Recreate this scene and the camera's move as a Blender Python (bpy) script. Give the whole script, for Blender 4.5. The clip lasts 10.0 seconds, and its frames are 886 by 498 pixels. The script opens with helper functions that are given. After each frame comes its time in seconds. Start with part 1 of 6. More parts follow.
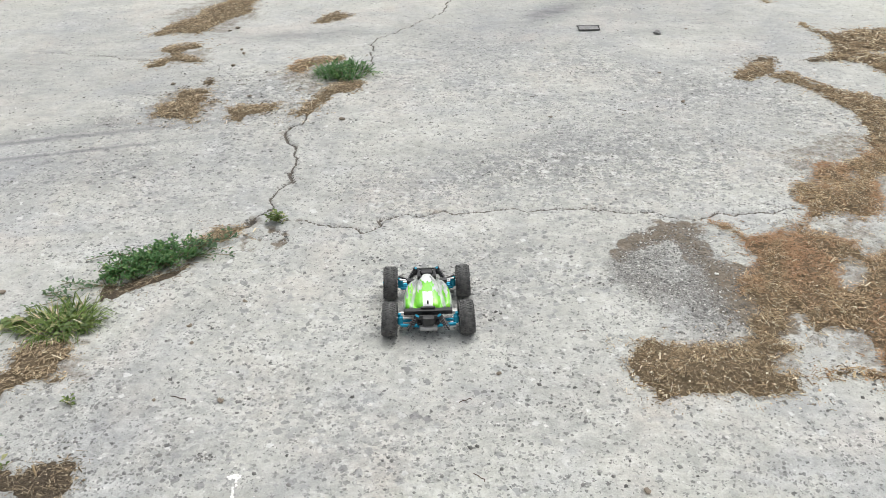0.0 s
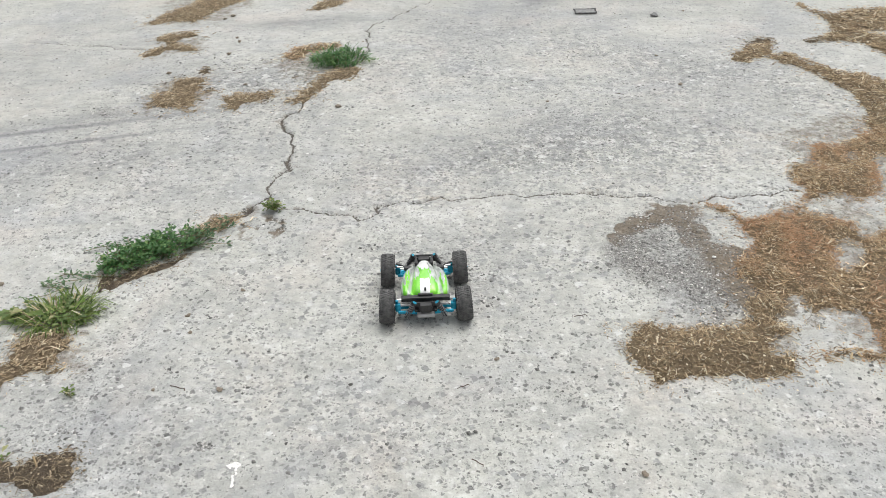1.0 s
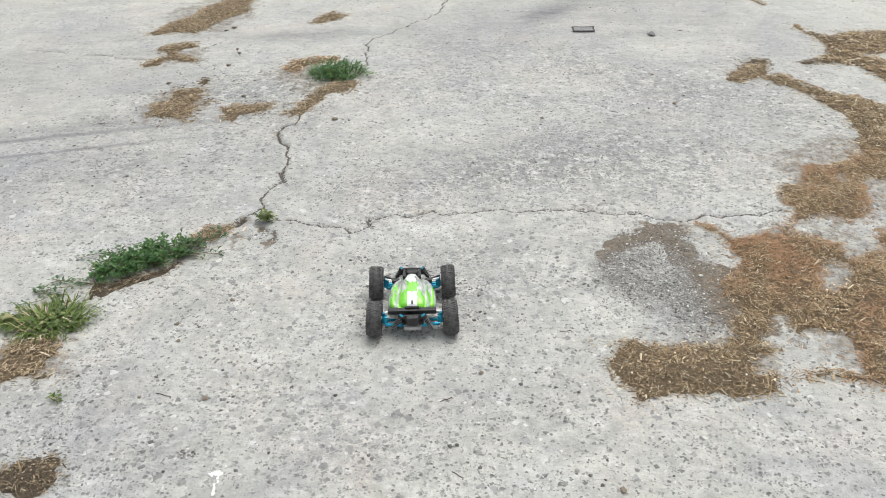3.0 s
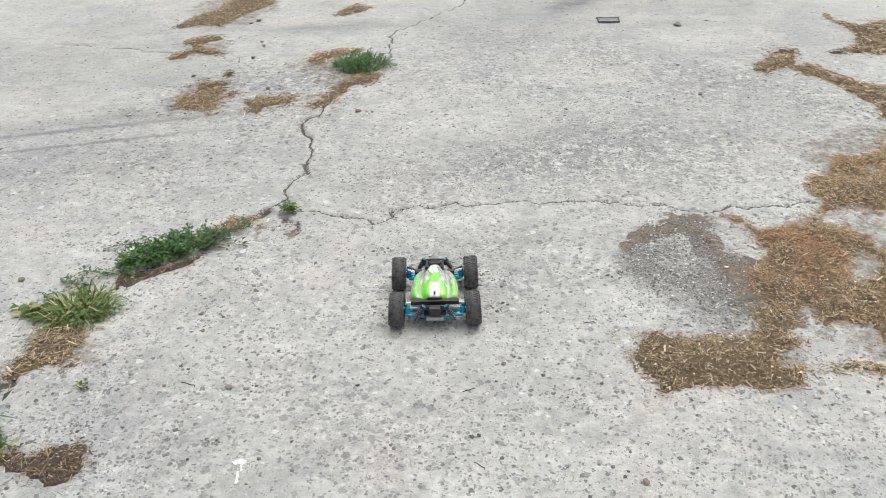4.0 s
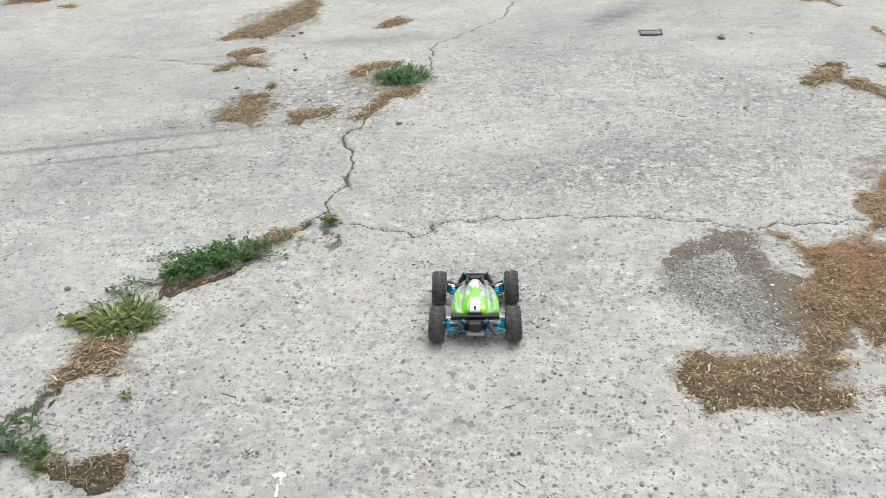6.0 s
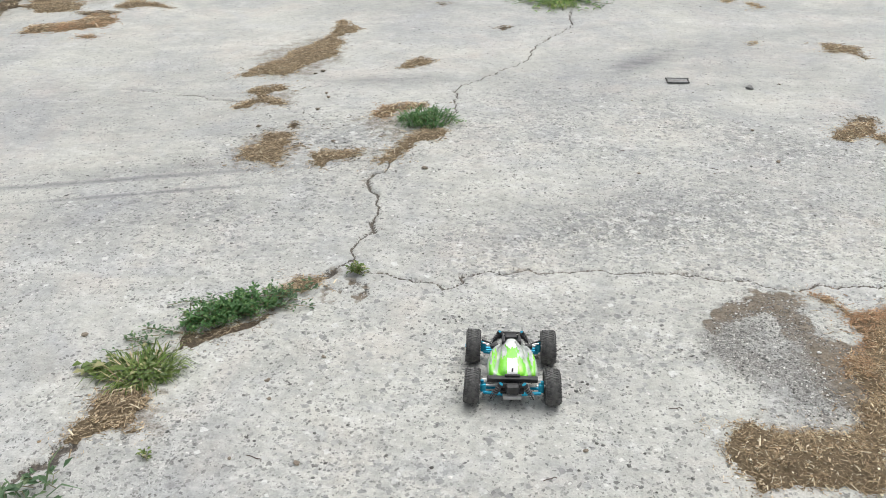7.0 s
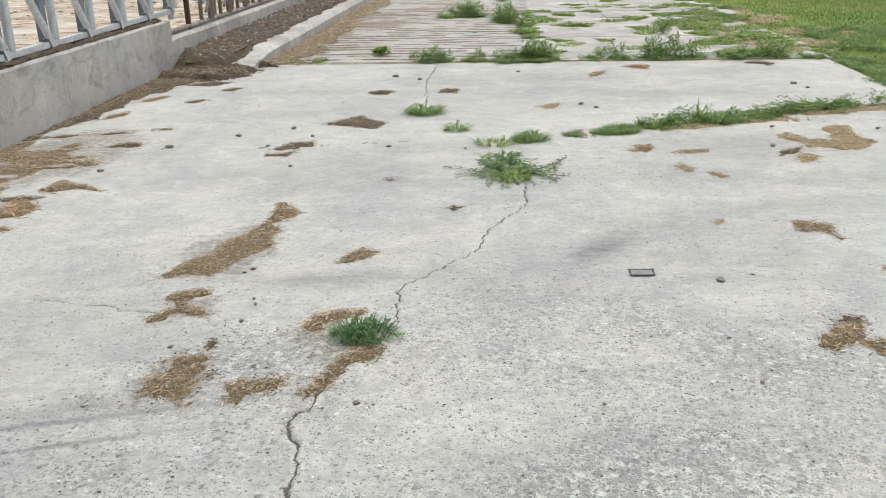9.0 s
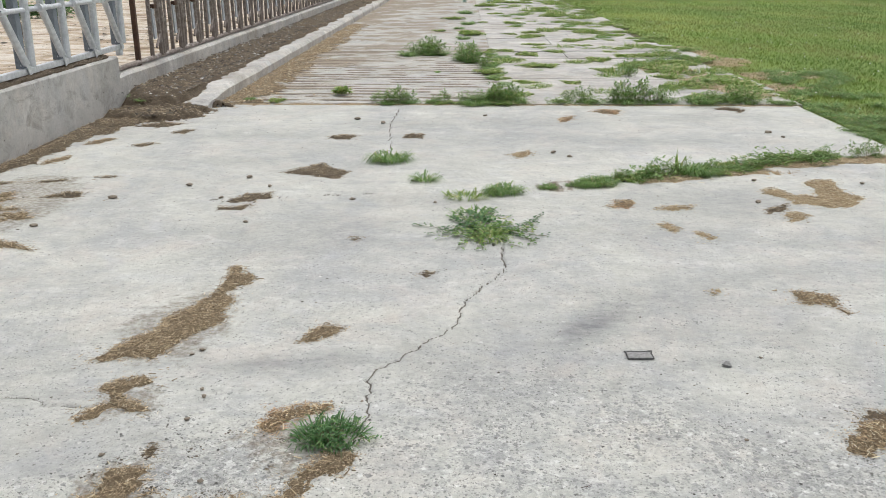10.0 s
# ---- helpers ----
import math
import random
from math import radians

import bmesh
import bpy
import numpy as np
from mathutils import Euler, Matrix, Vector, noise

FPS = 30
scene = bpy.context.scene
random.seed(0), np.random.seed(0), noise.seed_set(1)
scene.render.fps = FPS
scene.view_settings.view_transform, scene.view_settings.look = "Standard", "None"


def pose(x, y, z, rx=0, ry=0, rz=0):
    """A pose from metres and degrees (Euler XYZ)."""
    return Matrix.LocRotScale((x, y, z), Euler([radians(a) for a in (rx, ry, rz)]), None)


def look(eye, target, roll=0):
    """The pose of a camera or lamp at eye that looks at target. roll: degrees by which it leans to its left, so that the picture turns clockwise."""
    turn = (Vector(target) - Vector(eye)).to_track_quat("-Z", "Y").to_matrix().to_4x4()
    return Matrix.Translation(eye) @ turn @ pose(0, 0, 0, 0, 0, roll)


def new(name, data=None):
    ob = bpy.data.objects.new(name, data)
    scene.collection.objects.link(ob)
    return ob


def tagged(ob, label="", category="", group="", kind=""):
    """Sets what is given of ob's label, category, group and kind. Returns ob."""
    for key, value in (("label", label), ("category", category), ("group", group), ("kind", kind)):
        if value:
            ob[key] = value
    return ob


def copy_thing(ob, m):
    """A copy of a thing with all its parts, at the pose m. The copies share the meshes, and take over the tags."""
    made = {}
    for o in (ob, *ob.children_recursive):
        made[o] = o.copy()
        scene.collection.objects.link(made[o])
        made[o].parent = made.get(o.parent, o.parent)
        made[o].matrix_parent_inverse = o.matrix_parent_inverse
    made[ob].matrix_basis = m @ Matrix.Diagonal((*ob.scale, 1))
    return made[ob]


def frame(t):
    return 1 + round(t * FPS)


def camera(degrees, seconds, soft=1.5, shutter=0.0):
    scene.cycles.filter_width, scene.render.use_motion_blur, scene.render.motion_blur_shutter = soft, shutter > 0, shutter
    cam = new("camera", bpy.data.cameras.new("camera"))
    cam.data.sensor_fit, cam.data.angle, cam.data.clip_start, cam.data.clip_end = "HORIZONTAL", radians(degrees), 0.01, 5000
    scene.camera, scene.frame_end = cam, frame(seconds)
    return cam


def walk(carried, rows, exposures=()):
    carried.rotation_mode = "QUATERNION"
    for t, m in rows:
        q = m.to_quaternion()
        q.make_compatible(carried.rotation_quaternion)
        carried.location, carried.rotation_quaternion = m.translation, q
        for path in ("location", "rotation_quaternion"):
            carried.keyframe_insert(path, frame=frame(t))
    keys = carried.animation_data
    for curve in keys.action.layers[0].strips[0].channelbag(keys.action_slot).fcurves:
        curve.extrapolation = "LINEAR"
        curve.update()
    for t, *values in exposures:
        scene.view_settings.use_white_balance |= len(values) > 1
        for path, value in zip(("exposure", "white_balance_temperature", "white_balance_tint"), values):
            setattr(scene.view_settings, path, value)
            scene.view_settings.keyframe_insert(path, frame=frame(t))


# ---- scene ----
cam = camera(54.6, 10.0, 0.9)
PATH = [
    (0, (0.067, 0.04, 1.287), (0.019, 1.739, 0.233), -0.6),
    (0.5, (0.066, 0.036, 1.289), (0.012, 1.729, 0.227), -1.3),
    (1, (0.078, 0.041, 1.289), (0.027, 1.722, 0.207), -1.4),
    (1.5, (0.082, 0.04, 1.287), (0.031, 1.719, 0.202), -1.0),
    (2, (0.086, 0.039, 1.283), (0.033, 1.721, 0.202), -0.5),
    (2.5, (0.104, 0.03, 1.301), (0.065, 1.728, 0.245), -0.1),
    (4, (0.12, 0.025, 1.293), (0.006, 1.712, 0.225), -1.4),
    (4.5, (0.119, 0.036, 1.287), (0.003, 1.712, 0.202), -1.4),
    (5, (0.124, 0.041, 1.292), (0.001, 1.729, 0.226), -1.7),
    (5.5, (0.117, 0.034, 1.297), (-0.046, 1.728, 0.247), -2.5),
    (6.8, (0.043, 0.088, 1.299), (-0.184, 1.79, 0.274), -1.5),
    (7, (0.006, 0.129, 1.309), (-0.193, 1.86, 0.327), -0.6),
    (7.5, (-0.097, 0.24, 1.343), (-0.182, 2.046, 0.489), 0.8),
    (8, (-0.069, 0.361, 1.356), (-0.074, 2.202, 0.575), 0.3),
    (8.5, (0.038, 0.56, 1.41), (-0.067, 2.413, 0.664), -1.1),
    (9, (0.079, 0.678, 1.438), (-0.066, 2.539, 0.722), -1.3),
    (9.5, (0.008, 0.945, 1.454), (-0.037, 2.819, 0.758), 0.2),
    (9.7, (-0.021, 1.012, 1.459), (-0.04, 2.895, 0.784), 0.2),
    (10, (-0.03, 1.11, 1.472), (-0.071, 3.001, 0.823), -0.0),
]
walk(cam, [(t, look(eye, target, roll)) for t, eye, target, roll in PATH], [(0, 0.06), (5.5, 0.06), (7, 0.09), (8, 0.09), (9, 0.07), (9.5, 0.08), (10, 0.01)])

# ---- light ----
world = bpy.data.worlds.new("overcast")
scene.world = world
world.use_nodes = True
wn, wl = world.node_tree.nodes, world.node_tree.links
sky = wn.new("ShaderNodeTexSky")
sky.sky_type, sky.sun_disc = "NISHITA", False
SUN_UP, SUN_ROUND = radians(70), radians(35)
sky.sun_elevation, sky.sun_rotation = SUN_UP, SUN_ROUND
sky.air_density, sky.dust_density, sky.ozone_density = 1.0, 6.0, 1.0
grey = wn.new("ShaderNodeHueSaturation")
grey.inputs["Saturation"].default_value = 0.22
wl.new(sky.outputs[0], grey.inputs["Color"])
wl.new(grey.outputs[0], wn["Background"].inputs[0])
wn["Background"].inputs[1].default_value = 0.15
sun_lamp = bpy.data.lights.new("sun", "SUN")
sun_lamp.energy, sun_lamp.angle, sun_lamp.color = 0.78, radians(60), (0.968, 1.0, 0.95)
sun_ob = new("sun", sun_lamp)
away = Vector((math.sin(SUN_ROUND) * math.cos(SUN_UP), math.cos(SUN_ROUND) * math.cos(SUN_UP), math.sin(SUN_UP)))
sun_ob.matrix_basis = look(away * 30, (0, 0, 0))

# ---- materials ----


class Nodes:
    """A short hand for node materials."""

    def __init__(self, name, rough=0.8, metal=0.0):
        self.m = bpy.data.materials.new(name)
        self.m.use_nodes = True
        self.t = self.m.node_tree
        self.b = self.t.nodes["Principled BSDF"]
        self.b.inputs["Roughness"].default_value = rough
        self.b.inputs["Metallic"].default_value = metal
        self.co = self.t.nodes.new("ShaderNodeTexCoord").outputs["Object"]

    def put(self, socket, value):
        if isinstance(value, bpy.types.NodeSocket):
            self.t.links.new(value, socket)
        elif isinstance(value, tuple) and len(value) == 3 and socket.type == "RGBA":
            socket.default_value = (*value, 1)
        else:
            socket.default_value = value

    def stretch(self, sx, sy, sz, rz=0.0):
        n = self.t.nodes.new("ShaderNodeMapping")
        n.inputs["Scale"].default_value = (sx, sy, sz)
        n.inputs["Rotation"].default_value = (0, 0, radians(rz))
        self.t.links.new(self.co, n.inputs["Vector"])
        return n.outputs[0]

    def noise(self, scale, detail=4.0, rough=0.55, vec=None, warp=0.0):
        n = self.t.nodes.new("ShaderNodeTexNoise")
        self.put(n.inputs["Vector"], vec or self.co)
        n.inputs["Scale"].default_value, n.inputs["Detail"].default_value = scale, detail
        n.inputs["Roughness"].default_value, n.inputs["Distortion"].default_value = rough, warp
        return n.outputs["Fac"]

    def cells(self, scale, feature="F1", vec=None, rand=1.0):
        n = self.t.nodes.new("ShaderNodeTexVoronoi")
        n.feature = feature
        self.put(n.inputs["Vector"], vec or self.co)
        n.inputs["Scale"].default_value, n.inputs["Randomness"].default_value = scale, rand
        return n.outputs

    def ramp(self, fac, *stops):
        n = self.t.nodes.new("ShaderNodeValToRGB")
        self.put(n.inputs[0], fac)
        e = n.color_ramp.elements
        while len(e) < len(stops):
            e.new(0.5)
        for el, (p, c) in zip(e, stops):
            el.position = p
            el.color = (*c, 1) if isinstance(c, tuple) else (c, c, c, 1)
        return n.outputs[0]

    def math(self, op, a, b=0.0, c=0.0):
        n = self.t.nodes.new("ShaderNodeMath")
        n.operation = op
        for s, v in zip(n.inputs, (a, b, c)):
            self.put(s, v)
        return n.outputs[0]

    def mix(self, fac, a, b, mode="MIX"):
        n = self.t.nodes.new("ShaderNodeMix")
        n.data_type, n.blend_type = "RGBA", mode
        self.put(n.inputs[0], fac)
        self.put(n.inputs[6], a)
        self.put(n.inputs[7], b)
        return n.outputs[2]

    def attr(self, name):
        n = self.t.nodes.new("ShaderNodeAttribute")
        n.attribute_name = name
        return n.outputs["Fac"]

    def island(self):
        return self.t.nodes.new("ShaderNodeNewGeometry").outputs["Random Per Island"]

    def each(self):
        return self.t.nodes.new("ShaderNodeObjectInfo").outputs["Random"]

    def xyz(self):
        n = self.t.nodes.new("ShaderNodeSeparateXYZ")
        self.t.links.new(self.co, n.inputs[0])
        return n.outputs

    def color(self, c):
        self.put(self.b.inputs["Base Color"], c)
        return self

    def rough(self, r):
        self.put(self.b.inputs["Roughness"], r)
        return self

    def bump(self, height, strength=0.5, distance=0.002):
        n = self.t.nodes.new("ShaderNodeBump")
        self.put(n.inputs["Height"], height)
        n.inputs["Strength"].default_value, n.inputs["Distance"].default_value = strength, distance
        self.t.links.new(n.outputs[0], self.b.inputs["Normal"])
        return self


def concrete(name, light=(0.55, 0.553, 0.508), dark=(0.435, 0.438, 0.408), masks=False, aggregate=0.35, flat=False, cast=False, mud=1.0):
    """Weathered concrete: clouds, laitance, exposed stones and pits, stains."""
    k = Nodes(name, 0.9)
    dims = "2D" if flat else "3D"
    cloud = k.noise(1.1, 8, 0.66, k.stretch(1.0, 1.6, 1.0, 12), 0.8)
    c = k.mix(k.ramp(cloud, (0.34, 0.0), (0.64, 1.0)), dark, light)
    wear = k.attr("wear") if masks else aggregate
    tooth = k.math("MULTIPLY_ADD", wear, 0.3, 0.26)
    film = k.ramp(k.noise(0.75, 9, 0.72, k.stretch(1.3, 0.9, 1.0, -30), 1.2), (0.46, 0.0), (0.63, 0.55))
    c = k.mix(film, c, (0.33, 0.34, 0.355))
    c = k.mix(k.ramp(k.noise(2.3, 6, 0.7, k.stretch(1.2, 1.0, 1.0, 50), 0.6), (0.5, 0.0), (0.68, 0.42)), c, (0.58, 0.525, 0.475))
    c = k.mix(k.ramp(k.noise(3.1, 6, 0.7, k.stretch(1.0, 1.3, 1.0, 80), 0.6), (0.52, 0.0), (0.7, 0.4)), c, (0.44, 0.455, 0.485))
    drag = k.ramp(k.noise(3.2, 7, 0.7, k.stretch(1.0, 2.6, 1.0, 22), 1.2), (0.53, 0.0), (0.66, 0.5))
    c = k.mix(drag, c, (0.37, 0.378, 0.385))
    wash = k.ramp(k.noise(2.6, 6, 0.7, k.stretch(1.2, 2.2, 1.0, -15), 1.0), (0.56, 0.0), (0.68, 0.45))
    c = k.mix(wash, c, (0.64, 0.645, 0.615))
    mott = k.noise(7, 8, 0.72, None, 0.5)
    c = k.mix(k.math("MULTIPLY", tooth, 1.0), c, k.ramp(mott, (0.3, 0.3), (0.7, 0.7)), "OVERLAY")
    blot = k.noise(38, 4, 0.7)
    c = k.mix(k.math("MULTIPLY", tooth, 0.8), c, k.ramp(blot, (0.3, 0.3), (0.7, 0.7)), "OVERLAY")
    grain = k.noise(210, 3, 0.7)
    c = k.mix(k.math("MULTIPLY", tooth, 0.6), c, k.ramp(grain, (0.3, 0.3), (0.7, 0.7)), "OVERLAY")
    # smudges a few centimetres wide
    smudge = k.ramp(k.noise(19, 5, 0.7, k.stretch(1.0, 1.25, 1.0, 20), 0.7), (0.53, 0.0), (0.60, 1.0))
    c = k.mix(k.math("MULTIPLY", smudge, k.math("MULTIPLY", tooth, 0.5)), c, (0.36, 0.362, 0.35))
    # ragged outlines for the stones
    jog = k.t.nodes.new("ShaderNodeTexNoise")
    jog.inputs["Scale"].default_value, jog.inputs["Detail"].default_value = 95, 3
    k.put(jog.inputs["Vector"], k.co)
    bend = k.t.nodes.new("ShaderNodeVectorMath")
    bend.operation = "MULTIPLY_ADD"
    k.t.links.new(jog.outputs["Color"], bend.inputs[0])
    bend.inputs[1].default_value = (0.014, 0.014, 0.014)
    k.t.links.new(k.stretch(1.0, 1.0, 1.0, 14), bend.inputs[2])
    where = bend.outputs[0]

    def chosen(scale, share, least, most):
        v = k.cells(scale, vec=where)
        v["Distance"].node.voronoi_dimensions = dims
        v["Distance"].node.distance = "MANHATTAN" if scale < 61 else "EUCLIDEAN"
        reach = 1.25 if scale < 61 else 1.0
        sp = k.t.nodes.new("ShaderNodeSeparateColor")
        k.t.links.new(v["Color"], sp.inputs[0])
        on = k.math("LESS_THAN", sp.outputs[0], share)
        size = k.math("MULTIPLY_ADD", sp.outputs[1], (most - least) * reach, least * reach)
        edge = k.math("MULTIPLY", k.math("SUBTRACT", size, v["Distance"]), 15.0)
        edge.node.use_clamp = True
        return k.math("MULTIPLY", on, edge), sp.outputs[2]

    patchy = k.math("MULTIPLY", wear, k.math("MULTIPLY", k.ramp(k.noise(7, 5, 0.65), (0.38, 0.2), (0.60, 1.0)), k.ramp(k.noise(1.9, 3, 0.6), (0.36, 0.55), (0.62, 1.1))))
    track = k.attr("lane") if masks else 0.0
    big, tone = chosen(60, k.math("MULTIPLY_ADD", track, 0.42, k.math("MULTIPLY", patchy, 0.5)), 0.08, 0.40)
    mid, tone2 = chosen(104, k.math("MULTIPLY_ADD", track, 0.3, k.math("MULTIPLY", patchy, 0.5)), 0.16, 0.5)
    fine, tone3 = chosen(200, k.math("MULTIPLY_ADD", patchy, 0.25, 0.04), 0.2, 0.52)
    deep = ((0.0, (0.06, 0.06, 0.06)), (0.3, (0.15, 0.15, 0.147)), (0.65, (0.26, 0.26, 0.252)), (0.9, (0.37, 0.365, 0.345)), (0.93, (0.64, 0.64, 0.61)), (1.0, (0.74, 0.74, 0.71)))
    c = k.mix(k.math("MULTIPLY", fine, 0.6), c, k.ramp(tone3, *deep))
    c = k.mix(k.math("MULTIPLY", mid, 0.66), c, k.ramp(tone2, *deep))
    c = k.mix(k.math("MULTIPLY", k.math("MULTIPLY", big, k.ramp(k.noise(26, 2, 0.5), (0.35, 0.45), (0.65, 1.0))), 0.8), c, k.ramp(tone, *deep))
    if masks:
        slab_chip, tone4 = chosen(34, k.math("MULTIPLY", track, 0.75), 0.10, 0.42)
        c = k.mix(k.math("MULTIPLY", slab_chip, 0.66), c, k.ramp(tone4, (0.0, (0.15, 0.153, 0.155)), (0.5, (0.29, 0.293, 0.293)), (0.82, (0.38, 0.38, 0.375)), (0.86, (0.66, 0.67, 0.65)), (1.0, (0.72, 0.73, 0.71))))
        worn = k.math("MULTIPLY", track, k.ramp(k.noise(20, 4, 0.65, k.stretch(1.0, 1.2, 1.0, 30), 1.0), (0.50, 0.0), (0.55, 1.0)))
        c = k.mix(k.math("MULTIPLY", worn, 0.6), c, k.ramp(k.noise(90, 3, 0.7), (0.35, (0.19, 0.195, 0.195)), (0.65, (0.37, 0.375, 0.37))))
        chip = k.math("MULTIPLY", track, k.ramp(k.noise(30, 3, 0.6, k.stretch(1.0, 1.2, 1.0, 35), 0.8), (0.59, 0.0), (0.64, 0.6)))
        c = k.mix(chip, c, (0.68, 0.69, 0.665))
        c = k.mix(k.math("MULTIPLY", k.attr("stain"), k.ramp(k.noise(9, 6, 0.75, k.stretch(1, 2.4, 1)), (0.3, 0.4), (0.6, 1.0))), c, (0.165, 0.17, 0.18))
        dirt = k.ramp(k.noise(55, 5, 0.75), (0.3, (0.08 * mud, 0.064 * mud, 0.046 * mud)), (0.5, (0.165 * mud, 0.132 * mud, 0.095 * mud)), (0.72, (0.31 * mud, 0.255 * mud, 0.19 * mud)))
        ragged = k.math("ADD", k.attr("soil"), k.math("MULTIPLY", k.math("SUBTRACT", k.noise(30, 6, 0.8), 0.5), 1.1))
        c = k.mix(k.ramp(k.math("MULTIPLY", ragged, k.math("MINIMUM", k.math("MULTIPLY", k.attr("soil"), 5.0), 1.0)), (0.3, 0.0), (0.62, 0.92)), c, dirt)
        grit = k.math("ADD", k.attr("grit"), k.math("MULTIPLY", k.math("SUBTRACT", k.noise(45, 6, 0.8), 0.5), 1.35))
        gcol = k.ramp(k.noise(300, 3, 0.8), (0.32, (0.085, 0.08, 0.073)), (0.52, (0.175, 0.167, 0.152)), (0.62, (0.55, 0.545, 0.52)))
        c = k.mix(k.ramp(k.math("MULTIPLY", grit, k.math("MINIMUM", k.math("MULTIPLY", k.attr("grit"), 5.0), 1.0)), (0.3, 0.0), (0.85, 0.82)), c, gcol)
        gap = k.math("ADD", k.attr("gap"), k.math("MULTIPLY", k.math("SUBTRACT", k.noise(110, 4, 0.75), 0.5), 1.9))
        c = k.mix(k.ramp(gap, (0.5, 0.0), (0.72, 0.95)), c, k.ramp(k.noise(120, 3), (0.35, (0.045, 0.04, 0.034)), (0.7, (0.15, 0.125, 0.1))))
    if cast:
        # lifts of the pour, blotches and bug holes
        x, y, z = k.xyz()
        lift = k.math("MULTIPLY_ADD", k.noise(2.0, 5, 0.6), 0.10, z)
        c = k.mix(k.ramp(lift, (0.225, 0.45), (0.24, 0.0)), c, (0.42, 0.418, 0.405))
        c = k.mix(k.ramp(k.noise(3.5, 6, 0.7, k.stretch(1, 1, 1.6), 1.0), (0.5, 0.0), (0.66, 0.6)), c, (0.20, 0.185, 0.165))
        c = k.mix(k.ramp(k.noise(5, 5, 0.7, k.stretch(1, 1, 0.18)), (0.55, 0.0), (0.72, 0.5)), c, (0.55, 0.545, 0.52))
        hole, _ = chosen(24, 0.10, 0.05, 0.22)
        c = k.mix(hole, c, (0.09, 0.08, 0.07))
    k.color(c)
    h = k.math("ADD", k.math("MULTIPLY", big, -1.4), k.math("MULTIPLY", mid, -0.9))
    h = k.math("ADD", h, k.math("MULTIPLY", fine, -0.4))
    h = k.math("ADD", h, k.math("MULTIPLY", grain, 0.6))
    h = k.math("ADD", h, k.math("MULTIPLY", blot, 1.2))
    k.bump(h, 0.8, 0.003)
    return k.m


def soil_like(name, a, b, c3, scale=60.0, depth=0.006):
    k = Nodes(name, 0.95)
    n1, n2 = k.noise(scale, 5, 0.7), k.noise(scale * 0.12, 4, 0.6)
    c = k.mix(k.ramp(n1, (0.3, 0.0), (0.72, 1.0)), a, b)
    c = k.mix(k.math("MULTIPLY", k.ramp(n2, (0.4, 0.0), (0.65, 1.0)), 0.7), c, c3)
    v = k.cells(scale * 2.2, vec=k.stretch(1, 2.6, 1, 35))
    c = k.mix(k.ramp(v["Distance"], (0.0, 0.55), (0.32, 0.0)), c, b)
    return k.color(c).bump(k.math("ADD", n1, v["Distance"]), 0.9, depth).m


def island_ramp(name, rough, *stops, leaf=False, drift=None, wide=0.45, much=0.85):
    """Pieces of one kind that differ in tone from piece to piece; leaves let light through."""
    k = Nodes(name, rough)
    c = k.ramp(k.island(), *stops)
    c = k.mix(0.35, c, k.ramp(k.noise(300, 2), (0.3, 0.3), (0.7, 0.7)), "OVERLAY")
    if drift:
        c = k.mix(k.ramp(k.noise(wide, 4, 0.6, k.stretch(1, 0.5, 1)), (0.44, 0.0), (0.58, much)), c, drift)
        if leaf:
            c = k.mix(k.ramp(k.noise(0.16, 4, 0.6), (0.40, 0.0), (0.60, 0.8)), c, (0.085, 0.165, 0.03))
            c = k.mix(k.ramp(k.noise(0.7, 5, 0.65, k.stretch(1.3, 0.5, 1)), (0.50, 0.0), (0.64, 0.8)), c, (0.24, 0.235, 0.075))
    k.color(c)
    if leaf:
        thin = k.t.nodes.new("ShaderNodeBsdfTranslucent")
        k.t.links.new(c, thin.inputs[0])
        both = k.t.nodes.new("ShaderNodeMixShader")
        both.inputs[0].default_value = 0.4
        k.t.links.new(k.b.outputs[0], both.inputs[1])
        k.t.links.new(thin.outputs[0], both.inputs[2])
        k.t.links.new(both.outputs[0], k.t.nodes["Material Output"].inputs["Surface"])
    return k.m


def metal_like(name, a, b, rough, metal, scale=40.0, spots=None):
    k = Nodes(name, rough, metal)
    n = k.noise(scale, 5, 0.65)
    c = k.mix(k.ramp(n, (0.35, 0.0), (0.65, 1.0)), a, b)
    if spots:
        c = k.mix(k.ramp(k.noise(scale * 0.35, 6, 0.75), (0.52, 0.0), (0.62, 1.0)), c, spots)
    return k.color(c).rough(k.ramp(n, (0.3, rough * 0.8), (0.7, min(1.0, rough * 1.25)))).bump(n, 0.25, 0.001).m


M_SLAB = concrete("weathered_concrete", masks=True, flat=True)
M_WALL = concrete("cast_wall_concrete", (0.51, 0.50, 0.475), (0.385, 0.375, 0.35), aggregate=0.10, cast=True)
M_KERB = concrete("kerb_concrete", (0.60, 0.585, 0.55), (0.29, 0.262, 0.225), aggregate=0.5)
M_FAR = concrete("dirty_far_concrete", (0.50, 0.488, 0.452), (0.35, 0.335, 0.295), masks=True, flat=True, mud=1.45)


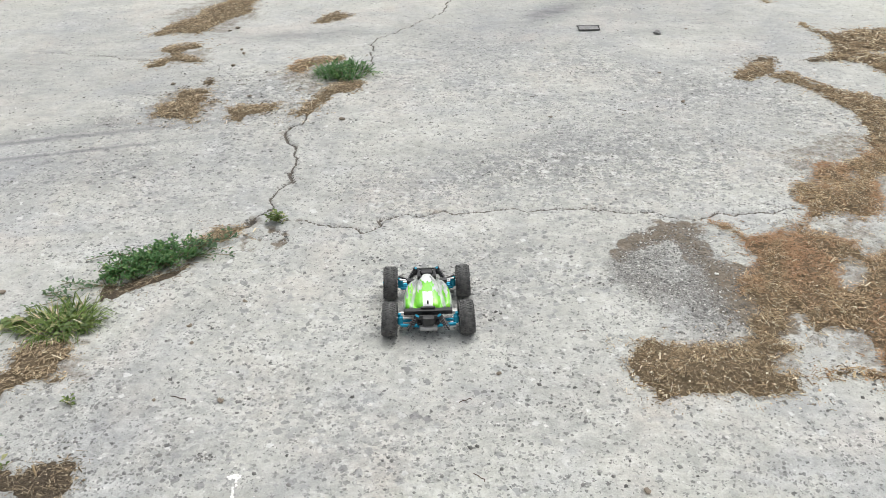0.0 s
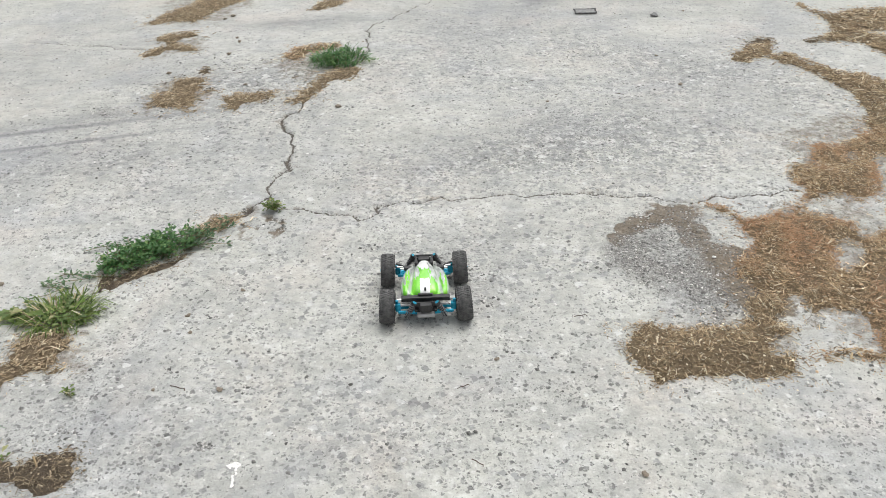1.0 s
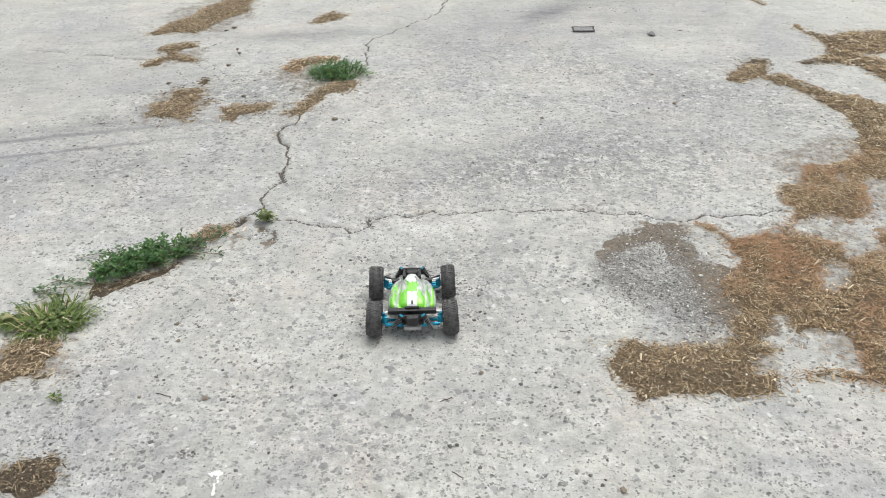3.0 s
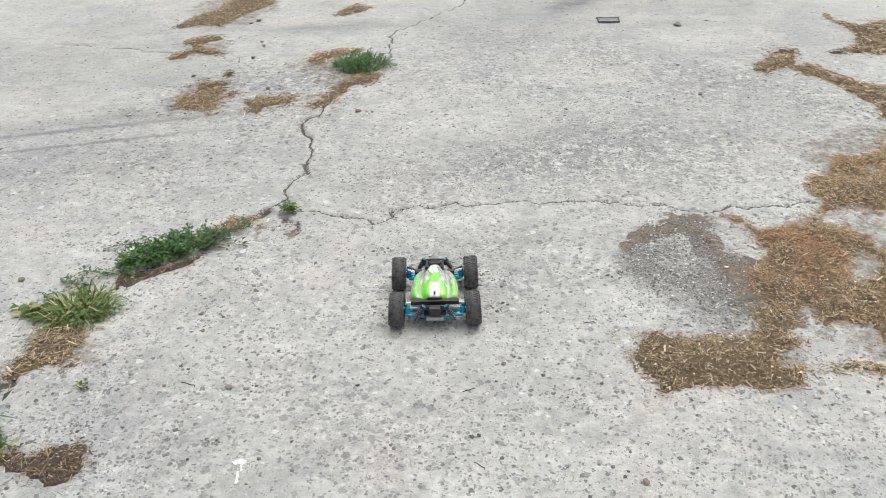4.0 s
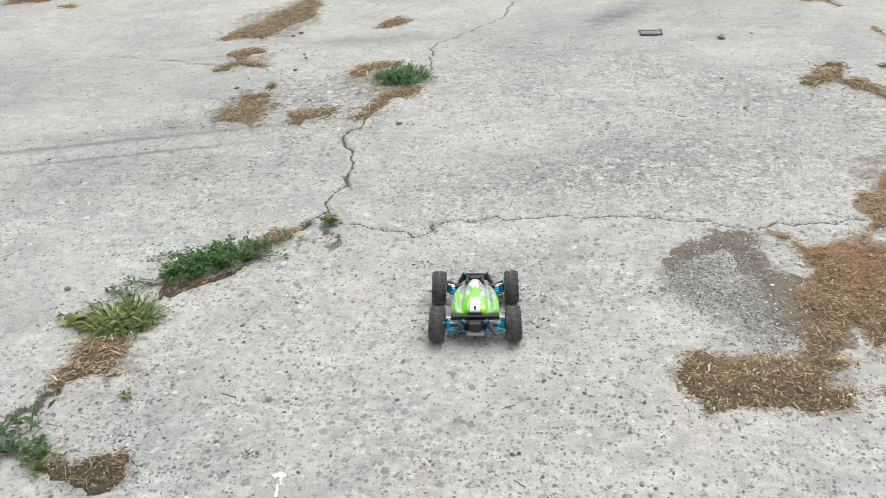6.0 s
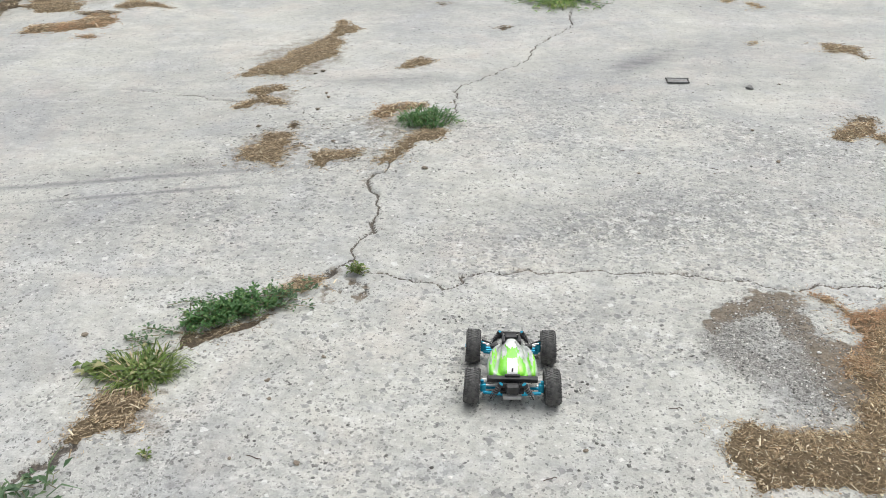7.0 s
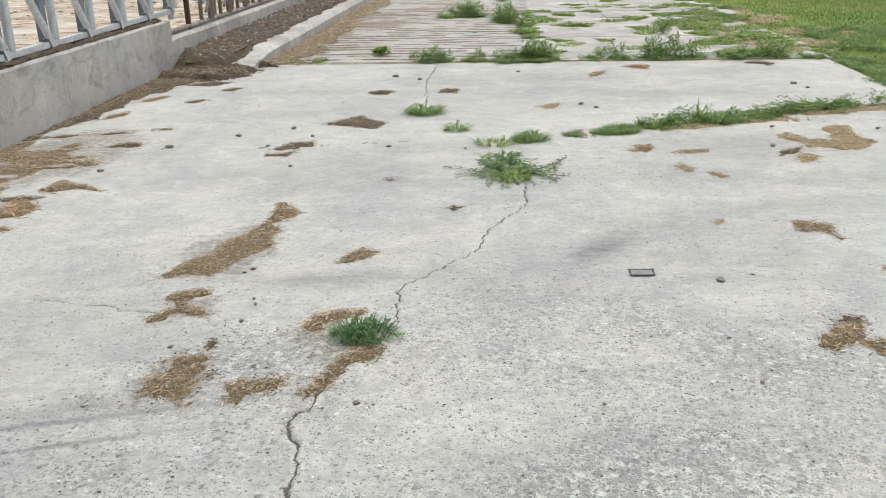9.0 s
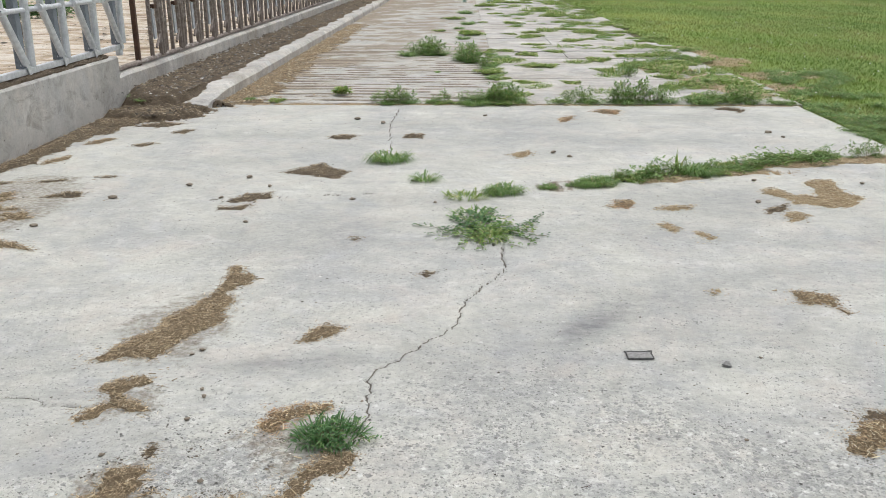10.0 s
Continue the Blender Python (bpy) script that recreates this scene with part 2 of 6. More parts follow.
def yard_dirt():
    """Pale dried mud with darker churned streaks."""
    k = Nodes("sandy_yard", 0.95)
    n = k.noise(1.5, 6, 0.7, k.stretch(0.7, 1.5, 1, 5), 1.0)
    f = k.noise(22, 4, 0.7)
    c = k.ramp(n, (0.36, (0.17, 0.12, 0.075)), (0.46, (0.42, 0.33, 0.235)), (0.56, (0.58, 0.525, 0.455)), (0.7, (0.66, 0.635, 0.595)))
    c = k.mix(0.6, c, k.ramp(f, (0.3, 0.3), (0.7, 0.7)), "OVERLAY")
    return k.color(c).bump(k.math("ADD", n, k.math("MULTIPLY", f, 0.3)), 0.8, 0.04).m


M_YARD = yard_dirt()
M_EARTH = soil_like("meadow_earth", (0.14, 0.21, 0.036), (0.20, 0.28, 0.055), (0.15, 0.23, 0.04), 9.0, 0.01)
M_MULCH = soil_like("chaff_and_soil", (0.13, 0.097, 0.063), (0.41, 0.318, 0.20), (0.25, 0.19, 0.12), 130.0)
M_MULCH_PALE = soil_like("pale_chaff", (0.27, 0.20, 0.12), (0.58, 0.46, 0.30), (0.42, 0.31, 0.19), 90.0)
M_DARK = soil_like("dry_dung_soil", (0.062, 0.048, 0.034), (0.235, 0.182, 0.126), (0.125, 0.096, 0.066), 100.0)
M_STRAW = island_ramp("straw", 0.75, (0.0, (0.10, 0.072, 0.045)), (0.3, (0.335, 0.238, 0.143)), (0.6, (0.51, 0.378, 0.232)), (0.84, (0.66, 0.52, 0.335)), (0.9, (0.82, 0.73, 0.52)), (1.0, (0.92, 0.87, 0.70)))
M_STRAW_TAN = island_ramp("weathered_straw", 0.8, (0.0, (0.14, 0.105, 0.067)), (0.35, (0.37, 0.28, 0.178)), (0.7, (0.54, 0.42, 0.272)), (0.92, (0.64, 0.52, 0.35)), (0.96, (0.70, 0.61, 0.44)), (1.0, (0.80, 0.72, 0.55)))
M_STRAW_PALE = island_ramp("pale_straw", 0.75, (0.0, (0.2, 0.14, 0.08)), (0.3, (0.40, 0.30, 0.175)), (0.6, (0.58, 0.46, 0.29)), (1.0, (0.82, 0.74, 0.55)))
M_STRAW_RED = island_ramp("reddish_straw", 0.75, (0.0, (0.11, 0.075, 0.047)), (0.3, (0.38, 0.265, 0.156)), (0.6, (0.59, 0.43, 0.258)), (0.84, (0.73, 0.57, 0.36)), (0.9, (0.82, 0.72, 0.51)), (1.0, (0.92, 0.86, 0.69)), drift=(0.54, 0.31, 0.175), wide=6.0, much=0.7)
M_STRAW_DULL = island_ramp("dull_chaff", 0.85, (0.0, (0.09, 0.07, 0.048)), (0.4, (0.24, 0.185, 0.12)), (0.75, (0.43, 0.34, 0.225)), (1.0, (0.64, 0.55, 0.40)))
M_STONE = island_ramp("loose_grit", 0.85, (0.0, (0.10, 0.098, 0.092)), (0.45, (0.24, 0.237, 0.226)), (0.72, (0.42, 0.415, 0.395)), (1.0, (0.72, 0.71, 0.68)))
M_CLOD = island_ramp("dark_clods", 0.95, (0.0, (0.05, 0.042, 0.034)), (0.6, (0.135, 0.114, 0.09)), (1.0, (0.25, 0.21, 0.165)))
M_LEAF = island_ramp("clover_leaf", 0.5, (0.0, (0.06, 0.15, 0.045)), (0.5, (0.10, 0.228, 0.078)), (0.85, (0.158, 0.305, 0.102)), (1.0, (0.26, 0.38, 0.14)), leaf=True)
M_LEAF_BLUE = island_ramp("knotweed_leaf", 0.55, (0.0, (0.07, 0.14, 0.07)), (0.6, (0.13, 0.22, 0.11)), (1.0, (0.21, 0.29, 0.15)), leaf=True)
M_BLADE = island_ramp("grass_blade", 0.5, (0.0, (0.10, 0.21, 0.046)), (0.5, (0.178, 0.318, 0.082)), (0.84, (0.26, 0.39, 0.12)), (1.0, (0.5, 0.48, 0.23)), leaf=True)
M_BLADE_PALE = island_ramp("pale_grass_blade", 0.55, (0.0, (0.15, 0.26, 0.055)), (0.5, (0.26, 0.39, 0.095)), (0.8, (0.38, 0.46, 0.15)), (1.0, (0.60, 0.54, 0.30)), leaf=True)
M_OLIVE = island_ramp("olive_grass_blade", 0.55, (0.0, (0.075, 0.125, 0.03)), (0.5, (0.155, 0.235, 0.06)), (0.82, (0.255, 0.325, 0.10)), (1.0, (0.5, 0.46, 0.25)), leaf=True)
M_LAWN = island_ramp("lawn_blade", 0.55, (0.0, (0.13, 0.22, 0.032)), (0.5, (0.18, 0.285, 0.046)), (0.88, (0.225, 0.33, 0.06)), (1.0, (0.36, 0.37, 0.13)), leaf=True, drift=(0.38, 0.40, 0.115))
M_STEM = island_ramp("weed_stem", 0.7, (0.0, (0.16, 0.17, 0.08)), (1.0, (0.30, 0.25, 0.15)))
M_GALV = metal_like("galvanised_steel", (0.54, 0.565, 0.60), (0.74, 0.765, 0.80), 0.5, 0.55, 25)
# zinc darkened for the channel posts: the channel's shade is put into the colour
M_GALV_SHADED = metal_like("shaded_zinc", (0.17, 0.20, 0.24), (0.27, 0.30, 0.34), 0.6, 0.4, 25)
M_RUST = metal_like("rusty_steel", (0.165, 0.135, 0.118), (0.31, 0.27, 0.245), 0.8, 0.2, 30, (0.40, 0.37, 0.35))
M_RUST_DARK = metal_like("dark_rust", (0.06, 0.035, 0.025), (0.13, 0.075, 0.05), 0.85, 0.2, 30)
M_PALE = metal_like("worn_pale_plate", (0.42, 0.47, 0.53), (0.56, 0.58, 0.62), 0.55, 0.3, 30, (0.25, 0.2, 0.17))
M_WHITE = metal_like("white_lump", (0.75, 0.74, 0.71), (0.85, 0.84, 0.82), 0.8, 0.0, 60)
M_BLACKPL = metal_like("black_plastic", (0.018, 0.018, 0.019), (0.045, 0.045, 0.047), 0.45, 0.0, 60)
M_RUBBER = metal_like("tyre_rubber", (0.06, 0.06, 0.06), (0.18, 0.178, 0.172), 0.85, 0.0, 90)
M_BLUE = metal_like("blue_anodised", (0.012, 0.29, 0.48), (0.03, 0.44, 0.64), 0.32, 0.45, 60)
M_STEEL = metal_like("bright_steel", (0.5, 0.5, 0.5), (0.65, 0.65, 0.65), 0.3, 0.9, 60)
M_COIL = metal_like("dark_coil_steel", (0.10, 0.10, 0.105), (0.24, 0.24, 0.245), 0.45, 0.5, 60)
M_SILVER = metal_like("grey_bumper", (0.38, 0.38, 0.38), (0.5, 0.5, 0.5), 0.45, 0.3, 60)
M_PAD = metal_like("worn_grey_rubber", (0.17, 0.17, 0.17), (0.30, 0.30, 0.295), 0.85, 0.0, 80)
M_TEAL = metal_like("pale_green_paint", (0.35, 0.46, 0.42), (0.45, 0.55, 0.5), 0.6, 0.1, 20)


def shell_paint():
    """Lime shell with a white centre stripe, pale flashes and grey edges."""
    k = Nodes("lime_shell", 0.22)
    x, y, z = k.xyz()
    ax = k.math("ABSOLUTE", x)
    wob = k.math("MULTIPLY", k.math("SUBTRACT", k.noise(28, 3, 0.6, k.stretch(2.2, 0.5, 1)), 0.5), 0.008)
    ax2 = k.math("ADD", ax, wob)
    green = k.ramp(k.noise(45, 4, 0.6, k.stretch(1, 0.45, 1)), (0.3, (0.09, 0.45, 0.012)), (0.55, (0.21, 0.70, 0.03)), (0.8, (0.50, 0.82, 0.12)))
    pale = k.ramp(k.noise(70, 3, 0.6, k.stretch(1, 0.5, 1)), (0.35, (0.27, 0.29, 0.27)), (0.55, (0.50, 0.53, 0.50)), (0.72, (0.70, 0.73, 0.70)))
    # shards of green reach forward from the tail over pale grey
    shard = k.math("MULTIPLY", k.math("SUBTRACT", k.noise(120, 2, 0.5, k.stretch(1, 0.16, 1)), 0.5), 0.2)
    lobe = k.ramp(k.math("MULTIPLY_ADD", k.math("ADD", y, shard), 20.0, 0.5), (0.12, 1.0), (0.24, 0.0))
    c = k.mix(lobe, pale, green)
    mid = k.ramp(k.math("MULTIPLY", k.math("ADD", ax2, k.math("MULTIPLY", shard, 0.12)), 60.0), (0.66, 1.0), (0.72, 0.0))
    front = k.ramp(k.math("MULTIPLY_ADD", k.math("ADD", y, k.math("MULTIPLY", shard, 0.3)), 20.0, 0.5), (0.60, 1.0), (0.68, 0.0))
    c = k.mix(mid, c, k.mix(front, (0.72, 0.75, 0.72), green))
    groove = k.ramp(k.math("ABSOLUTE", k.math("MULTIPLY", k.math("SUBTRACT", ax, k.math("MULTIPLY_ADD", y, -0.17, 0.028)), 105.0)), (0.25, 0.9), (0.6, 0.0))
    c = k.mix(groove, c, k.ramp(k.noise(60, 3, 0.6, k.stretch(1, 0.4, 1)), (0.4, (0.36, 0.40, 0.35)), (0.6, (0.66, 0.70, 0.64))))
    brim = k.ramp(k.math("MULTIPLY", ax2, 16.0), (0.85, 0.0), (0.9, 0.85))
    c = k.mix(brim, c, (0.60, 0.63, 0.60))
    tail = k.math("ADD", y, k.math("MULTIPLY", shard, 0.12))
    stripe = k.math("MULTIPLY", k.math("LESS_THAN", ax, 0.012), k.math("LESS_THAN", tail, -0.032))
    c = k.mix(stripe, c, (0.85, 0.87, 0.85))
    k.b.inputs["Coat Weight"].default_value = 0.6
    return k.color(c).m


M_SHELL = shell_paint()

# ---- building helpers ----
rng = np.random.default_rng(7)


def mesh_of(name, verts, faces, smooth=False):
    me = bpy.data.meshes.new(name)
    me.from_pydata([tuple(v) for v in verts], [], [tuple(f) for f in faces])
    me.update()
    if smooth:
        me.polygons.foreach_set("use_smooth", [True] * len(me.polygons))
    return me


def mesh_fast(name, verts, quads, smooth=False):
    """Many faces of one corner count, from arrays."""
    verts, quads = np.asarray(verts, np.float32), np.asarray(quads, np.int32)
    n, k = quads.shape
    me = bpy.data.meshes.new(name)
    me.vertices.add(len(verts))
    me.vertices.foreach_set("co", verts.ravel())
    me.loops.add(n * k)
    me.loops.foreach_set("vertex_index", quads.ravel())
    me.polygons.add(n)
    me.polygons.foreach_set("loop_start", np.arange(0, n * k, k, dtype=np.int32))
    me.polygons.foreach_set("loop_total", np.full(n, k, np.int32))
    me.polygons.foreach_set("use_smooth", np.full(n, smooth))
    me.update(calc_edges=True)
    return me


def thing(name, label, category, at=(0, 0, 0), rz=0.0, group="", kind=""):
    ob = new(name)
    ob.empty_display_size = 0.1
    ob.matrix_basis = pose(*at, 0, 0, rz)
    return tagged(ob, label, category, group, kind)


def part(name, data, material, parent, label=""):
    if isinstance(data, bmesh.types.BMesh):
        me = bpy.data.meshes.new(name)
        data.to_mesh(me)
        data.free()
    else:
        me = data
    if not me.materials:
        me.materials.append(material)
    ob = new(name, me)
    ob.parent = parent
    return tagged(ob, label)


def solid(name, data, material, label, category, kind="", group=""):
    ob = part(name, data, material, None)
    return tagged(ob, label, category, group, kind)


def add_box(bm, centre, size, m=None, bevel=0.0):
    r = bmesh.ops.create_cube(bm, size=1.0, matrix=(m or Matrix()) @ Matrix.Translation(centre) @ Matrix.Diagonal((*size, 1)))
    if bevel:
        edges = list({e for v in r["verts"] for e in v.link_edges})
        bmesh.ops.bevel(bm, geom=edges, offset=bevel, segments=2, affect="EDGES", profile=0.6)
    return bm


def add_rod(bm, a, b, r, r2=None, seg=10):
    a, b = Vector(a), Vector(b)
    d = b - a
    m = Matrix.Translation((a + b) / 2) @ d.to_track_quat("Z", "Y").to_matrix().to_4x4()
    bmesh.ops.create_cone(bm, cap_ends=True, segments=seg, radius1=r, radius2=r if r2 is None else r2, depth=d.length, matrix=m)
    return bm


def lattice(ix, iy, seed):
    h = (ix * 374761393 + iy * 668265263 + seed * 1442695041) & 0xFFFFFFFF
    h = ((h ^ (h >> 13)) * 1274126177) & 0xFFFFFFFF
    return ((h ^ (h >> 16)) & 0xFFFF) / 65535.0


def fbm(x, y, scale, octaves=4, seed=1, gain=0.5):
    """Smooth value noise from 0 to 1 over arrays."""
    total, amp, norm = 0.0, 1.0, 0.0
    for o in range(octaves):
        px, py = np.asarray(x, float) * scale + 17.3 * o, np.asarray(y, float) * scale - 9.1 * o
        ix, iy = np.floor(px).astype(np.int64), np.floor(py).astype(np.int64)
        fx, fy = px - ix, py - iy
        fx, fy = fx * fx * (3 - 2 * fx), fy * fy * (3 - 2 * fy)
        s = seed + 31 * o
        v = (lattice(ix, iy, s) * (1 - fx) + lattice(ix + 1, iy, s) * fx) * (1 - fy) + (lattice(ix, iy + 1, s) * (1 - fx) + lattice(ix + 1, iy + 1, s) * fx) * fy
        total, norm = total + amp * v, norm + amp
        amp, scale = amp * gain, scale * 2.0
    return total / norm


def step(a, b, v):
    t = np.clip((v - a) / (b - a), 0, 1)
    return t * t * (3 - 2 * t)


def within_outline(x, y, rim):
    """How far inside a closed outline a place lies; negative outside it."""
    inside, best = np.zeros(np.shape(x), bool), np.full(np.shape(x), 9.0)
    for (x0, y0), (x1, y1) in zip(rim, rim[1:] + rim[:1]):
        dx, dy = x1 - x0, y1 - y0
        t = np.clip(((x - x0) * dx + (y - y0) * dy) / (dx * dx + dy * dy + 1e-12), 0, 1)
        best = np.minimum(best, np.hypot(x - x0 - t * dx, y - y0 - t * dy))
        inside ^= ((y0 > y) != (y1 > y)) & (x < x0 + (y - y0) * dx / (dy if abs(dy) > 1e-9 else 1e-9))
    return np.where(inside, best, -best)


def blob(x, y, shapes, holes=(), rag=0.05, seed=3, scale=14.0):
    """How far (in metres, about) a place lies inside a union of ovals and outlines with a ragged rim."""
    wx = x + (fbm(x, y, scale, 5, seed + 40, 0.7) - 0.5) * 2.0 * rag
    wy = y + (fbm(x, y, scale, 5, seed + 41, 0.7) - 0.5) * 2.6 * rag

    def inside(items):
        best = np.full(np.shape(x), -9.0)
        for item in items:
            if isinstance(item[0], tuple):
                best = np.maximum(best, within_outline(wx, wy, item))
            else:
                cx, cy, ax, ay = item
                best = np.maximum(best, (1 - np.hypot((wx - cx) / ax, (wy - cy) / ay)) * min(ax, ay))
        return best
    d = inside(shapes)
    if holes:
        d = np.minimum(d, -inside(holes))
    thin = step(0.5, 0.72, fbm(x, y, scale * 1.9, 3, seed + 21))
    return d + (fbm(x, y, scale, 6, seed, 0.66) - 0.5) * 1.6 * rag + (0.28 - 0.6 * thin) * rag


def strips(pos, yaw, pitch, length, width, thick):
    """Arrays of thin three-sided slivers (straw, chips): vertices and quads."""
    n = len(pos)
    u = np.stack([np.cos(yaw) * np.cos(pitch), np.sin(yaw) * np.cos(pitch), np.sin(pitch)], 1)
    v = np.stack([-np.sin(yaw), np.cos(yaw), np.zeros(n)], 1)
    w = np.cross(u, v)
    L, W, T = (np.asarray(q)[:, None] * 0.5 for q in (length, width, thick))
    c = [pos - u * L - v * W * 0.7, pos - u * L + v * W * 0.7, pos - u * L * 0.9 + w * T * 2, pos + u * L - v * W * 0.6, pos + u * L + v * W * 0.6, pos + u * L * 0.9 + w * T * 2]
    verts = np.stack(c, 1).reshape(-1, 3)
    f = np.array([[0, 2, 5, 3], [2, 1, 4, 5]])
    return verts, (f[None] + 6 * np.arange(n)[:, None, None]).reshape(-1, 4)


def pebbles(pos, size, squash=0.6):
    """Arrays of small uneven stones."""
    n = len(pos)
    base = np.array([(1, 0, 0), (0.4, 0.9, 0.1), (-0.8, 0.6, -0.1), (-0.7, -0.7, 0.1), (0.5, -0.85, 0), (0.1, 0.1, 0.9), (0, 0, -0.6)], float)
    v = base[None] * (0.7 + 0.6 * rng.random((n, 7, 1)))
    a = rng.random(n) * 6.28
    ca, sa = np.cos(a)[:, None], np.sin(a)[:, None]
    v = np.stack([v[..., 0] * ca - v[..., 1] * sa, v[..., 0] * sa + v[..., 1] * ca, v[..., 2] * squash], 2)
    v = v * np.asarray(size)[:, None, None] * 0.5 + pos[:, None]
    f = np.array([[i, (i + 1) % 5, 5] for i in range(5)])
    return v.reshape(-1, 3), (f[None] + 7 * np.arange(n)[:, None, None]).reshape(-1, 3)


# ---- the concrete slab with its cracks ----
NEAR_CRACKS = [  # way points, half width
    ([(-0.60, 2.25), (-0.53, 2.35), (-0.54, 2.44), (-0.50, 2.57), (-0.505, 2.66), (-0.55, 2.84), (-0.575, 2.90), (-0.54, 3.01), (-0.515, 3.15)], 0.0043),
    ([(-0.50, 3.2), (-0.40, 3.40), (-0.34, 3.60), (-0.35, 3.80), (-0.36, 3.97), (-0.15, 4.28), (-0.04, 4.42), (-0.01, 4.70), (0.19, 5.07), (0.19, 5.37), (0.1, 5.7)], 0.0034),
    ([(-0.56, 2.30), (-0.48, 2.28), (-0.30, 2.245), (-0.21, 2.22), (-0.16, 2.30), (0.14, 2.345), (0.38, 2.35), (0.60, 2.33), (0.74, 2.305), (1.1, 2.36)], 0.0028),
    ([(-0.58, 2.26), (-0.68, 2.15), (-0.87, 1.89), (-0.99, 1.49), (-1.05, 1.36), (-1.25, 1.1)], 0.0065),
]
FAR_CRACKS = [
    ([(-0.60, 7.9), (-0.68, 8.78), (-0.66, 9.75)], 0.0032),
    ([(0.02, 6.45), (0.67, 6.71), (0.99, 6.84), (1.95, 7.2), (2.46, 7.48), (3.3, 7.7), (3.9, 7.8)], 0.008),
    ([(-1.6, 6.35), (-0.9, 6.45), (-0.3, 6.62)], 0.0022),
    ([(-1.85, 3.80), (-1.52, 3.745), (-1.31, 3.69), (-1.07, 3.69), (-0.95, 3.55), (-0.87, 3.44)], 0.0019),
]


def polyline(points, jag, seed):
    """A jagged way through the points."""
    out = []
    for (x0, y0), (x1, y1) in zip(points, points[1:]):
        n = max(2, int(math.hypot(x1 - x0, y1 - y0) / 0.02))
        for i in range(n):
            out.append((x0 + (x1 - x0) * i / n, y0 + (y1 - y0) * i / n))
    out.append(points[-1])
    p = np.array(out)
    p[:, 0] += (fbm(p[:, 0], p[:, 1], 22, 3, seed) - 0.5) * jag
    p[:, 1] += (fbm(p[:, 0], p[:, 1], 22, 3, seed + 9) - 0.5) * jag
    return p


def near_line(x, y, p):
    """Distance to a polyline, and the nearest place on it."""
    best, bx, by = np.full(x.shape, 9.0), np.zeros(x.shape), np.zeros(x.shape)
    for (x0, y0), (x1, y1) in zip(p, p[1:]):
        dx, dy = x1 - x0, y1 - y0
        t = np.clip(((x - x0) * dx + (y - y0) * dy) / (dx * dx + dy * dy + 1e-12), 0, 1)
        qx, qy = x0 + t * dx, y0 + t * dy
        d = np.hypot(x - qx, y - qy)
        m = d < best
        best, bx, by = np.where(m, d, best), np.where(m, qx, bx), np.where(m, qy, by)
    return best, bx, by


def axis(lo, fine0, fine1, hi, cell, grow, cap):
    mid = list(np.arange(fine0, fine1, cell))
    up, v, c = [], fine1, cell
    while v < hi:
        up.append(v)
        c = min(cap, c * grow)
        v += c
    down, v, c = [], fine0, cell
    while v > lo:
        c = min(cap, c * grow)
        v -= c
        down.append(max(v, lo))
    return np.array(down[::-1] + mid + up + [hi])


SLAB_X0, SLAB_X1, SLAB_Y0, SLAB_Y1 = -3.45, 3.42, -3.0, 10.0


def slab_edge(y):
    """The right rim of the slab, wider on the near side of the grassy joint."""
    return np.where(y < 7.6, 3.95, SLAB_X1)


NEAR_STAINS = [(0.4, 4.2, 0.9, 0.4, 0, 0.16), (1.35, 4.3, 0.5, 0.45, 0, 0.18), (-1.7, 3.6, 0.6, 0.5, 0, 0.22), (-1.35, 2.74, 0.45, 0.014, 16, 0.6), (-0.66, 4.05, 0.42, 0.10, 8, 0.42), (-1.5, 2.84, 0.75, 0.022, 16, 0.6), (-1.45, 2.92, 0.6, 0.07, 14, 0.3), (-1.3, 2.6, 0.6, 0.15, 10, 0.22), (0.25, 2.8, 0.5, 0.12, 25, 0.2), (0.9, 4.1, 0.5, 0.09, 10, 0.22), (1.8, 3.9, 0.6, 0.2, 0, 0.12)]  # x, y, half axes, turn, strength
MIDDLE_STAINS = [(0.51, 4.42, 0.10, 0.27, -37, 1.0), (0.56, 4.48, 0.13, 0.40, -37, 0.5), (0.85, 4.72, 0.3, 0.22, 10, 0.3), (1.6, 6.3, 0.8, 0.35, 0, 0.28), (-0.8, 5.7, 0.5, 0.4, 0, 0.28), (0.2, 8.2, 1.6, 0.5, 5, 0.15), (-1.5, 7.3, 0.7, 0.3, 0, 0.15), (0.6, 9.0, 0.8, 0.35, 0, 0.26)]  # x, y, half axes, turn, strength
FAR_STAINS = [(2.2, 9.3, 0.7, 0.25, 10, 0.22), (-0.5, 8.9, 0.6, 0.3, -10, 0.22), (1.5, 8.2, 0.9, 0.2, 5, 0.22), (-1.9, 8.3, 0.6, 0.3, 0, 0.18), (0.9, 5.7, 0.8, 0.3, 15, 0.24), (2.4, 5.6, 0.6, 0.4, 0, 0.2), (-0.3, 6.3, 0.6, 0.2, 0, 0.2), (1.6, 5.1, 0.7, 0.15, 20, 0.2)]  # x, y, half axes, turn, strength
DIRT_FILM = [(0.50, 2.112), (0.579, 2.208), (0.655, 2.258), (0.739, 2.26), (0.74, 2.163), (0.752, 2.058), (0.845, 2.022), (0.91, 1.961), (0.88, 1.76), (0.81, 1.70), (0.735, 1.80), (0.715, 1.958), (0.706, 2.101), (0.657, 2.177), (0.575, 2.129), (0.512, 2.082)]  # brown dust
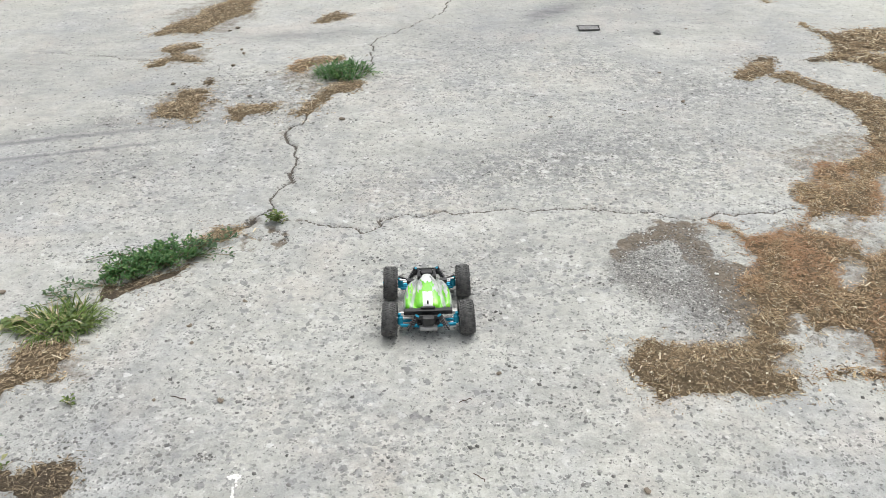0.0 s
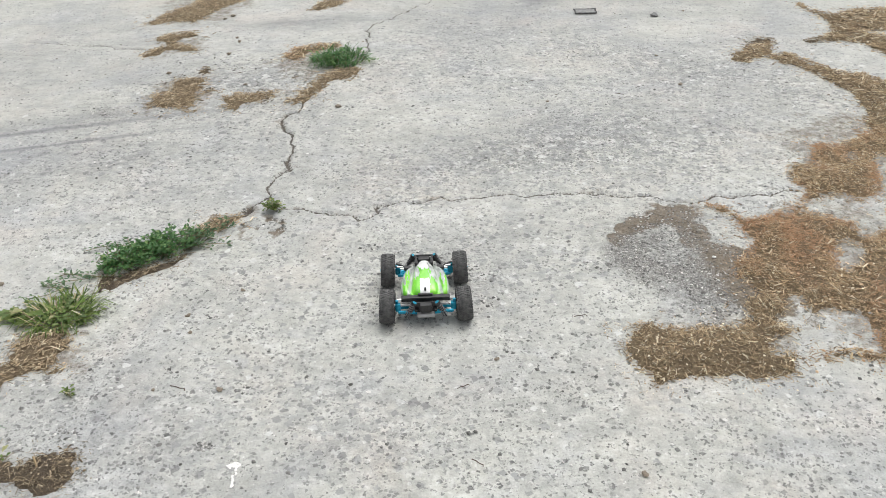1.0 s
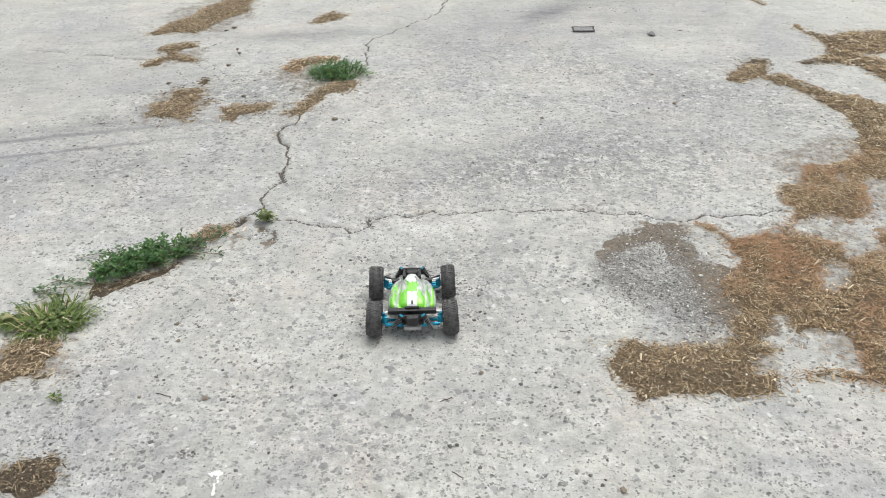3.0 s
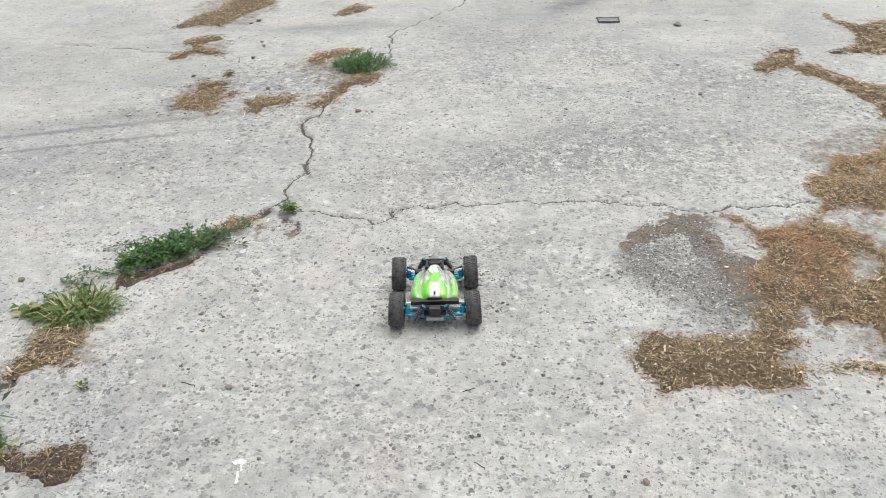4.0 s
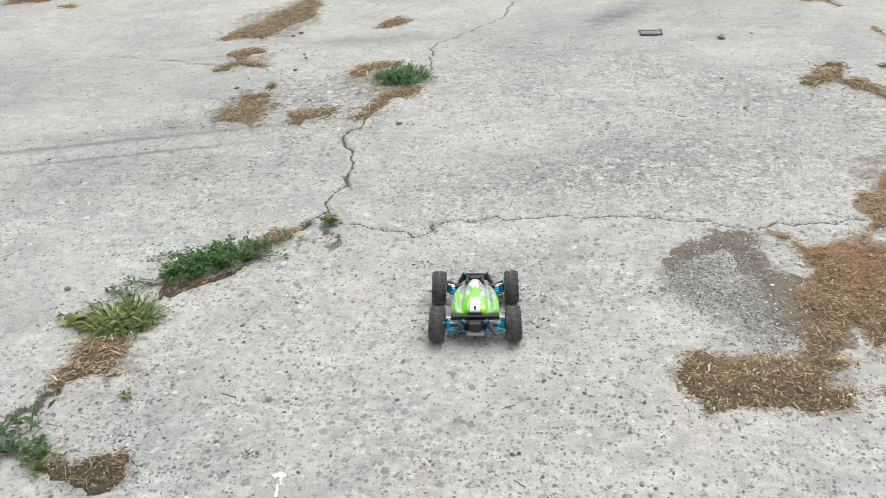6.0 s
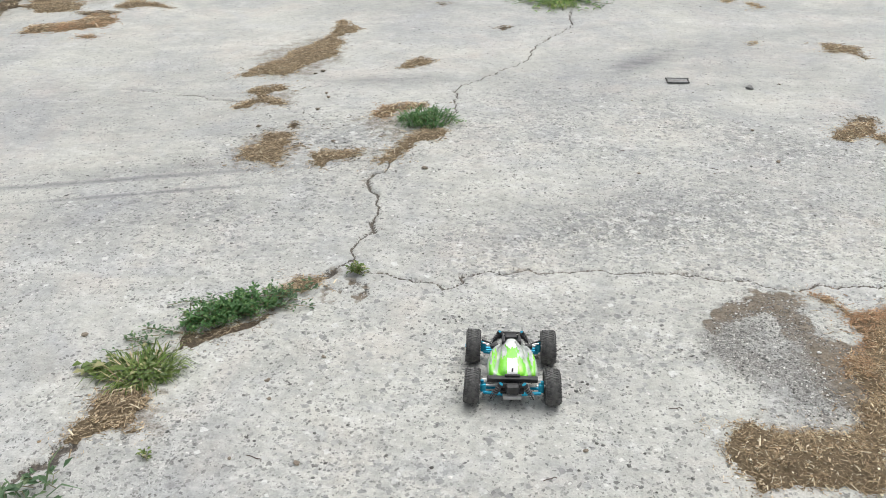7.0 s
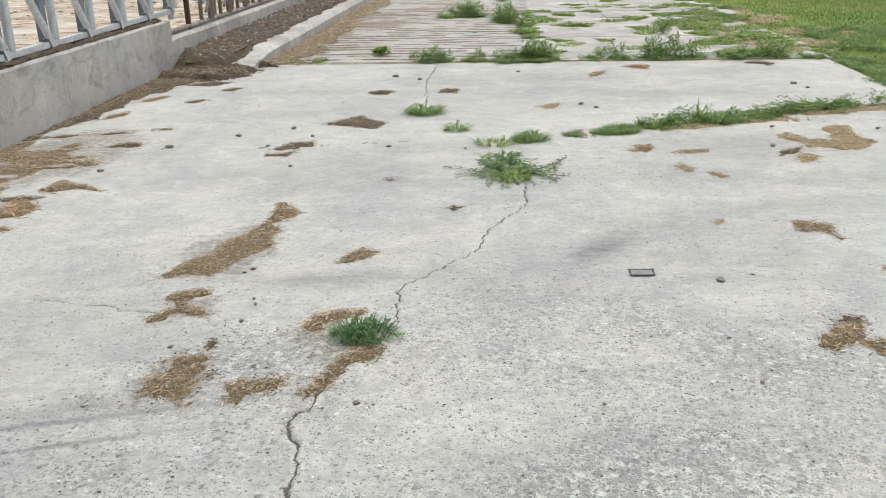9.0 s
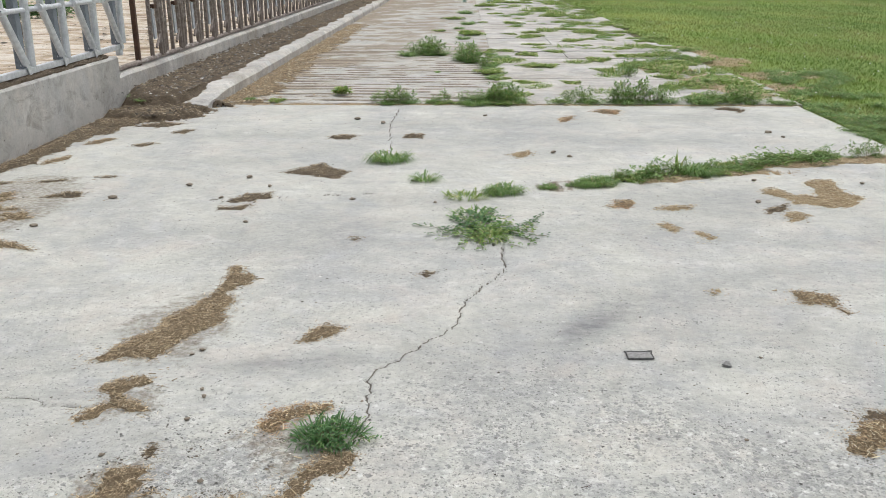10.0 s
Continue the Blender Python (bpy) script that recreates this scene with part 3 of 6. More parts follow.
GRIT_BED = [(0.48, 2.10), (0.60, 2.224), (0.735, 2.243), (0.74, 2.072), (0.844, 1.961), (0.80, 1.70), (0.671, 1.693), (0.624, 1.733), (0.607, 1.827), (0.545, 1.889), (0.44, 1.94)]
BARE_FINGER = [[(0.767, 2.251), (0.836, 2.19), (0.799, 2.103), (0.839, 2.039), (0.799, 2.01), (0.754, 2.066), (0.757, 2.163)], [(0.822, 1.994), (0.853, 1.975), (0.827, 1.942)]]


def build_slab():
    gx = axis(SLAB_X0, -1.15, 1.5, 3.95, 0.0072, 1.035, 0.05)
    gy = axis(SLAB_Y0, 0.95, 4.1, SLAB_Y1, 0.0072, 1.03, 0.06)
    X, Y = np.meshgrid(gx, gy)
    X = np.where(X > 3.2, 3.2 + (X - 3.2) * (slab_edge(Y) - 3.2) / 0.75, X)
    Z = (fbm(X, Y, 1.1, 3, 5) - 0.5) * 0.006 + (fbm(X, Y, 45, 2, 8) - 0.5) * 0.0022
    # exposed stone near the front and in worn lanes, smooth laitance further off
    wear = 0.38 + 0.58 * step(4.4, 2.2, Y + 0.25 * np.abs(X) + 0.9 * (fbm(X, Y, 1.6, 3, 12) - 0.5))
    lane = np.exp(-((X - 0.95 - 0.25 * (Y - 2.8)) / 0.6) ** 2 - ((Y - 2.85) / 0.65) ** 2)
    lane = np.maximum(lane, 0.6 * np.exp(-((X + 1.05) / 0.5) ** 2 - ((Y - 2.6) / 0.36) ** 2))
    lane = np.maximum(lane, 1.1 * np.exp(-((X + 0.75) / 0.4) ** 2 - ((Y - 3.1) / 0.4) ** 2))
    lane = np.maximum(lane, 0.6 * np.exp(-((X - 0.1) / 0.4) ** 2 - ((Y - 3.75) / 0.35) ** 2))
    lane = np.maximum(lane, 0.6 * np.exp(-((X - 0.1) / 0.7) ** 2 - ((Y - 1.95) / 0.3) ** 2))
    lane = np.maximum(lane, 0.5 * np.exp(-((X + 0.3) / 0.5) ** 2 - ((Y - 1.35) / 0.25) ** 2))
    band, _, _ = near_line(X, Y, np.array([(-0.1, 2.45), (0.35, 2.62), (0.80, 2.85), (1.25, 3.05)]))
    lane = np.maximum(0.85 * lane, 1.15 * np.exp(-(band / 0.19) ** 2))
    lane = np.maximum(lane, 0.8 * np.exp(-((X - 0.9) / 0.5) ** 2 - ((Y - 3.3) / 0.3) ** 2))
    lane = np.maximum(lane, 0.8 * np.exp(-((X - 0.35) / 0.55) ** 2 - ((Y - 3.5) / 0.35) ** 2))
    wear = np.maximum(wear, 1.5 * lane * (0.55 + 0.6 * step(0.4, 0.6, fbm(X, Y, 4.5, 4, 24))))
    wear = wear * (0.62 + 0.38 * step(0.35, 0.6, fbm(X, Y, 3.2, 4, 22))) * (1 - 0.5 * step(4.0, 6.5, Y))
    pit = step(0.62, 0.75, fbm(X, Y, 60, 2, 31)) * wear
    Z = Z - 0.0022 * pit
    stain = np.zeros(X.shape)
    for cx, cy, ax, ay, turn, k in NEAR_STAINS + MIDDLE_STAINS + FAR_STAINS:
        c, s = math.cos(radians(turn)), math.sin(radians(turn))
        u, v = (X - cx) * c + (Y - cy) * s, -(X - cx) * s + (Y - cy) * c
        stain = np.maximum(stain, min(0.95, 1.5 * k) * np.exp(-(u / ax) ** 2 - (v / ay) ** 2))
    soil, gap = np.zeros(X.shape), np.zeros(X.shape)
    cellx = np.gradient(X, axis=1)
    for i, (way, half) in enumerate(NEAR_CRACKS + FAR_CRACKS):
        p = polyline(way, 0.062, 40 + i)
        p = p + (np.stack([fbm(p[:, 0], p[:, 1], 75, 2, 44), fbm(p[:, 0], p[:, 1], 75, 2, 45)], 1) - 0.5) * 0.026
        lo, hi = p.min(0) - 0.15, p.max(0) + 0.15
        m = (X > lo[0]) & (X < hi[0]) & (Y > lo[1]) & (Y < hi[1])
        x, y = X[m], Y[m]
        d, qx, qy = near_line(x, y, p)
        w = 0.8 * half * (0.3 + 1.5 * fbm(x, y, 15, 3, 60 + i)) * (1 + 1.7 * step(0.6, 0.75, fbm(x, y, 7, 2, 66 + i)))
        on = d < np.maximum(0.0042, 0.55 * cellx[m])
        x, y = np.where(on, qx, x), np.where(on, qy, y)
        d = np.where(on, 0.0, d)
        X[m], Y[m] = x, y
        Z[m] -= np.minimum(2.2 * w, 0.014) * np.clip(1 - d / np.maximum(1.6 * w, 0.0075), 0, 1)
        gap[m] = np.maximum(gap[m], np.clip(1.0 - 0.5 * d / w, 0, 1) * min(1.0, half / 0.003))
        soil[m] = np.maximum(soil[m], 0.42 * step(7.0, 0.5, d / w) * step(0.4, 0.65, fbm(x, y, 18, 3, 80 + i)))
    # spalled pits beside the fork of the cracks
    near = np.hypot((X + 0.5) / 0.16, (Y - 2.17) / 0.12)
    sp = step(1.0, 0.4, near) * step(0.52, 0.66, fbm(X, Y, 28, 3, 91))
    Z, soil = Z - 0.006 * sp, np.maximum(soil, 0.6 * sp)
    for way, wide, k in [([(0.6, 6.7), (1.0, 6.84), (1.95, 7.18), (2.46, 7.44), (3.3, 7.62), (3.9, 7.7)], 0.22, 1.1), ([(-3.4, 4.0), (-3.4, 9.9)], 0.3, 0.7)]:
        d, _, _ = near_line(X, Y, np.array(way))
        soil = np.maximum(soil, k * step(1.0, 0.1, d / wide) * step(0.35, 0.6, fbm(X, Y, 9, 4, 95)))
    smear = blob(X, Y, [DIRT_FILM], BARE_FINGER, 0.03, 15)
    soil = np.maximum(soil, 1.5 * step(-0.035, 0.03, smear))
    round_mats = blob(X, Y, [(0.72, 1.65, 0.34, 0.16), (1.1, 1.95, 0.34, 0.45), (1.4, 2.6, 0.35, 0.4), (-0.9, 1.6, 0.2, 0.16), (-0.8, 1.25, 0.16, 0.1), (-1.05, 3.2, 0.22, 0.26), (-0.7, 3.15, 0.3, 0.1), (-0.55, 3.5, 0.3, 0.25), (-1.2, 3.75, 0.2, 0.2), (-1.2, 4.4, 0.3, 0.5), (-2.9, 6.2, 0.5, 0.9)], rag=0.09)
    soil = np.maximum(soil, 0.46 * step(-0.04, 0.16, round_mats))
    grit = step(-0.13, 0.11, blob(X, Y, [GRIT_BED], BARE_FINGER, 0.04, 14)) * (0.62 + 0.5 * step(0.38, 0.6, fbm(X, Y, 11, 4, 19)))
    grit = np.maximum(0.85 * grit, 0.4 * step(1.0, 0.2, np.hypot((X + 0.7) / 0.35, (Y - 3.2) / 0.2)))
    grit = np.maximum(grit, 0.45 * step(1.0, 0.2, np.hypot((X + 1.25) / 0.14, (Y - 3.02) / 0.12)))
    grit = grit * (1 - 0.75 * step(-0.01, 0.06, smear))
    dust = 0.16 * step(0.55, 0.8, fbm(X, Y, 2.2, 5, 17))
    soil = np.maximum(soil, dust * step(3, 0.5, np.abs(X + 3.2)))
    ny, nx = X.shape
    # rim turned down
    verts = np.stack([X, Y, Z], 2).reshape(-1, 3)
    i = np.arange((ny - 1) * nx).reshape(ny - 1, nx)[:, :-1]
    quads = np.stack([i, i + 1, i + nx + 1, i + nx], 2).reshape(-1, 4)
    ring = np.concatenate([np.arange(nx), np.arange(1, ny) * nx + nx - 1, (ny - 1) * nx + np.arange(nx - 2, -1, -1), np.arange(ny - 2, 0, -1) * nx])
    low = verts[ring].copy()
    low[:, 2] = -0.12
    b0 = len(verts)
    k = np.arange(len(ring))
    k2 = (k + 1) % len(ring)
    skirt = np.stack([ring[k2], ring[k], b0 + k, b0 + k2], 1)
    me = mesh_fast("concrete_slab", np.concatenate([verts, low]), np.concatenate([quads, skirt]), True)
    for name, a in (("wear", wear), ("stain", stain), ("soil", soil), ("gap", gap), ("grit", grit), ("lane", np.clip(1.6 * lane, 0, 1) * (0.45 + 0.55 * step(0.36, 0.56, fbm(X, Y, 3.5, 4, 27))))):
        full = np.concatenate([a.ravel(), np.full(len(ring), 0.0)]).astype(np.float32)
        me.attributes.new(name, "FLOAT", "POINT").data.foreach_set("value", full)
    return solid("concrete_slab", me, M_SLAB, "pale weathered concrete slab, cracked, with exposed stone and stains", "pavement", "structure")


build_slab()


def build_ground():
    gx = np.concatenate([np.linspace(-400, -12, 14), np.linspace(-10, 14, 60), np.linspace(18, 400, 14)])
    gy = np.concatenate([np.linspace(-300, -8, 10), np.linspace(-5, 45, 110), np.linspace(50, 600, 16)])
    X, Y = np.meshgrid(gx, gy)
    Z = -0.035 + (fbm(X, Y, 0.5, 3, 2) - 0.5) * 0.02
    ny, nx = X.shape
    i = np.arange((ny - 1) * nx).reshape(ny - 1, nx)[:, :-1]
    me = mesh_fast("ground", np.stack([X, Y, Z], 2).reshape(-1, 3), np.stack([i, i + 1, i + nx + 1, i + nx], 2).reshape(-1, 4), True)
    solid("ground", me, M_EARTH, "green meadow ground reaching the horizon", "ground", "structure")


build_ground()


def grooved_slab():
    """Far apron with wavy grooves raked across it."""
    gx = np.linspace(-2.60, 0.43, 100)
    gy = np.concatenate([np.arange(10.03, 16.0, 0.02), np.arange(16.0, 46, 0.15)])
    X, Y = np.meshgrid(gx, gy)
    ph = (Y + 0.16 * fbm(X, Y, 1.1, 4, 4) + 0.012 * X) / 0.205
    g = np.abs((ph % 1.0) - 0.5) * 2
    depth = 0.022 * step(16.5, 14.5, Y) * (0.35 + 0.9 * fbm(X, Y, 2.0, 3, 7))
    Z = -0.004 - depth * step(0.5, 0.15, g) * step(0.34, 0.54, fbm(X * 1.4, Y * 3, 2.6, 4, 33)) + (fbm(X, Y, 2, 3, 6) - 0.5) * 0.01
    ny, nx = X.shape
    i = np.arange((ny - 1) * nx).reshape(ny - 1, nx)[:, :-1]
    quads = np.stack([i, i + 1, i + nx + 1, i + nx], 2).reshape(-1, 4)
    me = mesh_fast("grooved_slab", np.stack([X, Y, Z], 2).reshape(-1, 3), quads, True)
    soil = 1.0 * step(0.7, 0.25, g) * step(17.5, 15.0, Y) * step(0.32, 0.54, fbm(X * 1.4, Y * 3, 2.6, 4, 33))
    soil = np.maximum(soil, 0.8 * step(0.9, 0.0, X + 2.5) * step(0.3, 0.65, fbm(X, Y, 2.5, 4, 9)))
    soil = np.maximum(soil, 0.6 * step(0.45, 0.7, fbm(X, Y * 2.2, 2.2, 5, 19)) * (0.6 + 0.4 * step(13, 17, Y)))
    soil = np.maximum(soil, 0.62 * step(0.4, 0.66, fbm(X, Y * 1.4, 1.9, 5, 23)) * step(-0.2, -1.9, X - 0.12 * (Y - 14)))
    soil = np.maximum(soil, 0.62 * step(14.0, 19.0, Y + 0.8 * X) * step(0.38, 0.6, fbm(X, Y * 0.8, 1.6, 5, 29)) * (1 - 0.7 * step(-1.0, 0.3, X)))
    for name, a in (("wear", 0.3 + 0 * X), ("stain", 0.0 * X), ("soil", soil), ("gap", 0.85 * step(0.55, 0.2, g) * step(18, 15, Y) * step(0.34, 0.54, fbm(X * 1.4, Y * 3, 2.6, 4, 33))), ("grit", 0.0 * X), ("lane", 0.0 * X)):
        me.attributes.new(name, "FLOAT", "POINT").data.foreach_set("value", a.ravel().astype(np.float32))
    solid("grooved_slab", me, M_FAR, "grooved concrete apron with straw dirt in its grooves", "pavement", "structure")


grooved_slab()


def far_slabs():
    """Rows of small slabs with weeds in the joints between them."""
    paving = thing("far_pavement", "weed-grown rows of pale concrete slabs", "pavement", (0, 0, 0), 0, "", "structure")
    y = 10.03
    local = random.Random(5)
    while y < 42:
        h = 0.85 + 0.35 * local.random() + 0.02 * (y - 10)
        x = 0.418
        right = 3.25 - 0.02 * (y - 10) + 0.3 * local.random()
        while x < right:
            w = min(right + 0.2 - x, 1.0 + 0.7 * local.random())
            if w < 0.25:
                break
            bm = bmesh.new()
            add_box(bm, (x + w / 2, y + h / 2, -0.04 + 0.008 * local.random()), (w - 0.003, h - 0.03, 0.08), None, 0.006)
            me = bpy.data.meshes.new("slab")
            bm.to_mesh(me)
            bm.free()
            part("slab", me, M_KERB, paving)
            x += w
        y += h


far_slabs()
fill = bmesh.new()
add_box(fill, (1.9, 28.0, -0.062), (2.96, 35.9, 0.1))
solid("joint_soil", fill, M_DARK, "dry soil in the joints of the far slabs", "soil", "structure")


def yard():
    gx, gy = np.linspace(-26, -3.66, 90), np.concatenate([np.linspace(-3, 30, 150), np.linspace(31, 60, 20)])
    X, Y = np.meshgrid(gx, gy)
    Z = 0.02 + (fbm(X, Y, 0.7, 4, 41) - 0.5) * 0.10
    ny, nx = X.shape
    i = np.arange((ny - 1) * nx).reshape(ny - 1, nx)[:, :-1]
    me = mesh_fast("yard", np.stack([X, Y, Z], 2).reshape(-1, 3), np.stack([i, i + 1, i + nx + 1, i + nx], 2).reshape(-1, 4), True)
    solid("yard", me, M_YARD, "sandy churned cattle yard behind the barrier", "ground", "structure")


yard()

# ---- wall, kerb and barrier ----


def cast_block(name, x0, x1, y0, y1, z0, z1, material, label, category, skew=0.0, ny=60, rag=0.008, seed=5, bevel=0.02, rate=3.0, sink=0.0):
    """A long cast block with uneven faces and worn arrises; skew: metres it drifts in x per metre."""
    prof = [(x0, z0), (x0, z1 - bevel), (x0 + bevel, z1), ((x0 + x1) / 2, z1), (x1 - bevel, z1), (x1, z1 - bevel), (x1, (z0 + z1) / 2), (x1, z0)]
    ys = np.linspace(y0, y1, ny)
    verts, quads = [], []
    for y in ys:
        for j, (px, pz) in enumerate(prof):
            a = (float(fbm(px * 3 + j, y, rate, 3, seed)) - 0.5) * 2 * rag
            b = (float(fbm(px * 3 + j + 50, y, rate, 3, seed)) - 0.5) * 2 * rag
            worn = 1.0 - sink * float(step(y0 + 0.9, y0, y)) * (0.6 + 0.8 * float(fbm(px * 4, y, 5.0, 2, seed + 3)))
            verts.append((px + a + skew * (y - y0), y, pz * worn + b if pz > z0 else pz))
    k = len(prof)
    for i in range(ny - 1):
        for j in range(k - 1):
            a = i * k + j
            quads.append((a, a + 1, a + k + 1, a + k))
    faces = quads + [tuple(range(k))[::-1], tuple((ny - 1) * k + j for j in range(k))]
    me = mesh_of(name, verts, [f[::-1] for f in faces])
    return solid(name, me, material, label, category, "structure")


cast_block("wall_west", -3.66, -3.42, -3.0, 9.66, -0.12, 0.525, M_WALL, "grey cast concrete knee wall under the barrier", "wall", ny=90, rag=0.006)
cast_block("low_wall", -3.72, -3.47, 9.71, 46.0, -0.12, 0.325, M_KERB, "low pale concrete feed wall under a rusty barrier", "wall", 0.008, ny=300, rag=0.009, seed=9, bevel=0.03, rate=4.0)
cast_block("kerb", -2.86, -2.57, 9.60, 46.0, -0.12, 0.135, M_KERB, "worn pale concrete kerb of the feed gutter", "kerb", 0.004, ny=700, rag=0.011, seed=14, bevel=0.042, rate=3.5, sink=0.5)
cast_block("wall_ledge", -3.64, -3.455, 3.0, 9.5, 0.5, 0.556, M_DARK, "strip of dry dirt on the wall top", "dirt", ny=300, rag=0.030, seed=21, bevel=0.02, rate=9.0)


def headlock_panel():
    """Galvanised self-locking feed barrier."""
    rail = thing("headlock_barrier", "galvanised steel cattle headlock barrier on the knee wall", "barrier", (-3.52, 0, 0))
    bm = bmesh.new()
    add_box(bm, (0, 6.4, 0.585), (0.05, 7.2, 0.05), None, 0.006)
    part("bottom_rail", bm, M_GALV, rail)
    bm = bmesh.new()
    add_rod(bm, (0, 2.8, 1.055), (0, 10.0, 1.055), 0.021, seg=12)
    part("middle_rail", bm, M_GALV, rail)
    bm = bmesh.new()
    add_rod(bm, (0, 2.8, 1.62), (0, 10.0, 1.62), 0.028, seg=12)
    part("top_rail", bm, M_GALV, rail)
    meshes = {}

    def once(name, make):
        if name not in meshes:
            b = bmesh.new()
            make(b)
            meshes[name] = bpy.data.meshes.new(name)
            b.to_mesh(meshes[name])
            b.free()
        return meshes[name]

    for i in range(11):
        y = 9.96 - 0.655 * i
        for name, make in (
            ("channel_post", lambda b: (add_box(b, (-0.005, 0.0, 0.51), (0.012, 0.075, 1.02), None, 0.003), add_box(b, (-0.03, -0.034, 0.51), (0.05, 0.008, 1.02)), add_box(b, (-0.03, 0.034, 0.51), (0.05, 0.008, 1.02)))),
            ("upright_tube", lambda b: add_rod(b, (0.0, 0.115, 0.0), (0.0, 0.155, 1.02), 0.034, seg=14)),
            ("swing_arm", lambda b: (add_rod(b, (0.02, -0.015, 0.035), (0.02, -0.285, 0.45), 0.029, seg=12), add_rod(b, (0.02, -0.285, 0.45), (0.02, -0.36, 1.0), 0.029, seg=12))),
            ("pivot_bracket", lambda b: (add_box(b, (0.035, 0.0, -0.005), (0.008, 0.06, 0.10), Matrix.Rotation(0.35, 4, "X"), 0.002), add_box(b, (-0.012, 0.0, 0.0), (0.008, 0.06, 0.09), Matrix.Rotation(0.35, 4, "X"), 0.002), add_rod(b, (-0.02, 0, 0.03), (0.05, 0, 0.03), 0.009, seg=8))),
            ("brace_rod", lambda b: add_rod(b, (-0.10, 0.36, -0.08), (-0.10, 0.22, 0.34), 0.009, seg=6)),
            ("pivot_sleeve", lambda b: add_rod(b, (0.02, -0.33, 0.45), (0.02, -0.24, 0.45), 0.034, seg=12)),
        ):
            # channel posts take the darker zinc, shade held in its colour
            ob = part(name, once(name, make), M_GALV_SHADED if name == "channel_post" else M_RUST if name == "brace_rod" else M_GALV, rail)
            ob.matrix_basis = pose(0, y, 0.61)
    for y in (9.96, 6.68, 3.4):
        bm = bmesh.new()
        add_rod(bm, (0, y, 0.5), (0, y, 0.57), 0.035, seg=12)
        part("foot", bm, M_GALV, rail)


headlock_panel()


def rusty_barrier():
    fence = thing("old_headlock_barrier", "old rusty cattle headlock barrier with pale worn plates", "barrier", (-3.56, 0, 0))
    drift = 0.008
    bm = bmesh.new()
    add_rod(bm, (0, 9.75, 0.36), (drift * 36, 46, 0.36), 0.028, seg=10)
    part("bottom_pipe", bm, M_RUST, fence)
    bm = bmesh.new()
    add_rod(bm, (0, 10.5, 1.45), (drift * 36, 46, 1.45), 0.028, seg=10)
    part("top_pipe", bm, M_RUST, fence)
    bm = bmesh.new()
    add_box(bm, (0, 10.57, 0.86), (0.05, 0.05, 1.1), None, 0.005)
    part("end_post", bm, M_RUST_DARK, fence)
    shapes = []
    for a, b, r in (((0, 0.0, 0), (0, -0.03, 1.1), 0.025), ((0, 0.42, 0), (0, 0.36, 1.1), 0.025), ((0.02, 0.26, 0.0), (0.02, 0.12, 1.1), 0.027), ((0.03, 0.07, 0.1), (0.03, 0.24, 0.27), 0.016), ((-0.02, 0.54, 0.0), (-0.02, 0.47, 1.1), 0.018), ((0.02, 0.34, 0.0), (0.02, 0.44, 1.1), 0.02), ((-0.03, 0.62, 0.0), (-0.03, 0.66, 1.1), 0.016)):
        b2 = bmesh.new()
        add_rod(b2, a, b, r, seg=8)
        me = bpy.data.meshes.new("bar")
        b2.to_mesh(me)
        b2.free()
        shapes.append(me)
    b2 = bmesh.new()
    add_box(b2, (0.025, 0.09, 0.36), (0.02, 0.085, 0.34), Matrix.Rotation(0.05, 4, "X"), 0.004)
    plate = bpy.data.meshes.new("plate")
    b2.to_mesh(plate)
    b2.free()
    b2 = bmesh.new()
    add_box(b2, (0.03, 0.09, 0.55), (0.05, 0.09, 0.05), None, 0.01)
    latch = bpy.data.meshes.new("latch")
    b2.to_mesh(latch)
    b2.free()
    for i in range(34):
        y = 11.0 + 0.72 * i
        for me in shapes:
            ob = part("bar", me, M_RUST, fence)
            ob.matrix_basis = pose(drift * (y - 10), y, 0.37, rng.uniform(-2.2, 2.2), rng.uniform(-1.5, 1.5))
        for name, me, mat in (("plate", plate, M_PALE), ("latch", latch, M_RUST_DARK)):
            ob = part(name, me, mat, fence)
            ob.matrix_basis = pose(drift * (y - 10), y, 0.37)


rusty_barrier()

# ---- straw, soil and grit ----


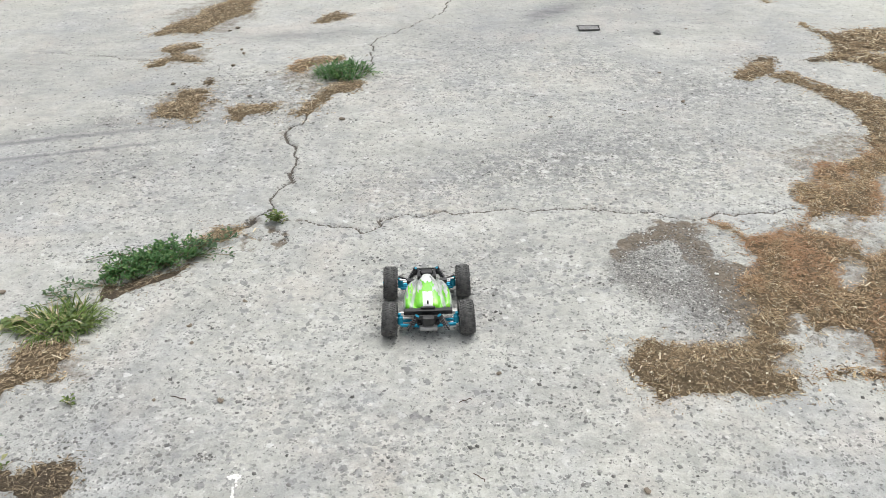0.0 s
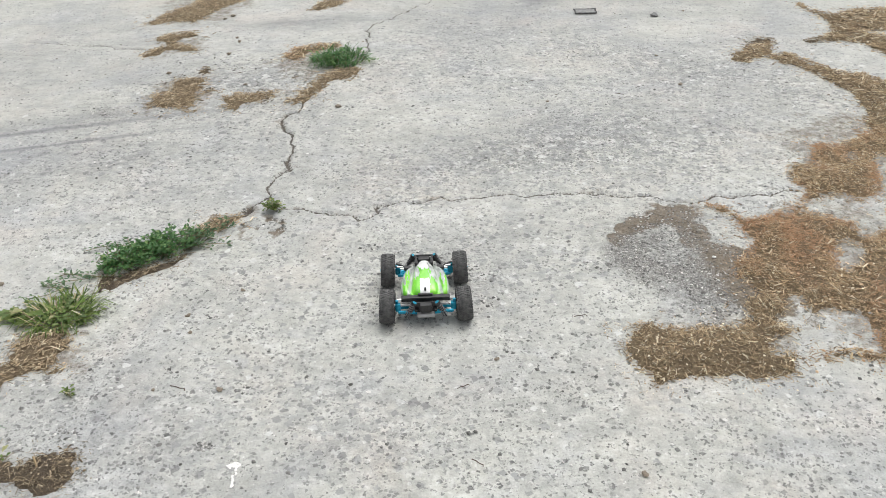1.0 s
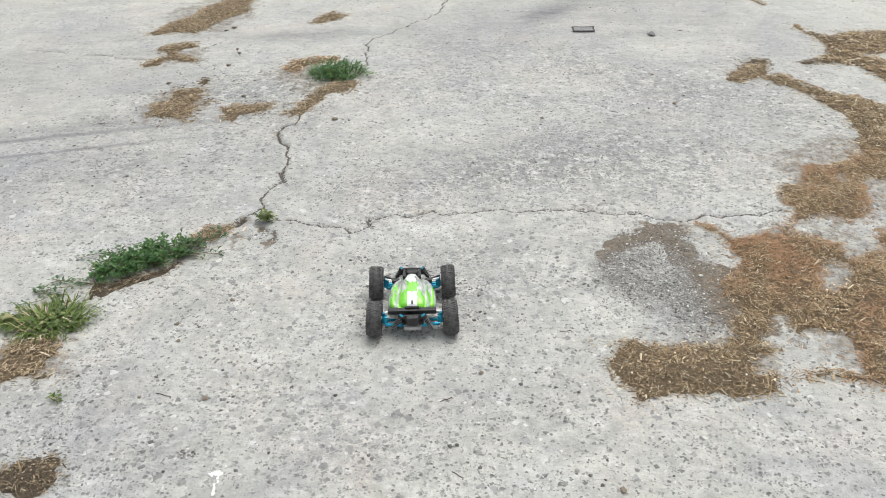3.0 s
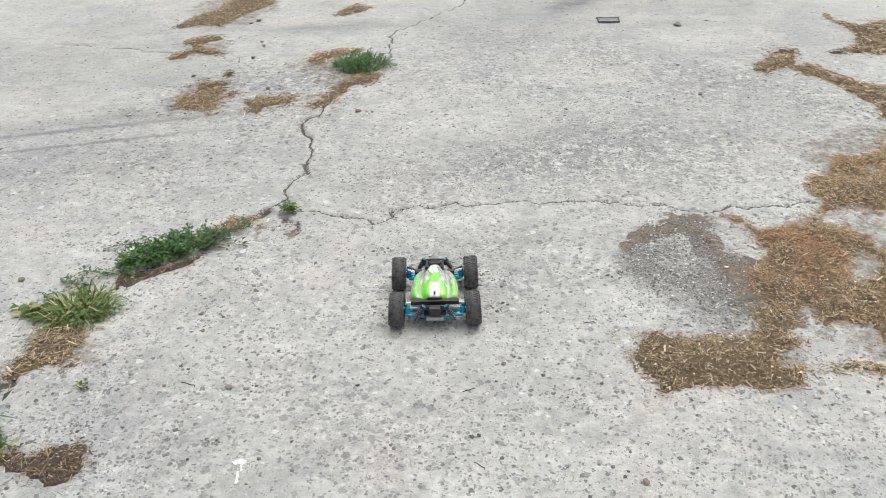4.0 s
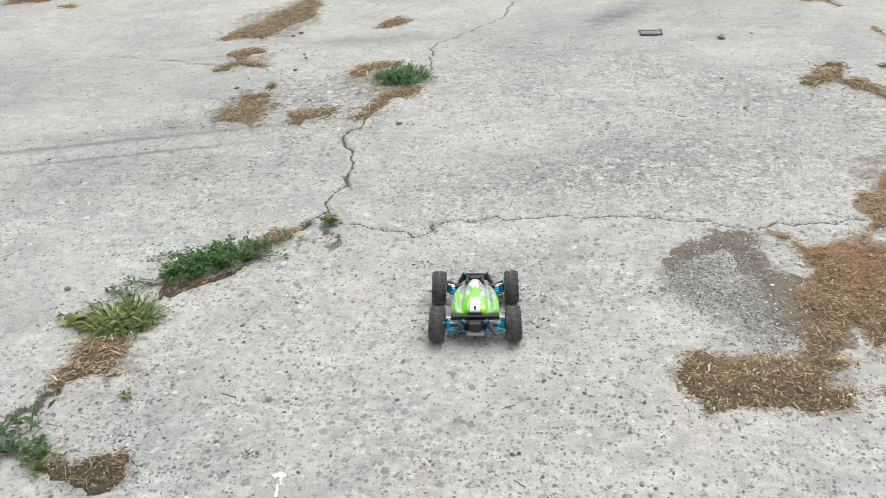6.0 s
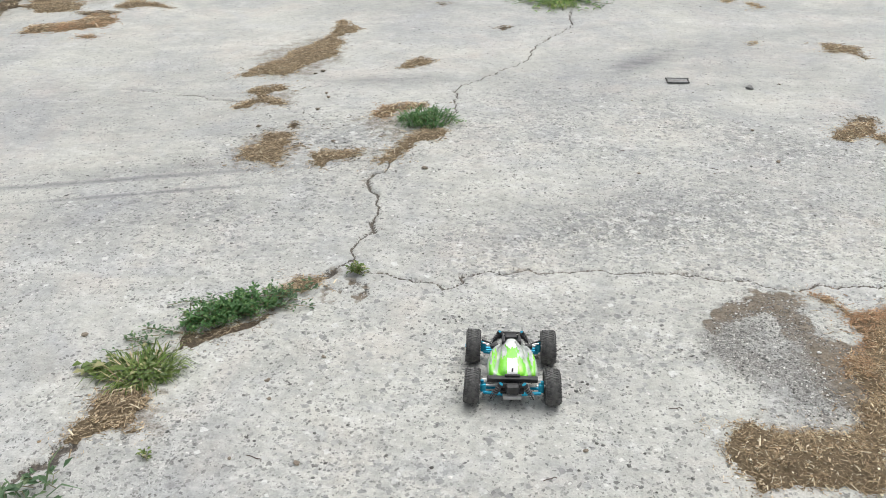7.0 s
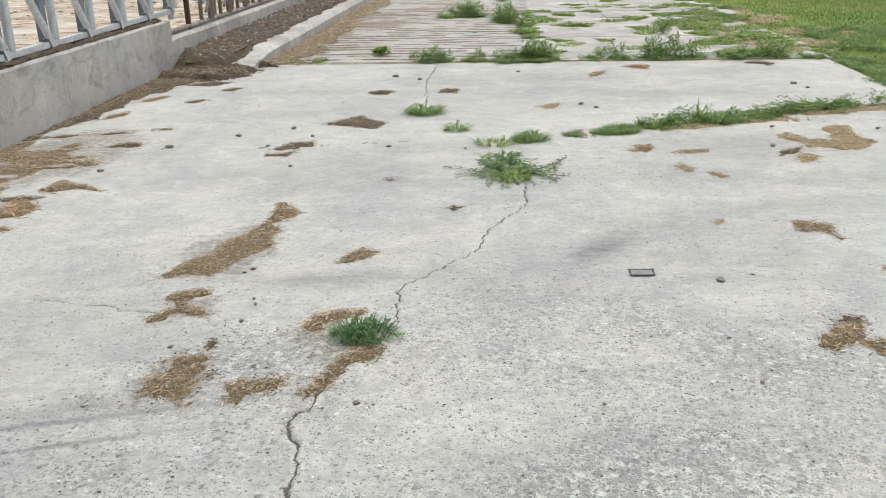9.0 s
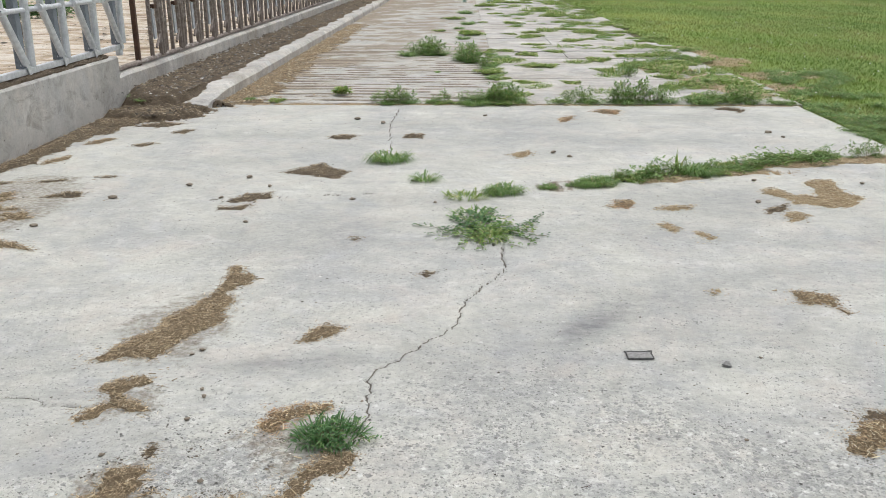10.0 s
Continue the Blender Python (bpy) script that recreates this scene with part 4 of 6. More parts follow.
def patch(name, ovals, holes=(), height=0.018, material=None, straw=None, per_m2=20000, rag=0.03, seed=1, label="", category="straw", cell=0.009, long=0.02, z0=0.0, scale=14.0, crumbs=0.25, flakes=0.02, sunk=0.0, share=1.0):
    """A low ragged drift on the slab, strewn with slivers and crumbs."""
    rims = [c if isinstance(c[0], tuple) else [(c[0] - c[2], c[1] - c[3]), (c[0] + c[2], c[1] + c[3])] for c in ovals]
    xs, ys = [p[0] for r in rims for p in r], [p[1] for r in rims for p in r]
    pad = rag * 1.5 + 0.01
    ox, oy = (min(xs) + max(xs)) / 2, (min(ys) + max(ys)) / 2
    gx, gy = np.arange(min(xs) - pad, max(xs) + pad, cell), np.arange(min(ys) - pad, max(ys) + pad, cell)
    X, Y = np.meshgrid(gx, gy)

    def rise(x, y, d):
        return height * step(0.0, 0.08, d) * (0.3 + 1.2 * fbm(x, y, 16, 3, seed + 5))

    S = blob(X, Y, ovals, holes, rag, seed, scale)
    Z = z0 * step(-0.01, 0.2, S) - 0.007 + 0.0085 * step(-0.010, 0.003, S) + rise(X, Y, S) + 0.009 * step(0.0, 0.02, S) * (fbm(X, Y, 70, 2, seed + 6) - 0.4)
    ny, nx = X.shape
    keep = S > -0.012 - 0.8 * cell
    i = np.arange((ny - 1) * nx).reshape(ny - 1, nx)[:, :-1]
    q = np.stack([i, i + 1, i + nx + 1, i + nx], 2).reshape(-1, 4)
    q = q[keep.ravel()[q].all(1)]
    used, inv = np.unique(q, return_inverse=True)
    verts = np.stack([X - ox, Y - oy, Z], 2).reshape(-1, 3)[used]
    ob = solid(name, mesh_fast(name, verts, inv.reshape(-1, 4), True), material or M_MULCH, label, category, "stuff")
    ob.matrix_basis = pose(ox, oy, -sunk)
    if straw:
        n = int(per_m2 * (gx[-1] - gx[0]) * (gy[-1] - gy[0]))
        px, py = rng.uniform(gx[0], gx[-1], n), rng.uniform(gy[0], gy[-1], n)
        d = blob(px, py, ovals, holes, rag, seed, scale)
        ok = (rng.random(n) < step(-0.022, 0.012, d) * (0.45 + 0.55 * step(0.4, 0.6, fbm(px, py, 22, 3, seed + 8)))) | ((d > -0.07) & (rng.random(n) < 0.035))
        px, py, d = px[ok], py[ok], d[ok]
        n = len(px)
        on = step(-0.012, 0.012, d)
        zz = z0 * step(-0.01, 0.2, d) + 0.002 + 0.003 * on + rise(px, py, d) + rng.uniform(0, 0.006, n) * on
        L = long * (0.25 + 1.4 * rng.random(n) ** 2.0)
        W = np.where(rng.random(n) < 0.12, 0.0042, 0.0017) * (0.6 + 0.8 * rng.random(n)) * (long / 0.02) ** 0.7
        v, f = strips(np.stack([px - ox, py - oy, zz], 1), rng.uniform(0, 6.28, n), rng.normal(0, 0.25, n) * on, L, W, 0.4 * W)
        few = int(n * share)
        tagged(part("straw", mesh_fast("straw", v[:6 * few], f[:2 * few]), straw, ob), kind="stuff")
        m = int(n * flakes)
        if m > 4:
            pick = rng.choice(n, m, replace=False)
            L = long * (0.6 + 1.1 * rng.random(m) ** 2)
            W = L * (0.10 + 0.22 * rng.random(m) ** 2)
            v, f = strips(np.stack([px[pick] - ox, py[pick] - oy, zz[pick] + 0.003], 1), rng.uniform(0, 6.28, m), rng.normal(0, 0.3, m) * on[pick], L, W, 0.25 * W)
            tagged(part("flakes", mesh_fast("flakes", v, f), M_STRAW_PALE, ob), kind="stuff")
        m = int(n * crumbs)
        if m > 4:
            pick = rng.choice(n, m, replace=False)
            size = long * (0.12 + 0.35 * rng.random(m) ** 2)
            v, f = pebbles(np.stack([px[pick] - ox + rng.normal(0, 0.01, m), py[pick] - oy + rng.normal(0, 0.01, m), zz[pick] + 0.001], 1), size, 0.55)
            few = int(m * share)
            tagged(part("chaff", mesh_fast("chaff", v[:7 * few], f[:5 * few]), straw, ob), kind="stuff")
    return ob


# the wide mat beside the slab's worn lane, in three drifts
FRONT_MAT = [(0.446, 1.62), (0.477, 1.674), (0.516, 1.708), (0.567, 1.682), (0.635, 1.684), (0.70, 1.678), (0.765, 1.713), (0.804, 1.807), (0.857, 1.845), (0.875, 1.808), (0.868, 1.761), (0.834, 1.714), (0.865, 1.66), (0.812, 1.638), (0.796, 1.606), (0.843, 1.567), (0.828, 1.518), (0.781, 1.508), (0.732, 1.488), (0.686, 1.506), (0.616, 1.504), (0.547, 1.503), (0.505, 1.483), (0.486, 1.521), (0.448, 1.569)]
WIDE_MAT = [(0.785, 2.278), (0.855, 2.256), (0.886, 2.182), (0.973, 2.199), (1.02, 2.216), (1.048, 2.283), (1.078, 2.30), (1.074, 2.234), (1.133, 2.186), (1.19, 2.166), (1.183, 2.081), (1.236, 2.076), (1.286, 2.143), (1.316, 2.238), (1.39, 2.256), (1.516, 2.242), (1.19, 1.535), (1.077, 1.546), (1.043, 1.567), (1.042, 1.632), (1.058, 1.708), (1.05, 1.741), (0.985, 1.756), (0.93, 1.739), (0.925, 1.809), (0.868, 1.808), (0.832, 1.807), (0.80, 1.90), (0.80, 1.955), (0.87, 2.045), (0.866, 2.135), (0.848, 2.213)]
WIDE_GAP = [(1.066, 1.993), (1.109, 2.05), (1.154, 2.065), (1.17, 2.037), (1.14, 1.967), (1.083, 1.913), (1.058, 1.925)]
CRACK_MAT = [(1.102, 2.463), (1.138, 2.522), (1.236, 2.543), (1.213, 2.583), (1.24, 2.65), (1.33, 2.67), (1.43, 2.71), (1.5, 2.83), (1.56, 2.80), (1.70, 2.78), (1.61, 2.61), (1.498, 2.568), (1.455, 2.588), (1.44, 2.61), (1.393, 2.546), (1.382, 2.45), (1.331, 2.34), (1.268, 2.287), (1.212, 2.32), (1.106, 2.308), (1.106, 2.389)]
CURVED_DRIFT = [(1.48, 2.80), (1.53, 2.95), (1.55, 3.11), (1.51, 3.22), (1.47, 3.31), (1.43, 3.4), (1.36, 3.46), (1.36, 3.53), (1.46, 3.53), (1.49, 3.43), (1.57, 3.34), (1.66, 3.28), (1.74, 3.17), (1.8, 3.03), (1.70, 2.78), (1.56, 2.78)]
UPPER_DRIFT = [(1.69, 4.23), (1.75, 4.08), (1.82, 4.04), (1.96, 4.12), (2.14, 4.12), (2.29, 4.03), (2.0, 3.38), (1.86, 3.45), (1.82, 3.53), (1.79, 3.67), (1.69, 3.67), (1.65, 3.71), (1.73, 3.82), (1.76, 3.98), (1.72, 4.14)]
patch("straw_patch", [FRONT_MAT], (), 0.018, M_MULCH, M_STRAW, 78000, 0.016, 11, "thick brown mat of chaff and chopped straw on concrete", long=0.0145, flakes=0.03, sunk=0.0022)
patch("straw_patch", [WIDE_MAT], [WIDE_GAP], 0.014, M_MULCH, M_STRAW_RED, 76000, 0.018, 12, "wide reddish-brown mat of straw with bare concrete gaps", long=0.0145, flakes=0.03, sunk=0.0022)
patch("straw_patch", [CRACK_MAT], [[(1.309, 2.585), (1.36, 2.61), (1.355, 2.557), (1.318, 2.541)]], 0.012, M_MULCH, M_STRAW_RED, 76000, 0.02, 13, "reddish straw mat beside the crack", long=0.016, flakes=0.03, sunk=0.0025)
patch("straw_patch", [[(0.851, 1.571), (0.91, 1.592), (0.983, 1.596), (1.038, 1.571), (1.048, 1.547), (0.988, 1.574), (0.91, 1.572), (0.86, 1.559)]], (), 0.008, M_MULCH, M_STRAW_RED, 36000, 0.012, 16, "thin strip of reddish straw on concrete", long=0.022, flakes=0.06, sunk=0.0022)
patch("straw_patch", [CURVED_DRIFT], (), 0.011, M_MULCH, M_STRAW, 36000, 0.02, 18, "curved golden-brown drift of chopped straw on concrete", long=0.022, flakes=0.05, sunk=0.0025)
patch("straw_patch", [UPPER_DRIFT], [[(1.88, 3.81), (2.0, 3.82), (2.11, 3.75), (1.96, 3.7), (1.91, 3.74)]], 0.011, M_MULCH, M_STRAW, 26000, 0.025, 19, "golden-brown drift of chopped straw on concrete", long=0.026, flakes=0.05, sunk=0.0025)

NEAR_DRIFTS = [  # kind, outline
    ("straw", [(-0.719, 2.084), (-0.708, 2.131), (-0.666, 2.23), (-0.6, 2.247), (-0.579, 2.23), (-0.614, 2.164), (-0.669, 2.115)]),
    ("dull", [(-0.886, 1.88), (-0.899, 1.934), (-0.849, 1.908), (-0.8, 1.95), (-0.717, 1.994), (-0.694, 2.084), (-0.697, 2.009), (-0.724, 1.966), (-0.79, 1.922), (-0.853, 1.854)]),
    ("straw", [(-1.007, 1.485), (-1.009, 1.546), (-1.008, 1.632), (-0.98, 1.667), (-0.893, 1.669), (-0.863, 1.614), (-0.887, 1.57), (-0.866, 1.54), (-0.931, 1.528), (-0.974, 1.502)]),
    ("dull", [(-0.908, 1.228), (-0.876, 1.25), (-0.823, 1.268), (-0.765, 1.275), (-0.719, 1.283), (-0.716, 1.232), (-0.732, 1.201), (-0.745, 1.164), (-0.784, 1.184), (-0.822, 1.213), (-0.869, 1.211)]),
]
LEFT_DRIFTS = [  # kind, outline
    ("straw", [(-1.13, 3.08), (-1.13, 3.19), (-1.08, 3.22), (-1.07, 3.32), (-0.98, 3.34), (-0.95, 3.25), (-0.97, 3.2), (-0.91, 3.2), (-0.96, 3.16), (-0.96, 3.1), (-0.93, 3.01), (-0.99, 2.99), (-1.06, 3.02)]),
    ("straw", [(-0.87, 3.13), (-0.82, 3.18), (-0.75, 3.17), (-0.66, 3.20), (-0.68, 3.12), (-0.76, 3.08), (-0.78, 3.02), (-0.84, 3.05)]),
    ("straw", [(-0.61, 3.07), (-0.59, 3.18), (-0.56, 3.26), (-0.51, 3.34), (-0.44, 3.44), (-0.34, 3.42), (-0.37, 3.33), (-0.46, 3.27), (-0.49, 3.19), (-0.51, 3.10), (-0.56, 3.05)]),
    ("dull", [(-1.02, 3.39), (-1.01, 3.47), (-0.98, 3.45), (-0.99, 3.38)]),
    ("red", [(-0.7, 3.54), (-0.7, 3.61), (-0.67, 3.67), (-0.58, 3.72), (-0.48, 3.73), (-0.47, 3.69), (-0.55, 3.65), (-0.6, 3.6), (-0.62, 3.54)]),
]
MIDDLE_DRIFTS = [  # kind, outline
    ("straw", [(-1.33, 3.83), (-1.27, 3.91), (-1.2, 3.95), (-1.14, 3.89), (-1.19, 3.85), (-1.215, 3.79), (-1.18, 3.745), (-1.13, 3.73), (-1.09, 3.69), (-1.15, 3.66), (-1.19, 3.69), (-1.235, 3.68), (-1.25, 3.63), (-1.31, 3.59), (-1.3, 3.67), (-1.25, 3.72), (-1.27, 3.79)]),
    ("straw", [(-1.46, 4.05), (-1.40, 4.14), (-1.37, 4.24), (-1.3, 4.35), (-1.27, 4.51), (-1.21, 4.62), (-1.17, 4.77), (-1.16, 4.91), (-1.2, 5.1), (-1.13, 5.12), (-1.02, 4.91), (-1.08, 4.85), (-1.11, 4.77), (-1.05, 4.7), (-1.07, 4.54), (-1.04, 4.4), (-1.08, 4.32), (-1.15, 4.2), (-1.21, 4.08), (-1.32, 4.07)]),
    ("straw", [(-0.68, 4.25), (-0.66, 4.35), (-0.59, 4.42), (-0.51, 4.36), (-0.57, 4.29), (-0.63, 4.24)]),
    ("dull", [(-1.3, 7.05), (-1.21, 7.21), (-1.06, 7.32), (-0.82, 7.09), (-0.88, 6.89), (-1.0, 6.92)]),
]
RIGHT_DRIFTS = [  # kind, outline
    ("straw", [(1.19, 3.47), (1.23, 3.56), (1.31, 3.63), (1.42, 3.69), (1.38, 3.56), (1.33, 3.52), (1.28, 3.5), (1.25, 3.44)]),
    ("dull", [(1.3, 3.68), (1.36, 3.74), (1.43, 3.72), (1.41, 3.67)]),
    ("dull", [(1.55, 3.69), (1.61, 3.72), (1.7, 3.73), (1.69, 3.68), (1.58, 3.67)]),
    ("straw", [(1.47, 4.79), (1.53, 4.83), (1.6, 4.81), (1.68, 4.78), (1.66, 4.66), (1.66, 4.54), (1.61, 4.6), (1.58, 4.69), (1.49, 4.66)]),
    ("pale", [(1.93, 6.61), (2.06, 6.66), (2.1, 6.51), (2.21, 6.52), (2.24, 6.45), (2.34, 6.66), (2.32, 6.81), (2.45, 6.89), (2.52, 6.89), (2.46, 6.59), (2.52, 6.48), (2.35, 6.26), (2.25, 6.22), (2.16, 6.29), (2.03, 6.31), (2.02, 6.45)]),
    ("dull", [(1.81, 6.18), (2.02, 6.29), (1.93, 6.12), (1.8, 6.1)]),
    ("pale", [(1.91, 6.06), (2.0, 6.13), (2.04, 6.07), (1.95, 5.95), (1.88, 5.95)]),
]
SMALL_DRIFTS = [  # kind, outline
    ("dull", [(-1.53, 6.09), (-1.51, 6.17), (-1.41, 6.17), (-1.34, 6.24), (-1.32, 6.2), (-1.36, 6.11)]),
    ("dull", [(-1.49, 6.3), (-1.44, 6.44), (-1.27, 6.51), (-1.25, 6.4), (-1.33, 6.24)]),
    ("dull", [(-1.17, 8.32), (-1.04, 8.42), (-0.93, 8.37), (-0.94, 8.23), (-1.11, 8.22)]),
    ("dull", [(-0.54, 8.28), (-0.46, 8.48), (-0.36, 8.43), (-0.37, 8.26)]),
    ("dull", [(-0.65, 5.55), (-0.61, 5.6), (-0.56, 5.58), (-0.58, 5.5)]),
    ("dull", [(-0.25, 5.0), (-0.21, 5.06), (-0.15, 5.05), (-0.19, 4.96)]),
    ("red", [(0.89, 6.22), (0.96, 6.36), (1.05, 6.36), (1.03, 6.23), (0.95, 6.16)]),
    ("pale", [(1.16, 6.17), (1.21, 6.23), (1.41, 6.27), (1.36, 6.17), (1.25, 6.14)]),
    ("pale", [(1.1, 5.85), (1.16, 5.89), (1.21, 5.77), (1.17, 5.71), (1.12, 5.77)]),
]
FAR_DRIFTS = [  # kind, outline
    ("pale", [(1.27, 5.71), (1.33, 5.72), (1.38, 5.6), (1.32, 5.56)]),
    ("pale", [(1.11, 4.82), (1.18, 4.85), (1.19, 4.81), (1.12, 4.78)]),
    ("red", [(0.88, 9.04), (0.91, 9.24), (1.05, 9.37), (1.01, 9.16)]),
    ("red", [(1.27, 9.59), (1.37, 9.73), (1.53, 9.66), (1.47, 9.47)]),
    ("dull", [(2.51, 9.78), (2.67, 9.92), (2.82, 9.72), (2.74, 9.59)]),
    ("pale", [(0.34, 7.65), (0.52, 7.82), (0.55, 7.66), (0.42, 7.57)]),
    ("straw", [(2.76, 6.15), (2.84, 6.28), (2.95, 6.15), (2.84, 6.02)]),
]
WALL_DRIFTS = [  # kind, outline
    ("straw", [(-3.42, 6.13), (-3.42, 6.5), (-3.28, 6.41), (-3.25, 6.26), (-3.02, 6.38), (-2.98, 6.49), (-2.88, 6.3), (-2.94, 6.2), (-2.73, 6.09), (-2.58, 5.92), (-2.69, 5.82), (-2.88, 5.8), (-2.91, 5.64), (-2.96, 5.49), (-3.05, 5.47), (-3.17, 5.35), (-3.42, 5.6)]),
    ("straw", [(-3.3, 5.3), (-3.02, 5.47), (-2.88, 5.38), (-2.87, 5.25), (-3.06, 5.16)]),
    ("straw", [(-2.66, 5.41), (-2.62, 5.56), (-2.4, 5.43), (-2.29, 5.33), (-2.47, 5.38), (-2.57, 5.28), (-2.66, 5.33)]),
    ("red", [(-2.95, 4.86), (-2.72, 4.96), (-2.71, 5.13), (-2.57, 5.14), (-2.5, 4.93), (-2.61, 4.8), (-2.9, 4.7)]),
    ("dull", [(-2.83, 5.18), (-2.68, 5.22), (-2.54, 5.21), (-2.66, 5.11), (-2.77, 5.12)]),
    ("red", [(-2.59, 4.66), (-2.52, 4.72), (-2.45, 4.64), (-2.54, 4.63)]),
]
FOOT_DRIFTS = [  # kind, outline
    ("dull", [(-3.37, 6.62), (-3.19, 6.74), (-3.05, 6.74), (-3.15, 6.64)]),
    ("dull", [(-2.98, 6.76), (-2.8, 6.83), (-2.72, 6.80), (-2.85, 6.74)]),
    ("dull", [(-2.6, 6.88), (-2.46, 6.93), (-2.40, 6.89), (-2.5, 6.86)]),
    ("dull", [(-3.42, 6.81), (-3.42, 7.5), (-3.42, 8.3), (-3.42, 8.7), (-3.28, 8.78), (-3.16, 8.25), (-3.22, 8.0), (-3.18, 7.72), (-3.25, 7.55), (-3.20, 7.3), (-3.31, 7.08), (-3.38, 6.87)]),
    ("straw", [(-3.15, 7.95), (-3.02, 8.2), (-2.92, 8.22), (-3.0, 7.98)]),
    ("straw", [(-3.18, 7.35), (-3.05, 7.55), (-3.0, 7.45), (-3.12, 7.25)]),
    ("dull", [(-2.72, 6.36), (-2.6, 6.5), (-2.5, 6.47), (-2.47, 6.36)]),
    ("dull", [(-2.29, 6.32), (-2.24, 6.39), (-2.2, 6.34)]),
    ("dull", [(-2.57, 8.46), (-2.49, 8.6), (-2.38, 8.6), (-2.43, 8.4)]),
    ("dull", [(-3.42, 3.6), (-3.42, 5.5), (-3.3, 5.3), (-3.25, 4.6), (-3.3, 3.8)]),
    ("dull", [(-3.0, 8.75), (-2.8, 8.95), (-2.55, 8.9), (-2.75, 8.7)]),
    ("dull", [(-2.75, 7.9), (-2.6, 8.05), (-2.5, 8.0), (-2.6, 7.88)]),
]
for i, (kind, rim) in enumerate(NEAR_DRIFTS + LEFT_DRIFTS + MIDDLE_DRIFTS + RIGHT_DRIFTS + SMALL_DRIFTS + FAR_DRIFTS + WALL_DRIFTS + FOOT_DRIFTS):
    y = rim[0][1]
    grain = 1.0 + 0.16 * max(0.0, y - 3.0)
    long_way = max(math.dist(p, q) for p in rim for q in rim)
    thick = abs(sum(p[0] * q[1] - q[0] * p[1] for p, q in zip(rim, rim[1:] + rim[:1]))) / 2 / long_way
    spread = min(max(p[0] for p in rim) - min(p[0] for p in rim), max(p[1] for p in rim) - min(p[1] for p in rim))
    material, straw = {"straw": (M_MULCH, M_STRAW), "red": (M_MULCH, M_STRAW_RED), "dull": (M_DARK, M_STRAW_DULL), "pale": (M_MULCH_PALE, M_STRAW_PALE)}[kind]
    if kind == "straw" and rim[0][0] < 0:
        straw = M_STRAW_TAN
    text = {"straw": "small tan drift of chopped straw on concrete", "red": "small orange-brown drift of dry straw on concrete", "dull": "thin dark crust of soil and chaff on concrete", "pale": "small pale golden drift of straw on concrete"}[kind]
    bare = [(-3.1, 6.3, 0.16, 0.06), (-2.78, 6.03, 0.09, 0.05), (-3.05, 5.62, 0.12, 0.05), (-2.75, 5.9, 0.1, 0.03), (-3.3, 5.95, 0.1, 0.05)] if long_way > 1.1 and rim[0][0] < -3 and kind == "straw" else ()
    patch("soil_patch" if kind == "dull" else "straw_patch", [rim], bare, min(0.012, 0.08 * spread), material, straw, 34000 / grain ** 1.4, (0.045 if thick > 0.12 else 0.02) if rim[0][0] < -2.2 else min(0.05, (0.28 if y < 3.5 else 0.22 if y < 5.5 else 0.36) * thick + 0.003), 100 + i, text, "soil" if kind == "dull" else "straw", 0.008 * grain, (0.016 if kind == "dull" else 0.02) * grain ** 0.5, scale=11.0 if rim[0][0] < -2.2 else max(4.0, min(16.0, 1.6 / spread)), sunk=0.0012 if y < 2.6 else 0.0026)

patch("soil_strip", [(-3.40, y, 0.055, 0.5) for y in (4.0, 4.8, 5.6, 6.4, 7.2, 8.0)] + [(-3.3, 8.6, 0.2, 0.4), (-3.2, 9.1, 0.26, 0.4)], (), 0.014, M_DARK, M_STRAW_DULL, 7000, 0.09, 71, "dark crust of dirt and chaff along the wall foot", "soil", 0.02, 0.035, scale=7.0)
patch("soil_patch", [(1.35, 6.93, 0.25, 0.06), (1.9, 7.12, 0.3, 0.07), (2.4, 7.38, 0.3, 0.08), (2.9, 7.52, 0.35, 0.09), (3.4, 7.62, 0.35, 0.1)], (), 0.008, M_MULCH_PALE, M_STRAW_PALE, 2500, 0.06, 78, "tan dry soil along the grassy joint", "soil", 0.025, 0.04, scale=7.0)
patch("gutter_dirt", [(-3.13 + 0.006 * (y - 10), y, 0.47, 0.95) for y in (10.3, 11.0, 11.8, 12.9, 14.0, 15.1, 16.2, 17.4, 18.6, 19.8, 21, 22.5, 24, 25.5, 27, 28.5, 30)], (), 0.06, M_DARK, M_STRAW_DULL, 1900, 0.05, 74, "deep dark manure and soil filling the feed gutter", "soil", 0.027, 0.042, z0=0.115, scale=5.0, share=0.45)
patch("soil_patch", [(-3.0, 9.32, 0.44, 0.34), (-2.72, 9.55, 0.24, 0.16), (-2.5, 9.86, 0.1, 0.1)], (), 0.06, M_DARK, M_STRAW_DULL, 6000, 0.08, 75, "dark heap of damp soil at the kerb end", "soil", 0.025, 0.035, scale=8.0)
patch("straw_patch", [(-2.38, y, 0.24, 0.7) for y in (10.6, 11.8, 13, 14.2, 15.5, 17, 18.5, 20)], [(-2.1, y, 0.12, 0.3) for y in (10.4, 11.5, 12.7, 14.1)], 0.005, M_MULCH, M_STRAW, 2600, 0.2, 76, "straw dirt along the kerb foot", "straw", 0.03, 0.045, scale=6.0).location.z = -0.004

patch("soil_strip", [(x, 10.005, 0.3, 0.035) for x in (-2.2, -1.7, -1.1, -0.5, 0.1, 0.6, 1.1, 1.6, 2.1, 2.6, 3.1)], (), 0.006, M_MULCH_PALE, M_STRAW_DULL, 3000, 0.03, 85, "dry soil in the joint behind the slab", "soil", 0.012, 0.03, scale=9.0)

# ---- loose stones and clods ----


